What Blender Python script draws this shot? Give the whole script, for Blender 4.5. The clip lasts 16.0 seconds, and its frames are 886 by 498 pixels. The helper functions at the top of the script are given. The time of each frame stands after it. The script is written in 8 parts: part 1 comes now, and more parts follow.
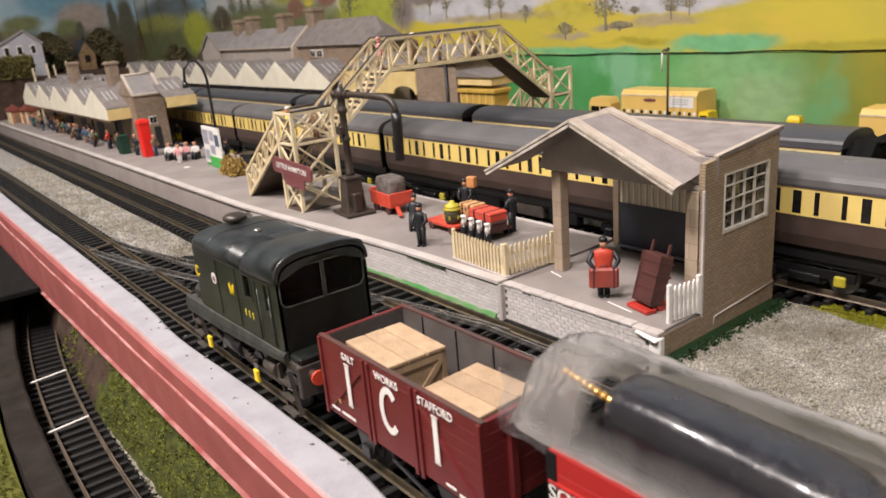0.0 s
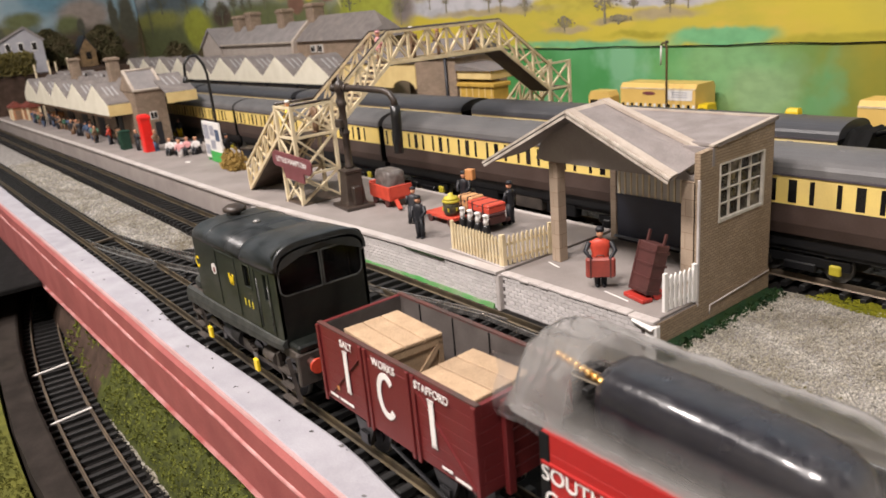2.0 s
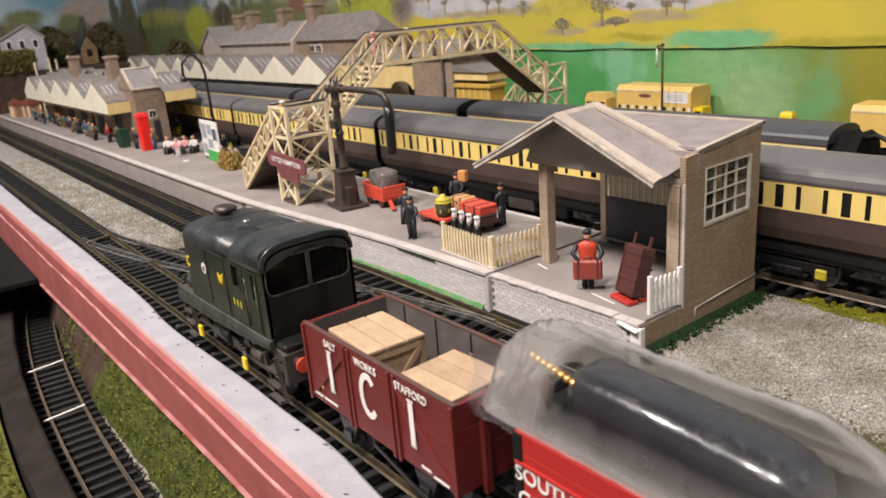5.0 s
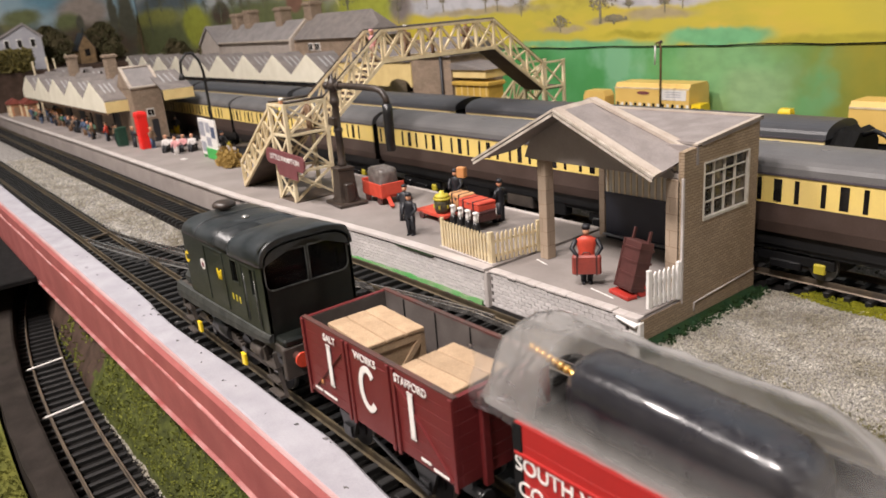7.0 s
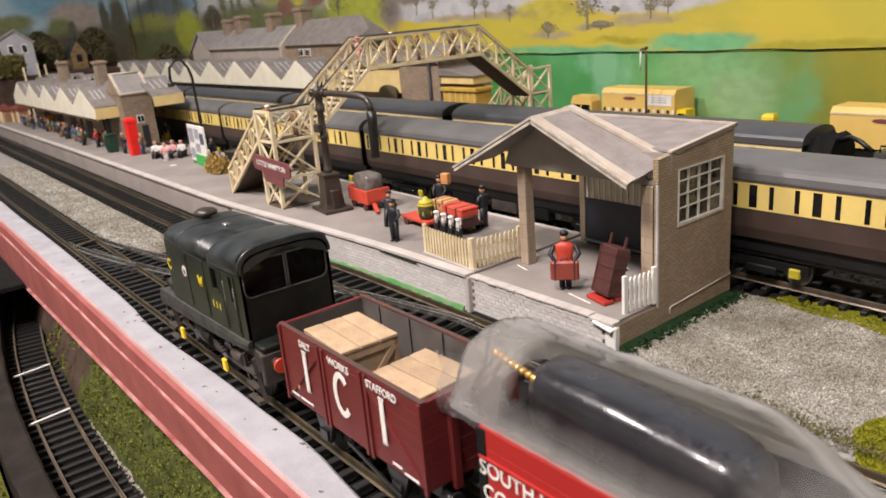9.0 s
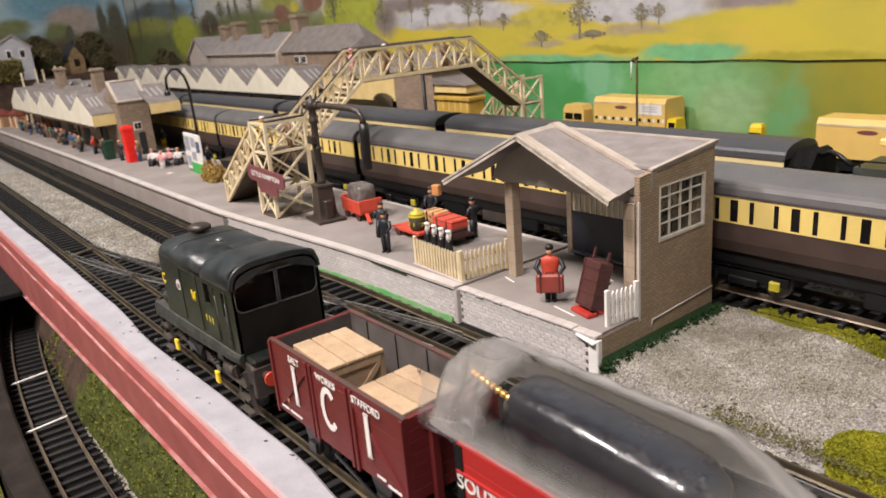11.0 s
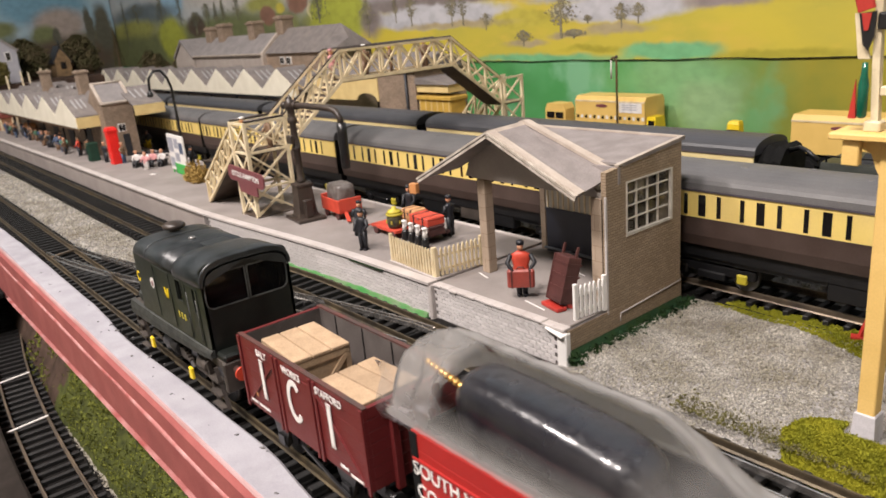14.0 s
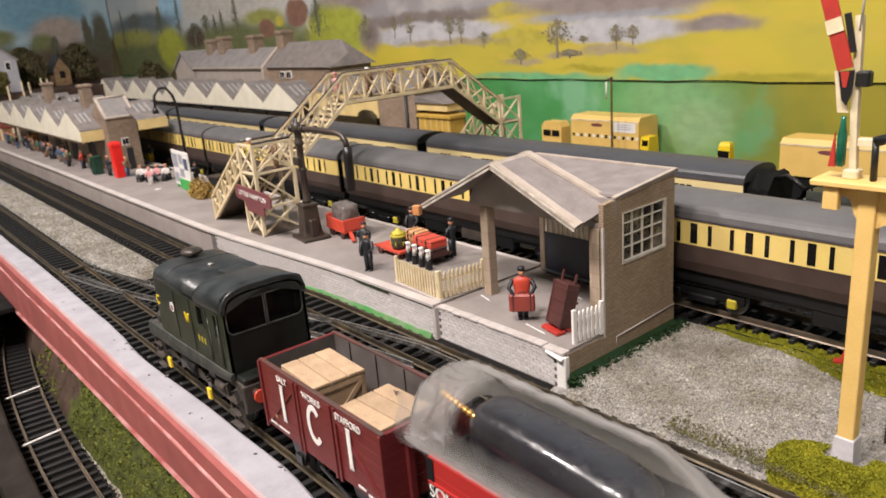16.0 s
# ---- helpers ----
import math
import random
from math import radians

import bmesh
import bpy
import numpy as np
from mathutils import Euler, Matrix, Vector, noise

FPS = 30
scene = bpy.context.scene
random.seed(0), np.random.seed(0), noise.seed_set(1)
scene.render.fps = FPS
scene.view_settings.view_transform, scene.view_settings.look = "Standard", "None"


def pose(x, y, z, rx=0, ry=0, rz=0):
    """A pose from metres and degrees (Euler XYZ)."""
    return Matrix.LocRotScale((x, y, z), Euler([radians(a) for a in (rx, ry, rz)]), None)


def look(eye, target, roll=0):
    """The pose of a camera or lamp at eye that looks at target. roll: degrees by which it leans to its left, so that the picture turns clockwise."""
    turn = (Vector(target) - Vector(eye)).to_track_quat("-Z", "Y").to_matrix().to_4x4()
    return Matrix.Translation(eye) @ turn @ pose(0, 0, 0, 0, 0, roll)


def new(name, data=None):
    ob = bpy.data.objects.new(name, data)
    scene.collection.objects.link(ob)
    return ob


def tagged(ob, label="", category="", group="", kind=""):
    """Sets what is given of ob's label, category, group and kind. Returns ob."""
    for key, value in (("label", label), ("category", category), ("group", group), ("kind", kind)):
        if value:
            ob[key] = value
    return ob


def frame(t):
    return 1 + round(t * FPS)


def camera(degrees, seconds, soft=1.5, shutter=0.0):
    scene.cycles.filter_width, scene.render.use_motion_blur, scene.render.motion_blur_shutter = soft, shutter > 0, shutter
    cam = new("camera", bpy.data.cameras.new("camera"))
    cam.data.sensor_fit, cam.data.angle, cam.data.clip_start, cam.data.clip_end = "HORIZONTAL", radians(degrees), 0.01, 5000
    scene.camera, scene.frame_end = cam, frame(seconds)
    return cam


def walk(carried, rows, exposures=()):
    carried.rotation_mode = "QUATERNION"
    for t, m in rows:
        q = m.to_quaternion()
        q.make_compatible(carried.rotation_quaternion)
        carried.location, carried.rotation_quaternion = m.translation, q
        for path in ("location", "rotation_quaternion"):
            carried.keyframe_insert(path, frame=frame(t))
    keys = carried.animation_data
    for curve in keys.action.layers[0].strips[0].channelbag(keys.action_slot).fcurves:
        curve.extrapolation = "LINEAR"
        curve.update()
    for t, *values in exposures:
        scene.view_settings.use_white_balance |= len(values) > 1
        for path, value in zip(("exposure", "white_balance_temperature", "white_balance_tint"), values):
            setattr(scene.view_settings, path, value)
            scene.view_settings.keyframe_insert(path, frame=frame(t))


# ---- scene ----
# A model railway in 4 mm scale. All sizes below are in millimetres; MM turns them into metres.
MM = 0.001
cam = camera(61.8, 16.0, 1.65)
# a small telephone lens close to its subject: the nearest things lie out of focus
cam.data.dof.use_dof, cam.data.dof.focus_distance, cam.data.dof.aperture_fstop = True, 300 * MM, 30.0
# seconds, eye x, y, z (mm), yaw to the left of +y, pitch, roll
ROWS = [
    (0, 3.59, 7.79, 132.80, 52.811, -17.562, -4.886),
    (0.5, 4.82, 6.97, 130.47, 52.927, -17.701, -5.019),
    (1, 5.33, 7.62, 129.93, 52.974, -17.635, -5.179),
    (1.5, 7.23, 7.97, 130.66, 53.096, -17.875, -4.913),
    (2, 6.93, 6.92, 131.30, 52.982, -17.854, -5.145),
    (2.5, 6.69, 8.13, 132.77, 53.171, -17.773, -5.097),
    (3, 8.06, 8.08, 132.80, 53.002, -17.792, -4.704),
    (3.5, 8.90, 8.84, 131.08, 52.996, -17.940, -4.889),
    (4, 10.74, 10.09, 132.39, 53.075, -17.837, -4.656),
    (6.5, 12.32, 8.53, 132.15, 53.060, -17.953, -4.916),
    (7, 12.35, 8.85, 130.82, 52.966, -17.926, -4.838),
    (7.5, 13.05, 7.91, 131.12, 52.835, -18.022, -4.770),
    (8, 14.02, 8.59, 131.01, 52.721, -17.873, -4.822),
    (8.5, 15.70, 10.06, 131.16, 52.857, -17.758, -5.047),
    (9, 19.05, 11.93, 132.52, 52.576, -17.675, -4.935),
    (9.5, 18.65, 11.30, 133.44, 52.605, -17.804, -4.832),
    (10, 21.56, 11.61, 136.65, 52.614, -17.708, -4.855),
    (12.5, 28.71, 12.42, 140.16, 52.113, -17.489, -4.881),
    (13, 30.12, 13.90, 136.86, 52.152, -17.550, -4.973),
    (13.5, 32.76, 14.69, 139.46, 51.975, -17.641, -4.964),
    (14, 35.83, 15.66, 138.24, 51.826, -17.569, -5.167),
    (14.5, 39.30, 16.42, 139.22, 51.601, -17.493, -5.263),
    (15, 40.66, 16.89, 139.30, 51.440, -17.381, -4.998),
    (15.5, 40.09, 16.98, 140.69, 51.232, -17.455, -4.874),
    (16, 42.55, 4.36, 152.02, 51.200, -17.202, -4.684),
]


def aim(x, y, z, yaw, pitch, roll):
    a, b = radians(yaw), radians(pitch)
    eye = Vector((x, y, z)) * MM
    return look(eye, eye + Vector((-math.sin(a) * math.cos(b), math.cos(a) * math.cos(b), math.sin(b))), roll)


walk(cam, [(row[0], aim(*row[1:])) for row in ROWS])
# ---- light ----
world = bpy.data.worlds.new("world")
scene.world = world
world.use_nodes = True
world.node_tree.nodes["Background"].inputs[0].default_value = (1.0, 0.95, 0.90, 1)
world.node_tree.nodes["Background"].inputs[1].default_value = 0.05
scene.view_settings.exposure = 0.0
# no lamp is in view: their number and places are assumed, set for brightness
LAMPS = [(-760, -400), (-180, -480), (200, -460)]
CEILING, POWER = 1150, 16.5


# ---- mesh helpers ----
class Shape:
    """Gathers faces, in millimetres, for one mesh."""

    def __init__(self):
        self.v, self.f, self.m, self.smooth, self.slots, self.k = [], [], Matrix.Identity(4), [], [], 0

    def at(self, x=0, y=0, z=0, rx=0, ry=0, rz=0):
        self.m = Matrix.LocRotScale((x, y, z), Euler([radians(a) for a in (rx, ry, rz)]), None)
        return self

    def use(self, k):
        """The material slot of the faces that follow."""
        self.k = k
        return self

    def add(self, verts, faces, smooth=False):
        n = len(self.v)
        self.v += [tuple(self.m @ Vector(p)) for p in verts]
        self.f += [tuple(n + i for i in face) for face in faces]
        self.smooth += [smooth] * len(faces)
        self.slots += [self.k] * len(faces)
        return self

    def box(self, x0, x1, y0, y1, z0, z1, c=0.0):
        """A box; c: chamfer of its upright and top edges."""
        if c <= 0:
            v = [(x, y, z) for z in (z0, z1) for y in (y0, y1) for x in (x0, x1)]
            return self.add(v, [(0, 2, 3, 1), (4, 5, 7, 6), (0, 1, 5, 4), (2, 6, 7, 3), (0, 4, 6, 2), (1, 3, 7, 5)])
        ring = lambda d, z: [(x0 + d, y0 + c, z), (x0 + c, y0 + d, z), (x1 - c, y0 + d, z), (x1 - d, y0 + c, z), (x1 - d, y1 - c, z), (x1 - c, y1 - d, z), (x0 + c, y1 - d, z), (x0 + d, y1 - c, z)]  # noqa: E731
        return self.loft([ring(c * 0.6, z0), ring(0, z0 + c * 0.6), ring(0, z1 - c), ring(c * 0.9, z1)])

    def holed(self, outer, inner, axis, a, b):
        """A plate from a to b along an axis, with one opening; outer and inner have equally many corners."""
        put = {"x": lambda p, t: (t, p[0], p[1]), "y": lambda p, t: (p[0], t, p[1])}[axis]
        k = len(outer)
        v = [put(p, t) for t in (a, b) for ring in (outer, inner) for p in ring]
        f = []
        for i in range(k):
            j = (i + 1) % k
            f += [(i, j, k + j, k + i), (2 * k + i, 3 * k + i, 3 * k + j, 2 * k + j), (i, 2 * k + i, 2 * k + j, j), (k + i, k + j, 3 * k + j, 3 * k + i)]
        return self.add(v, f)

    def loft(self, rings, cap=True, closed=True, smooth=False):
        """Joins rings of equally many points."""
        k = len(rings[0])
        v = [p for ring in rings for p in ring]
        f = [(a * k + i, a * k + (i + 1) % k, (a + 1) * k + (i + 1) % k, (a + 1) * k + i) for a in range(len(rings) - 1) for i in range(k if closed else k - 1)]
        n = len(f)
        if cap and closed:
            f += [tuple(reversed(range(k))), tuple(range((len(rings) - 1) * k, len(rings) * k))]
        self.add(v, f, smooth)
        if cap and closed and smooth:
            self.smooth[-2:] = [False, False]
        return self

    def prism(self, poly, axis, a, b):
        """A polygon of 2D points drawn out along an axis from a to b. x: (y, z); y: (x, z); z: (x, y)."""
        put = {"x": lambda p, t: (t, p[0], p[1]), "y": lambda p, t: (p[0], t, p[1]), "z": lambda p, t: (p[0], p[1], t)}[axis]
        return self.loft([[put(p, t) for p in poly] for t in (a, b)])

    def rod(self, p, q, r, r2=None, n=10):
        """A round bar from p to q."""
        p, q = Vector(p), Vector(q)
        way = (q - p).normalized()
        s = way.orthogonal().normalized()
        u = way.cross(s)
        ring = lambda c, rr: [tuple(c + rr * (math.cos(k * math.tau / n) * s + math.sin(k * math.tau / n) * u)) for k in range(n)]  # noqa: E731
        return self.loft([ring(p, r), ring(q, r if r2 is None else r2)], smooth=n > 5)

    def bar(self, p, q, w, h):
        """A square bar from p to q, w wide level and h high."""
        p, q = Vector(p), Vector(q)
        way = (q - p).normalized()
        side = way.cross(Vector((0, 0, 1)))
        side = side.normalized() if side.length > 1e-4 else Vector((1, 0, 0))
        up = side.cross(way)
        ring = lambda c: [tuple(c + a * side * w / 2 + b * up * h / 2) for a, b in ((-1, -1), (1, -1), (1, 1), (-1, 1))]  # noqa: E731
        return self.loft([ring(p), ring(q)])

    def lathe(self, profile, n=16, x=0, y=0):
        """A turned shape of (radius, z) about an upright axis."""
        return self.loft([[(x + r * math.cos(k * math.tau / n), y + r * math.sin(k * math.tau / n), z) for k in range(n)] for r, z in profile], smooth=True)

    def ball(self, x, y, z, rx, ry=None, rz=None, n=10, rows=6):
        ry, rz = ry or rx, rz or rx
        rings = []
        for a in range(1, rows):
            t = math.pi * a / rows
            rings.append([(x + rx * math.sin(t) * math.cos(k * math.tau / n), y + ry * math.sin(t) * math.sin(k * math.tau / n), z - rz * math.cos(t)) for k in range(n)])
        return self.loft(rings, smooth=True)

    def tube(self, points, r, n=8):
        """A round pipe along points."""
        pts = [Vector(p) for p in points]
        rings, s = [], None
        for i, p in enumerate(pts):
            way = (pts[min(i + 1, len(pts) - 1)] - pts[max(i - 1, 0)]).normalized()
            s = way.orthogonal().normalized() if s is None else (s - s.dot(way) * way).normalized()
            u = way.cross(s)
            rr = r[i] if isinstance(r, (list, tuple)) else r
            rings.append([tuple(p + rr * (math.cos(k * math.tau / n) * s + math.sin(k * math.tau / n) * u)) for k in range(n)])
        return self.loft(rings, smooth=True)

    def data(self, name, mat, bevel=0.0):
        mesh = bpy.data.meshes.new(name)
        mesh.from_pydata([(x * MM, y * MM, z * MM) for x, y, z in self.v], [], self.f)
        mesh.polygons.foreach_set("use_smooth", self.smooth)
        mesh.polygons.foreach_set("material_index", self.slots)
        bm = bmesh.new()
        bm.from_mesh(mesh)
        bmesh.ops.recalc_face_normals(bm, faces=bm.faces)
        if bevel:
            edges = [e for e in bm.edges if len(e.link_faces) == 2 and e.calc_face_angle(0) > 0.6]
            bmesh.ops.bevel(bm, geom=edges, offset=bevel * MM, segments=2, affect="EDGES", profile=0.6)
        bm.to_mesh(mesh)
        bm.free()
        for some in mat if isinstance(mat, (list, tuple)) else [mat]:
            mesh.materials.append(some)
        return mesh


def part(name, shape, mat, parent, label="", bevel=0.0):
    """Links a shape as one mesh under a thing or a part."""
    ob = new(name, shape.data(name, mat, bevel))
    ob.parent = parent
    return tagged(ob, label)


def thing(name, label, category, x=0, y=0, z=0, rz=0, group="", rx=0, ry=0):
    ob = new(name)
    ob.matrix_basis = pose(x * MM, y * MM, z * MM, rx, ry, rz)
    return tagged(ob, label, category, group)


def single(name, shape, mat, label, category, x=0, y=0, z=0, rz=0, group="", kind="", bevel=0.0, rx=0, ry=0):
    """A thing that is one mesh."""
    ob = new(name, shape.data(name, mat, bevel))
    ob.matrix_basis = pose(x * MM, y * MM, z * MM, rx, ry, rz)
    return tagged(ob, label, category, group, kind)


def structure(name, shape, mat, label, category, bevel=0.0):
    return tagged(new(name, shape.data(name, mat, bevel)), label, category, kind="structure")


def shared(name, mesh, parent, m, label=""):
    """A piece that shares its mesh with others; m in millimetres."""
    ob = new(name, mesh)
    ob.parent = parent
    ob.matrix_basis = Matrix.LocRotScale(m.translation * MM, m.to_quaternion(), None)
    return tagged(ob, label)


def spot(x, y, z, rx=0, ry=0, rz=0):
    return Matrix.LocRotScale((x, y, z), Euler([radians(a) for a in (rx, ry, rz)]), None)


# ---- materials ----
def material(name, base, rough=0.6, metal=0.0, grain=0.25, size=3.0, bump=0.2, second=None, spots=0.0, coat=0.0, jitter=0.0, fine=0.5, stains=0.0, stain=(0.05, 0.045, 0.04), island=0.0):
    """A surface with two scales of variation. size: the coarse scale in mm; second: another colour for its patches; jitter: how far pieces differ."""
    m = bpy.data.materials.new(name)
    m.use_nodes = True
    t = m.node_tree
    n, link = t.nodes, t.links.new
    b = n["Principled BSDF"]
    b.inputs["Roughness"].default_value, b.inputs["Metallic"].default_value = rough, metal
    b.inputs["Coat Weight"].default_value = coat
    if rough >= 0.85:
        b.inputs["Specular IOR Level"].default_value = 0.12
    co = n.new("ShaderNodeTexCoord")
    coarse, small = n.new("ShaderNodeTexNoise"), n.new("ShaderNodeTexNoise")
    coarse.inputs["Scale"].default_value, coarse.inputs["Detail"].default_value = 1.0 / (size * MM), 6
    small.inputs["Scale"].default_value, small.inputs["Detail"].default_value = 1.0 / (fine * MM), 3
    link(co.outputs["Object"], coarse.inputs["Vector"]), link(co.outputs["Object"], small.inputs["Vector"])
    ramp = n.new("ShaderNodeMapRange")
    ramp.inputs["From Min"].default_value, ramp.inputs["From Max"].default_value = 0.35, 0.65
    link(coarse.outputs["Fac"], ramp.inputs["Value"])
    mix = n.new("ShaderNodeMix")
    mix.data_type = "RGBA"
    other = second or tuple(c * (1 - grain) for c in base)
    mix.inputs["A"].default_value, mix.inputs["B"].default_value = (*base, 1), (*other, 1)
    link(ramp.outputs["Result"], mix.inputs["Factor"])
    hsv = n.new("ShaderNodeHueSaturation")
    vary = n.new("ShaderNodeMapRange")
    vary.inputs["From Min"].default_value, vary.inputs["From Max"].default_value = 0.3, 0.7
    vary.inputs["To Min"].default_value, vary.inputs["To Max"].default_value = 1 - grain * 0.5, 1 + grain * 0.5
    link(small.outputs["Fac"], vary.inputs["Value"])
    link(mix.outputs["Result"], hsv.inputs["Color"])
    value = vary.outputs["Result"]
    if jitter:
        info, r2, mul = n.new("ShaderNodeObjectInfo"), n.new("ShaderNodeMapRange"), n.new("ShaderNodeMath")
        r2.inputs["To Min"].default_value, r2.inputs["To Max"].default_value = 1 - jitter, 1 + jitter
        mul.operation = "MULTIPLY"
        link(info.outputs["Random"], r2.inputs["Value"]), link(r2.outputs["Result"], mul.inputs[0]), link(value, mul.inputs[1])
        value = mul.outputs["Value"]
    if island:
        geo, r3, mul3 = n.new("ShaderNodeNewGeometry"), n.new("ShaderNodeMapRange"), n.new("ShaderNodeMath")
        r3.inputs["To Min"].default_value, r3.inputs["To Max"].default_value = 1 - island, 1 + island
        mul3.operation = "MULTIPLY"
        link(geo.outputs["Random Per Island"], r3.inputs["Value"]), link(r3.outputs["Result"], mul3.inputs[0]), link(value, mul3.inputs[1])
        value = mul3.outputs["Value"]
    link(value, hsv.inputs["Value"])
    colour = hsv.outputs["Color"]
    if stains:
        st, sr, sm = n.new("ShaderNodeTexNoise"), n.new("ShaderNodeMapRange"), n.new("ShaderNodeMix")
        st.inputs["Scale"].default_value, st.inputs["Detail"].default_value = 1.0 / (size * 2.7 * MM), 8
        st.inputs["Roughness"].default_value = 0.7
        sr.inputs["From Min"].default_value, sr.inputs["From Max"].default_value = 0.52, 0.72
        sr.inputs["To Max"].default_value = stains
        sm.data_type = "RGBA"
        sm.inputs["B"].default_value = (*stain, 1)
        link(co.outputs["Object"], st.inputs["Vector"]), link(st.outputs["Fac"], sr.inputs["Value"])
        link(sr.outputs["Result"], sm.inputs["Factor"]), link(colour, sm.inputs["A"])
        colour = sm.outputs["Result"]
    link(colour, b.inputs["Base Color"])
    rv = n.new("ShaderNodeMapRange")
    rv.inputs["To Min"].default_value, rv.inputs["To Max"].default_value = max(rough - 0.12, 0.03), min(rough + 0.12, 1)
    link(coarse.outputs["Fac"], rv.inputs["Value"]), link(rv.outputs["Result"], b.inputs["Roughness"])
    if bump:
        bp = n.new("ShaderNodeBump")
        bp.inputs["Strength"].default_value, bp.inputs["Distance"].default_value = bump, 0.3 * MM
        link(small.outputs["Fac"], bp.inputs["Height"]), link(bp.outputs["Normal"], b.inputs["Normal"])
    return m


def glow(name, colour, strength):
    m = bpy.data.materials.new(name)
    m.use_nodes = True
    b = m.node_tree.nodes["Principled BSDF"]
    b.inputs["Base Color"].default_value = (*colour, 1)
    b.inputs["Emission Color"].default_value, b.inputs["Emission Strength"].default_value = (*colour, 1), strength
    return m


def brickwork(name, base, second, joint, width, height, gap=0.25, rough=0.8, grain=0.2):
    """Printed brick or stone paper: courses too small to pick apart."""
    m = material(name, base, rough, grain=grain, size=14, second=second, fine=0.6)
    t = m.node_tree
    n, link = t.nodes, t.links.new
    b = n["Principled BSDF"]
    old = b.inputs["Base Color"].links[0].from_socket
    geo, sep, comb, add = n.new("ShaderNodeTexCoord"), n.new("ShaderNodeSeparateXYZ"), n.new("ShaderNodeCombineXYZ"), n.new("ShaderNodeMath")
    link(geo.outputs["Object"], sep.inputs["Vector"])
    link(sep.outputs["X"], add.inputs[0]), link(sep.outputs["Y"], add.inputs[1])
    link(add.outputs["Value"], comb.inputs["X"]), link(sep.outputs["Z"], comb.inputs["Y"])
    tex = n.new("ShaderNodeTexBrick")
    tex.inputs["Scale"].default_value = 1.0
    tex.inputs["Brick Width"].default_value, tex.inputs["Row Height"].default_value = width * MM, height * MM
    tex.inputs["Mortar Size"].default_value, tex.inputs["Mortar Smooth"].default_value = gap * MM / 2, 0.3
    tex.inputs["Color1"].default_value, tex.inputs["Color2"].default_value, tex.inputs["Mortar"].default_value = (1, 1, 1, 1), (0.78, 0.78, 0.78, 1), (*joint, 1)
    link(comb.outputs["Vector"], tex.inputs["Vector"])
    mul = n.new("ShaderNodeMix")
    mul.data_type, mul.blend_type = "RGBA", "MULTIPLY"
    mul.inputs["Factor"].default_value = 1.0
    link(old, mul.inputs["A"]), link(tex.outputs["Color"], mul.inputs["B"])
    link(mul.outputs["Result"], b.inputs["Base Color"])
    return m


def clear(name, tint, haze, rough, wrinkle=0.0, crumpled=None, ior=1.33, milk=(0.72, 0.71, 0.74)):
    """Thin clear sheet: lets light through, with gloss and some haze."""
    m = bpy.data.materials.new(name)
    m.use_nodes = True
    n, link = m.node_tree.nodes, m.node_tree.links.new
    n.remove(n["Principled BSDF"])
    out = n["Material Output"]
    tr, gl, df, a, b = n.new("ShaderNodeBsdfTransparent"), n.new("ShaderNodeBsdfGlossy"), n.new("ShaderNodeBsdfDiffuse"), n.new("ShaderNodeMixShader"), n.new("ShaderNodeMixShader")
    tr.inputs["Color"].default_value = (*tint, 1)
    gl.inputs["Roughness"].default_value = rough
    df.inputs["Color"].default_value = (*milk, 1)
    fr = n.new("ShaderNodeFresnel")
    fr.inputs["IOR"].default_value = ior
    co, no, rg = n.new("ShaderNodeTexCoord"), n.new("ShaderNodeTexNoise"), n.new("ShaderNodeMapRange")
    no.inputs["Scale"].default_value, no.inputs["Detail"].default_value = 1 / (15 * MM), 4
    link(co.outputs["Object"], no.inputs["Vector"]), link(no.outputs["Fac"], rg.inputs["Value"])
    rg.inputs["From Min"].default_value, rg.inputs["From Max"].default_value = 0.42, 0.75
    rg.inputs["To Min"].default_value, rg.inputs["To Max"].default_value = haze * 0.25, haze * 3.0
    veil = rg.outputs["Result"]
    if crumpled:
        veil = crumpled(n, link, co.outputs["Object"], veil)
    tl, dm = n.new("ShaderNodeBsdfTranslucent"), n.new("ShaderNodeMixShader")
    tl.inputs["Color"].default_value = (*milk, 1)
    link(df.outputs["BSDF"], dm.inputs[1]), link(tl.outputs["BSDF"], dm.inputs[2])
    link(veil, a.inputs["Fac"]), link(tr.outputs["BSDF"], a.inputs[1]), link(dm.outputs["Shader"], a.inputs[2])
    link(fr.outputs["Fac"], b.inputs["Fac"]), link(a.outputs["Shader"], b.inputs[1]), link(gl.outputs["BSDF"], b.inputs[2])
    if wrinkle:
        bp, w2 = n.new("ShaderNodeBump"), n.new("ShaderNodeTexNoise")
        w2.inputs["Scale"].default_value, w2.inputs["Detail"].default_value, w2.inputs["Distortion"].default_value = 1 / (5 * MM), 3, 1.0
        bp.inputs["Strength"].default_value, bp.inputs["Distance"].default_value = wrinkle, 1.0 * MM
        link(co.outputs["Object"], w2.inputs["Vector"]), link(w2.outputs["Fac"], bp.inputs["Height"])
        link(bp.outputs["Normal"], gl.inputs["Normal"]), link(bp.outputs["Normal"], fr.inputs["Normal"])
    link(b.outputs["Shader"], out.inputs["Surface"])
    return m


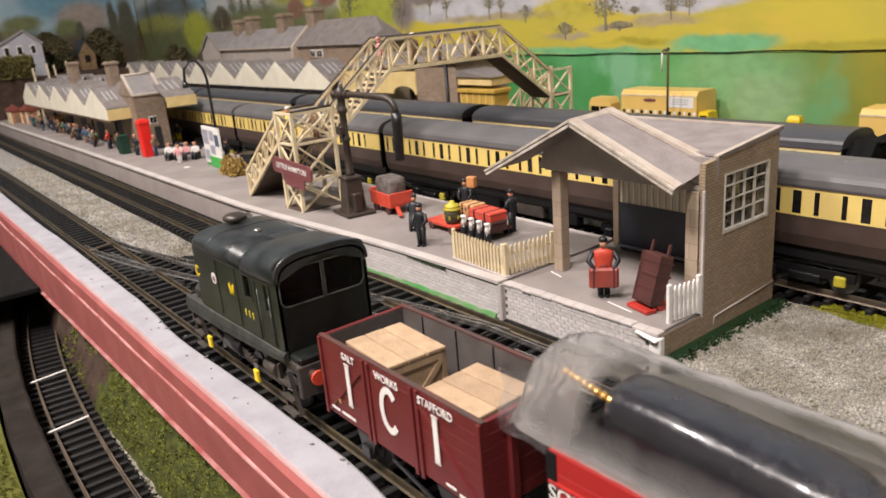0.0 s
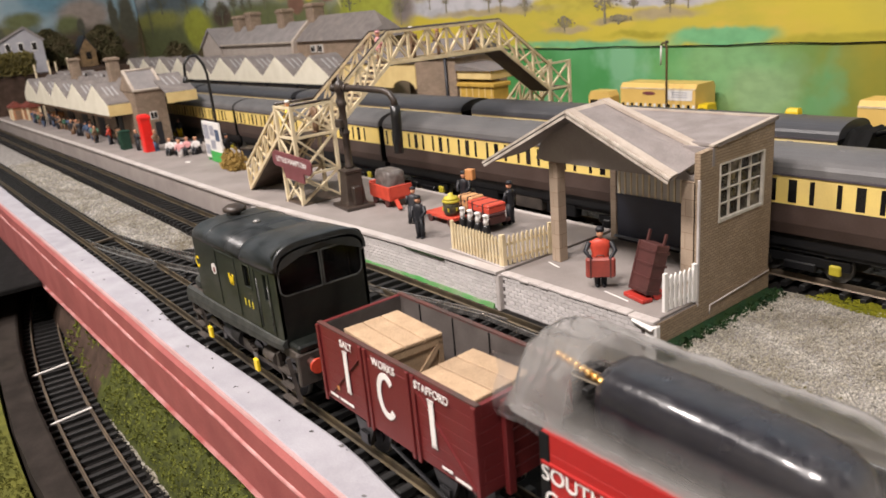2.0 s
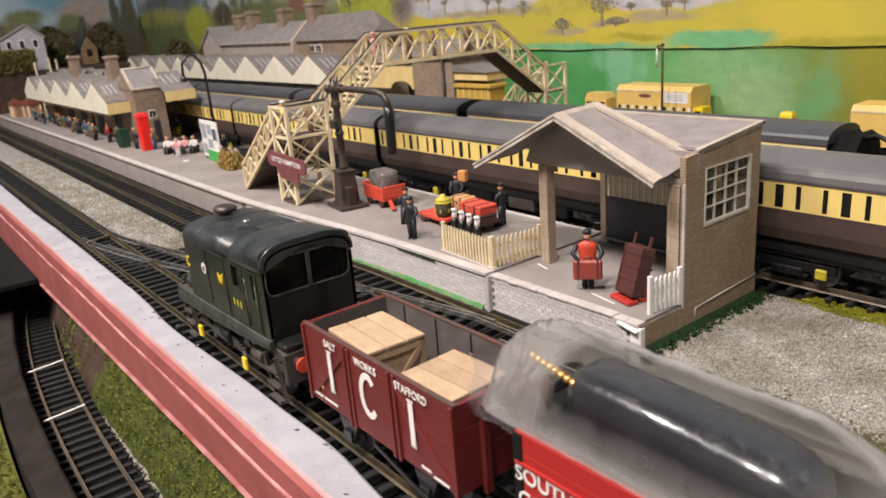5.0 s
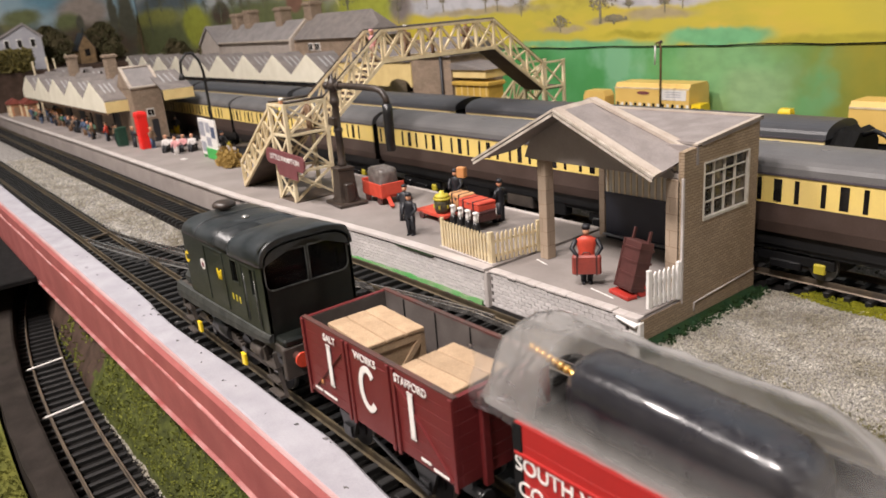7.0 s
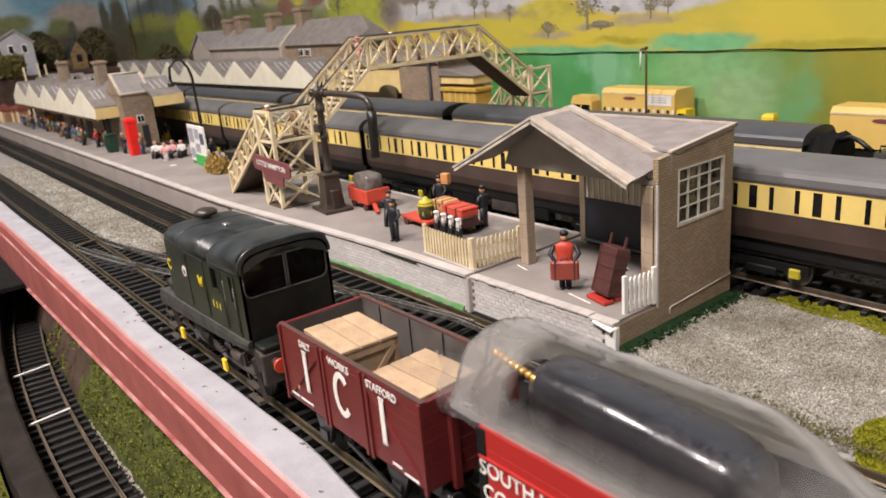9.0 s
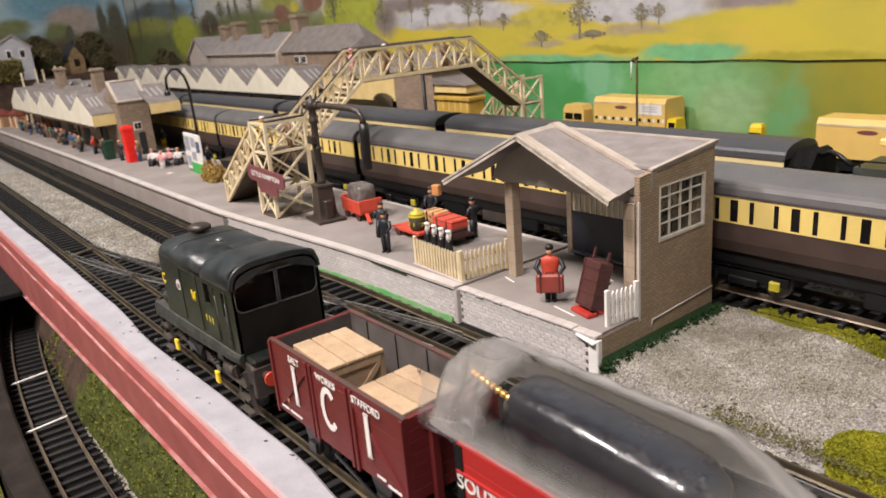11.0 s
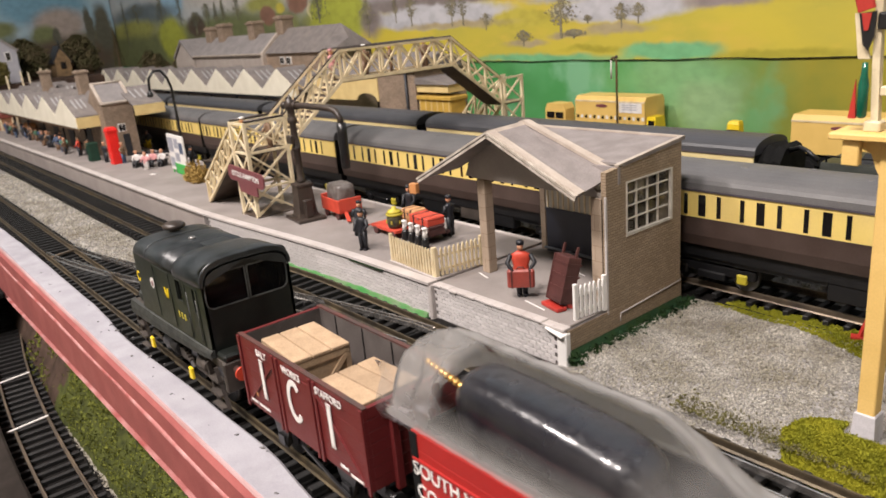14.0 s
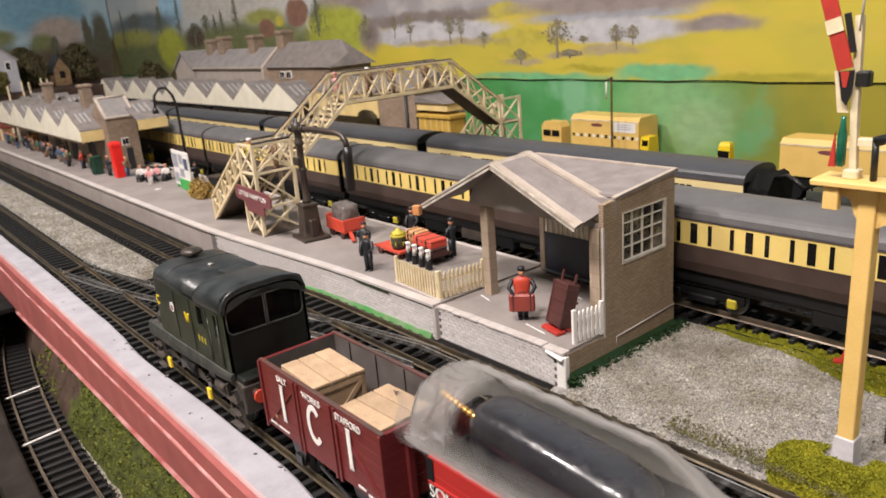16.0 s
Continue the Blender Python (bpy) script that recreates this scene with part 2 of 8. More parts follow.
def draped(name):
    """Polythene that lies tight and clear over the cylinder and in several milky layers round it."""

    def layers(n, link, place, veil):
        sep, add, west, east, top = n.new("ShaderNodeSeparateXYZ"), n.new("ShaderNodeMath"), n.new("ShaderNodeMapRange"), n.new("ShaderNodeMapRange"), n.new("ShaderNodeMath")
        near, back, side = n.new("ShaderNodeMapRange"), n.new("ShaderNodeMapRange"), n.new("ShaderNodeMath")
        link(place, sep.inputs["Vector"])
        for node, source, a, b, most in ((near, "Y", -11.4, -13.2, 0.40), (back, "Y", 3.2, 6.4, 0.74), (west, "X", -31, -35, 0.38), (east, "X", 16, 24, 0.30)):
            node.inputs["From Min"].default_value, node.inputs["From Max"].default_value, node.inputs["To Max"].default_value = a * MM, b * MM, most
            link(sep.outputs[source], node.inputs["Value"])
        side.operation = "MAXIMUM"
        link(near.outputs["Result"], side.inputs[0]), link(back.outputs["Result"], side.inputs[1])
        ends = n.new("ShaderNodeMath")
        ends.operation = "MAXIMUM"
        link(west.outputs["Result"], ends.inputs[0]), link(east.outputs["Result"], ends.inputs[1])
        top.operation = "MAXIMUM"
        link(ends.outputs["Value"], top.inputs[0]), link(side.outputs["Value"], top.inputs[1])
        link(top.outputs["Value"], add.inputs[0]), link(veil, add.inputs[1])
        return add.outputs["Value"]

    return clear(name, (0.985, 0.985, 0.985), 0.012, 0.2, 0.45, layers, 1.075, (0.55, 0.53, 0.51))


M = {
    "earth": material("dark_earth", (0.016, 0.0145, 0.0135), 0.92, size=9, second=(0.009, 0.0085, 0.008), bump=0.5, fine=1.2),
    "edge_white": material("white_edge_paint", (0.355, 0.345, 0.375), 0.65, grain=0.14, size=14, second=(0.30, 0.29, 0.32), stains=0.6, stain=(0.22, 0.21, 0.23)),
    "edge_red": material("faded_red_paint", (0.34, 0.098, 0.09), 0.6, grain=0.22, size=18, second=(0.275, 0.072, 0.068), stains=0.5, stain=(0.20, 0.06, 0.055)),
    # paler than the fascia red: the highlight on its edges is in this colour
    "edge_highlight": material("pink_highlight_paint", (0.46, 0.24, 0.23), 0.5, size=14, second=(0.30, 0.08, 0.075), grain=0.2),
    "sleeper": material("black_sleeper", (0.012, 0.0115, 0.0115), 0.55, grain=0.3, size=4, jitter=0.3),
    "rail": material("worn_rail", (0.12, 0.10, 0.082), 0.45, metal=0.6, grain=0.3, size=12, second=(0.22, 0.17, 0.12)),
    "rail_dull": material("dull_brown_rail", (0.055, 0.045, 0.033), 0.5, metal=0.5, grain=0.4, size=10, second=(0.13, 0.10, 0.06)),
    "rail_bright": material("polished_rail", (0.62, 0.60, 0.58), 0.25, metal=0.9, grain=0.2, size=9, second=(0.42, 0.39, 0.36)),
    "chips": material("granite_chips", (0.345, 0.325, 0.285), 0.6, grain=0.3, size=16, second=(0.215, 0.195, 0.15), fine=0.9, stains=0.85, stain=(0.13, 0.105, 0.065), island=0.5),
    "bed": material("ballast_bed", (0.30, 0.285, 0.27), 0.9, grain=0.5, size=3, second=(0.17, 0.16, 0.15), bump=0.8, fine=0.9),
    "slab": material("platform_paper", (0.265, 0.235, 0.22), 0.8, grain=0.16, size=26, second=(0.215, 0.19, 0.178), stains=0.5, stain=(0.155, 0.135, 0.125)),
    "kerb": material("platform_kerb", (0.50, 0.46, 0.44), 0.75, grain=0.15, size=14, second=(0.42, 0.38, 0.36), stains=0.3, stain=(0.22, 0.19, 0.18)),
    "face": material("smooth_platform_face", (0.33, 0.29, 0.27), 0.75, grain=0.15, size=25, second=(0.27, 0.235, 0.22)),
    "mortar": material("dark_mortar", (0.15, 0.135, 0.13), 0.9, size=4),
    "white_brick": material("whitewashed_brick", (0.58, 0.55, 0.54), 0.75, grain=0.12, size=2.0, jitter=0.1, second=(0.49, 0.46, 0.45), stains=0.3, stain=(0.3, 0.27, 0.25)),
    "tan_brick": brickwork("tan_brick_paper", (0.36, 0.275, 0.19), (0.30, 0.225, 0.15), (0.55, 0.5, 0.45), 2.9, 1.15),
    "stone": brickwork("stone_paper", (0.30, 0.225, 0.165), (0.24, 0.18, 0.13), (0.55, 0.5, 0.46), 4.5, 2.2),
    "column_stone": brickwork("column_stone_paper", (0.40, 0.31, 0.23), (0.34, 0.26, 0.19), (0.62, 0.56, 0.5), 9.0, 6.5, 0.3),
    "plaster": material("grey_rendered_card", (0.36, 0.32, 0.29), 0.8, grain=0.12, size=16, second=(0.31, 0.275, 0.25), stains=0.3, stain=(0.2, 0.17, 0.15)),
    "roof_grey": material("grey_roof_card", (0.26, 0.23, 0.22), 0.75, grain=0.25, size=9, second=(0.205, 0.18, 0.172), stains=0.45, stain=(0.14, 0.12, 0.11)),
    "roof_pale": material("pale_ridge_card", (0.46, 0.40, 0.34), 0.75, grain=0.18, size=9, second=(0.37, 0.31, 0.26), stains=0.5, stain=(0.24, 0.2, 0.17)),
    "barge": material("pale_card_edge", (0.52, 0.47, 0.41), 0.75, grain=0.3, size=5, second=(0.36, 0.31, 0.26), stains=0.6, stain=(0.12, 0.10, 0.085)),
    "frame_white": material("aged_white_frame", (0.58, 0.55, 0.49), 0.6, grain=0.2, size=5, second=(0.46, 0.43, 0.38)),
    "slate": material("slate_roof", (0.19, 0.168, 0.158), 0.75, grain=0.3, size=9, second=(0.14, 0.125, 0.12), stains=0.5, stain=(0.26, 0.225, 0.195)),
    "slate_blue": material("blue_slate_roof", (0.235, 0.215, 0.21), 0.75, grain=0.25, size=12, second=(0.185, 0.172, 0.17), stains=0.4, stain=(0.26, 0.24, 0.23)),
    "valance": material("cream_valance", (0.78, 0.74, 0.62), 0.6, grain=0.08, size=20, second=(0.70, 0.66, 0.54), stains=0.2, stain=(0.5, 0.45, 0.34)),
    "valance_yellow": material("yellow_valance", (0.68, 0.53, 0.24), 0.6, grain=0.1, size=12, second=(0.6, 0.45, 0.2)),
    "skylight": material("skylight_glass", (0.4, 0.39, 0.39), 0.15, grain=0.1),
    "cream": material("cream_plastic", (0.72, 0.61, 0.40), 0.5, grain=0.14, size=6, second=(0.60, 0.48, 0.29), stains=0.45, stain=(0.30, 0.22, 0.12)),
    "cream_pale": material("pale_cream_plastic", (0.74, 0.64, 0.44), 0.5, grain=0.12, size=6, second=(0.62, 0.52, 0.34), stains=0.45, stain=(0.34, 0.27, 0.16)),
    "white": material("white_paint", (0.76, 0.74, 0.71), 0.55, grain=0.08, size=7),
    "brown_floor": material("brown_deck", (0.085, 0.06, 0.045), 0.6, size=8),
    "iron": material("brown_black_iron", (0.032, 0.024, 0.02), 0.4, grain=0.3, size=6, second=(0.05, 0.036, 0.028)),
    "black": material("satin_black", (0.012, 0.012, 0.013), 0.35, grain=0.3, size=8),
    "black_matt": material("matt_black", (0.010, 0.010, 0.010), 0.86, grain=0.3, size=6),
    # the paler patches hold dust and also some painted grey sheen
    "loco_green": material("dull_loco_green", (0.014, 0.018, 0.014), 0.34, grain=0.45, size=7, second=(0.027, 0.031, 0.026), stains=0.55, stain=(0.06, 0.062, 0.055)),
    "loco_roof": material("dirty_loco_roof", (0.011, 0.0135, 0.0145), 0.33, grain=0.45, size=7, second=(0.030, 0.034, 0.037), stains=0.6, stain=(0.07, 0.072, 0.072)),
    # darker than the green sides: the front's shade is in this colour
    "loco_front": material("shaded_loco_front", (0.005, 0.0065, 0.0055), 0.4, grain=0.4, size=7, second=(0.010, 0.012, 0.010), stains=0.3, stain=(0.04, 0.038, 0.033)),
    "loco_dust": material("dusty_grey_skirt", (0.036, 0.038, 0.034), 0.65, grain=0.5, size=6, second=(0.016, 0.018, 0.016), stains=0.55, stain=(0.085, 0.08, 0.072)),
    "cab_glass": clear("cab_window_glass", (0.45, 0.45, 0.43), 0.01, 0.05),
    "buffer_red": material("orange_red_enamel", (0.62, 0.07, 0.035), 0.4, grain=0.2, size=3),
    "grime": material("brown_grime", (0.034, 0.028, 0.024), 0.6, grain=0.35, size=6, second=(0.06, 0.048, 0.04)),
    "bright_yellow": material("yellow_paint", (0.80, 0.58, 0.02), 0.4, grain=0.12, size=4),
    "basket_yellow": material("dull_yellow_paint", (0.55, 0.46, 0.04), 0.5, grain=0.2, size=4),
    # worn grey, brightened so that the colour also carries the edge glints
    "worn_frame": material("worn_glint_frame", (0.12, 0.125, 0.12), 0.3, grain=0.6, size=4, second=(0.02, 0.022, 0.021)),
    "worn_rim": material("worn_brown_rim", (0.10, 0.035, 0.028), 0.6, grain=0.4, size=8, second=(0.06, 0.04, 0.035)),
    "bright_red": material("red_paint", (0.45, 0.036, 0.026), 0.4, grain=0.2, size=5),
    "wagon_red": material("bauxite_red", (0.13, 0.017, 0.018), 0.42, grain=0.15, size=12, second=(0.12, 0.014, 0.015), stains=0.3, stain=(0.10, 0.025, 0.022)),
    "wagon_inside": material("wagon_inside_grey", (0.07, 0.058, 0.054), 0.65, grain=0.25, size=10, second=(0.11, 0.095, 0.088)),
    "crate": material("pale_crate_wood", (0.42, 0.295, 0.185), 0.65, grain=0.28, size=6, second=(0.34, 0.235, 0.145), jitter=0.12, stains=0.3, stain=(0.24, 0.16, 0.10)),
    "van_red": material("bright_van_red", (0.36, 0.022, 0.02), 0.35, grain=0.12, size=12, second=(0.34, 0.02, 0.018)),
    "gold": material("gold_metal", (0.85, 0.52, 0.16), 0.25, metal=0.9, grain=0.15),
    "gutter": material("violet_grey_gutter", (0.075, 0.065, 0.075), 0.4, grain=0.2, size=20),
    "choc": material("chocolate_brown", (0.052, 0.034, 0.028), 0.4, grain=0.3, size=16, second=(0.07, 0.048, 0.041), stains=0.35, stain=(0.09, 0.068, 0.058)),
    "coach_cream": material("coach_cream", (0.76, 0.58, 0.17), 0.4, grain=0.08, size=25, second=(0.66, 0.5, 0.18)),
    "coach_cream_pale": material("pale_coach_cream", (0.70, 0.58, 0.30), 0.42, grain=0.08, size=25, second=(0.64, 0.52, 0.26)),
    "coach_roof": material("grey_coach_roof", (0.125, 0.122, 0.122), 0.5, grain=0.25, size=30, second=(0.09, 0.088, 0.09), stains=0.3, stain=(0.17, 0.16, 0.155)),
    "coach_roof_dark": material("dark_coach_roof", (0.042, 0.044, 0.05), 0.42, grain=0.2, size=30, second=(0.055, 0.056, 0.062)),
    "glass": material("dark_window_glass", (0.010, 0.009, 0.009), 0.08, grain=0.2, size=5, bump=0.0),
    # lit panes: their light is put into this pale colour, nothing glows
    "glass_pale": material("lit_window_glass", (0.42, 0.35, 0.25), 0.1, grain=0.3, size=4, second=(0.25, 0.21, 0.16), bump=0.0),
    "blind": material("white_blind", (0.75, 0.75, 0.75), 0.6, grain=0.06),
    "steel": material("dull_wheel_steel", (0.35, 0.34, 0.33), 0.35, metal=0.8, grain=0.3, size=4),
    "phone_red": material("phone_box_red", (0.75, 0.02, 0.015), 0.35, grain=0.1, size=6),
    "case_red": material("orange_red_case", (0.58, 0.07, 0.04), 0.45, grain=0.15, size=5),
    "trunk": material("maroon_trunk", (0.085, 0.030, 0.027), 0.45, grain=0.25, size=5),
    "tan_case": material("tan_case", (0.55, 0.25, 0.09), 0.5, grain=0.15, size=4),
    "tan_box": material("pale_tan_box", (0.62, 0.33, 0.15), 0.55, grain=0.15, size=4),
    "navy": material("navy_paint", (0.022, 0.026, 0.042), 0.4, grain=0.2, size=9),
    "pale_board": material("pale_ribbed_board", (0.50, 0.48, 0.43), 0.6, grain=0.12, size=8),
    "skin": material("flesh_paint", (0.60, 0.30, 0.18), 0.55, grain=0.1),
    "coat_dark": material("dark_uniform_paint", (0.014, 0.015, 0.02), 0.5, grain=0.2),
    "coat_blue": material("blue_coat_paint", (0.06, 0.09, 0.16), 0.55, grain=0.2),
    "ochre_wall": material("ochre_plaster", (0.24, 0.15, 0.07), 0.8, grain=0.4, size=8, second=(0.12, 0.08, 0.04)),
    "hut_yellow": material("yellow_hut_paint", (0.52, 0.33, 0.06), 0.6, grain=0.2, size=6),
    "bin_green": material("dark_green_paint", (0.012, 0.05, 0.03), 0.5, grain=0.25, size=5),
    "hut_orange": material("orange_cream_paint", (0.42, 0.2, 0.1), 0.6, grain=0.25, size=6),
    "hut_red": material("red_brown_roof", (0.2, 0.045, 0.03), 0.65, grain=0.3, size=5),
    "hedge": material("olive_hedge_leaf", (0.16, 0.13, 0.025), 0.75, grain=0.5, size=3, second=(0.06, 0.055, 0.02)),
    "coat_brown": material("brown_coat_paint", (0.20, 0.12, 0.07), 0.55, grain=0.2),
    "coat_pink": material("pink_dress_paint", (0.62, 0.30, 0.30), 0.55, grain=0.15),
    "coat_white": material("white_shirt_paint", (0.66, 0.62, 0.60), 0.55, grain=0.12),
    "coat_green": material("green_coat_paint", (0.07, 0.16, 0.10), 0.55, grain=0.2),
    "sign_maroon": material("maroon_enamel", (0.19, 0.062, 0.068), 0.35, grain=0.1, size=8),
    "poster_green": material("poster_green", (0.05, 0.42, 0.08), 0.5),
    "poster_grey": material("poster_print", (0.35, 0.36, 0.42), 0.5, size=3),
    "straw": material("straw", (0.40, 0.27, 0.09), 0.9, grain=0.4, size=3, second=(0.26, 0.17, 0.05)),
    "grass_olive": material("olive_flock", (0.27, 0.255, 0.02), 0.95, grain=0.3, size=9, second=(0.19, 0.195, 0.018), fine=0.7),
    "dark_wall": material("dark_brown_wall", (0.026, 0.021, 0.018), 0.88, grain=0.35, size=16, second=(0.016, 0.013, 0.011), stains=0.5, stain=(0.05, 0.043, 0.033)),
    "lawn": material("yellow_lawn", (0.105, 0.105, 0.022), 0.95, grain=0.35, size=9, second=(0.07, 0.075, 0.018)),
    # darker than the scrub: the shade among its flakes is in this colour
    "turf_dark": material("shaded_turf", (0.07, 0.08, 0.02), 0.95, grain=0.4, size=5, second=(0.03, 0.035, 0.012)),
    # the thin highlight at the red and white joint, put into colour
    "joint_highlight": material("joint_highlight_line", (0.42, 0.28, 0.28), 0.6, grain=0.2, size=26, second=(0.36, 0.20, 0.19)),
    "chip_grey": material("grey_chip", (0.16, 0.15, 0.15), 0.8, grain=0.3),
    "house_grey": material("grey_white_render", (0.34, 0.34, 0.37), 0.7, grain=0.15, size=20, second=(0.27, 0.27, 0.3)),
    "case_dull": material("dull_red_case", (0.30, 0.055, 0.04), 0.5, grain=0.25, size=5, second=(0.22, 0.045, 0.035)),
    "ledge_grey": material("blue_grey_ledge", (0.20, 0.22, 0.26), 0.6, grain=0.2, size=8),
    "moss": material("brown_moss", (0.13, 0.115, 0.06), 0.95, grain=0.4, size=6, second=(0.16, 0.15, 0.05), fine=0.7),
    "grass_dark": material("dark_green_flock", (0.015, 0.038, 0.017), 0.95, grain=0.4, size=5, second=(0.02, 0.04, 0.013)),
    "scrub": material("green_scrub", (0.15, 0.16, 0.032), 0.95, grain=0.45, size=6, second=(0.095, 0.11, 0.022), fine=0.8),
    "bright_green": material("bright_green_paint", (0.055, 0.25, 0.06), 0.7, grain=0.25, size=10, second=(0.12, 0.24, 0.09), stains=0.7, stain=(0.28, 0.29, 0.22)),
    "signal_yellow": material("yellow_ochre_timber", (0.74, 0.50, 0.17), 0.6, grain=0.12, size=9, second=(0.68, 0.45, 0.14)),
    "signal_base": material("grey_white_base", (0.55, 0.53, 0.55), 0.6, grain=0.15, size=5),
    "lorry_yellow": material("lorry_yellow", (0.72, 0.49, 0.15), 0.4, grain=0.08, size=14, second=(0.67, 0.45, 0.13)),
    "leaf_dark": material("dark_foliage", (0.075, 0.075, 0.035), 0.95, grain=0.3, size=18, second=(0.12, 0.095, 0.055)),
    "wood_floor": material("floor_boards", (0.06, 0.05, 0.045), 0.6, grain=0.2, size=60),
    "ceiling": material("ceiling_paint", (0.78, 0.76, 0.72), 0.8, grain=0.04, size=200, bump=0.05),
    "room": material("room_wall_paint", (0.55, 0.50, 0.43), 0.8, grain=0.06, size=200, bump=0.05),
    "bank_brown": material("brown_bank", (0.065, 0.042, 0.032), 0.9, grain=0.4, size=9, second=(0.04, 0.027, 0.02)),
    "plastic": draped("milky_polythene"),
    "haze_plastic": clear("gathered_polythene", (0.96, 0.96, 0.96), 0.26, 0.3, 0.08, None, 1.12, (0.42, 0.41, 0.42)),
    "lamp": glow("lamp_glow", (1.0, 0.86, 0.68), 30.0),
}


# The mural: hand-painted hills on the wall behind the layout
def mural(name, along):
    m = material(name, (0.5, 0.5, 0.5), 0.7, grain=0.1, size=60, bump=0.15, fine=2.0)
    t = m.node_tree
    n, link = t.nodes, t.links.new
    b = n["Principled BSDF"]
    co, sep = n.new("ShaderNodeTexCoord"), n.new("ShaderNodeSeparateXYZ")
    link(co.outputs["Object"], sep.inputs["Vector"])

    def noise_of(size, detail=4, stretch=1.0):
        mp, no = n.new("ShaderNodeMapping"), n.new("ShaderNodeTexNoise")
        mp.inputs["Scale"].default_value = (1, 1, stretch)
        no.inputs["Scale"].default_value, no.inputs["Detail"].default_value = 1 / (size * MM), detail
        link(co.outputs["Object"], mp.inputs["Vector"]), link(mp.outputs["Vector"], no.inputs["Vector"])
        return no.outputs["Fac"]

    def ramp(value, lo, hi):
        r = n.new("ShaderNodeMapRange")
        r.inputs["From Min"].default_value, r.inputs["From Max"].default_value = lo, hi
        link(value, r.inputs["Value"])
        return r.outputs["Result"]

    def blend(fac, a, c):
        x = n.new("ShaderNodeMix")
        x.data_type = "RGBA"
        for socket, v in (("A", a), ("B", c)):
            if isinstance(v, tuple):
                x.inputs[socket].default_value = (*v, 1)
            else:
                link(v, x.inputs[socket])
        if isinstance(fac, float):
            x.inputs["Factor"].default_value = fac
        else:
            link(fac, x.inputs["Factor"])
        return x.outputs["Result"]

    def wavy(value, size, much):
        a, s = n.new("ShaderNodeMath"), n.new("ShaderNodeMath")
        s.operation, s.inputs[1].default_value = "MULTIPLY", much * MM
        link(noise_of(size), s.inputs[0])
        link(value, a.inputs[0]), link(s.outputs["Value"], a.inputs[1])
        return a.outputs["Value"]

    # the brush wanders: places on the wall shifted unevenly
    spread = co.outputs["Object"]
    for size, much in ((34, 26), (9, 9)):
        no, off, sc, ad = n.new("ShaderNodeTexNoise"), n.new("ShaderNodeVectorMath"), n.new("ShaderNodeVectorMath"), n.new("ShaderNodeVectorMath")
        no.inputs["Scale"].default_value, no.inputs["Detail"].default_value = 1 / (size * MM), 3
        link(co.outputs["Object"], no.inputs["Vector"])
        off.operation, off.inputs[1].default_value = "SUBTRACT", (0.5, 0.5, 0.5)
        sc.operation, sc.inputs[1].default_value = "MULTIPLY", (much * MM, much * MM, 0.45 * much * MM)
        link(no.outputs["Color"], off.inputs[0]), link(off.outputs["Vector"], sc.inputs[0])
        link(spread, ad.inputs[0]), link(sc.outputs["Vector"], ad.inputs[1])
        spread = ad.outputs["Vector"]

    def dab(under, at, z, wide, high, colour, soft):
        """Lays a soft-edged area of paint over the colour below it."""
        mp, ln, mr = n.new("ShaderNodeMapping"), n.new("ShaderNodeVectorMath"), n.new("ShaderNodeMapRange")
        u, w = 1 / (wide * MM), 1 / (high * MM)
        mp.inputs["Scale"].default_value = (u, 0, w) if along == "x" else (0, u, w)
        mp.inputs["Location"].default_value = (-at / wide, 0, -z / high) if along == "x" else (0, -at / wide, -z / high)
        ln.operation, mr.interpolation_type = "LENGTH", "SMOOTHSTEP"
        mr.inputs["From Min"].default_value, mr.inputs["From Max"].default_value = 1 - soft, 1 + soft
        mr.inputs["To Min"].default_value, mr.inputs["To Max"].default_value = 1, 0
        link(spread, mp.inputs["Vector"]), link(mp.outputs["Vector"], ln.inputs[0]), link(ln.outputs["Value"], mr.inputs["Value"])
        return blend(mr.outputs["Result"], under, blend(ramp(noise_of(16, 5, 1.6), 0.4, 0.65), colour, tuple(c * 0.82 for c in colour)))

    return m, b, sep.outputs, noise_of, ramp, blend, wavy, link, dab


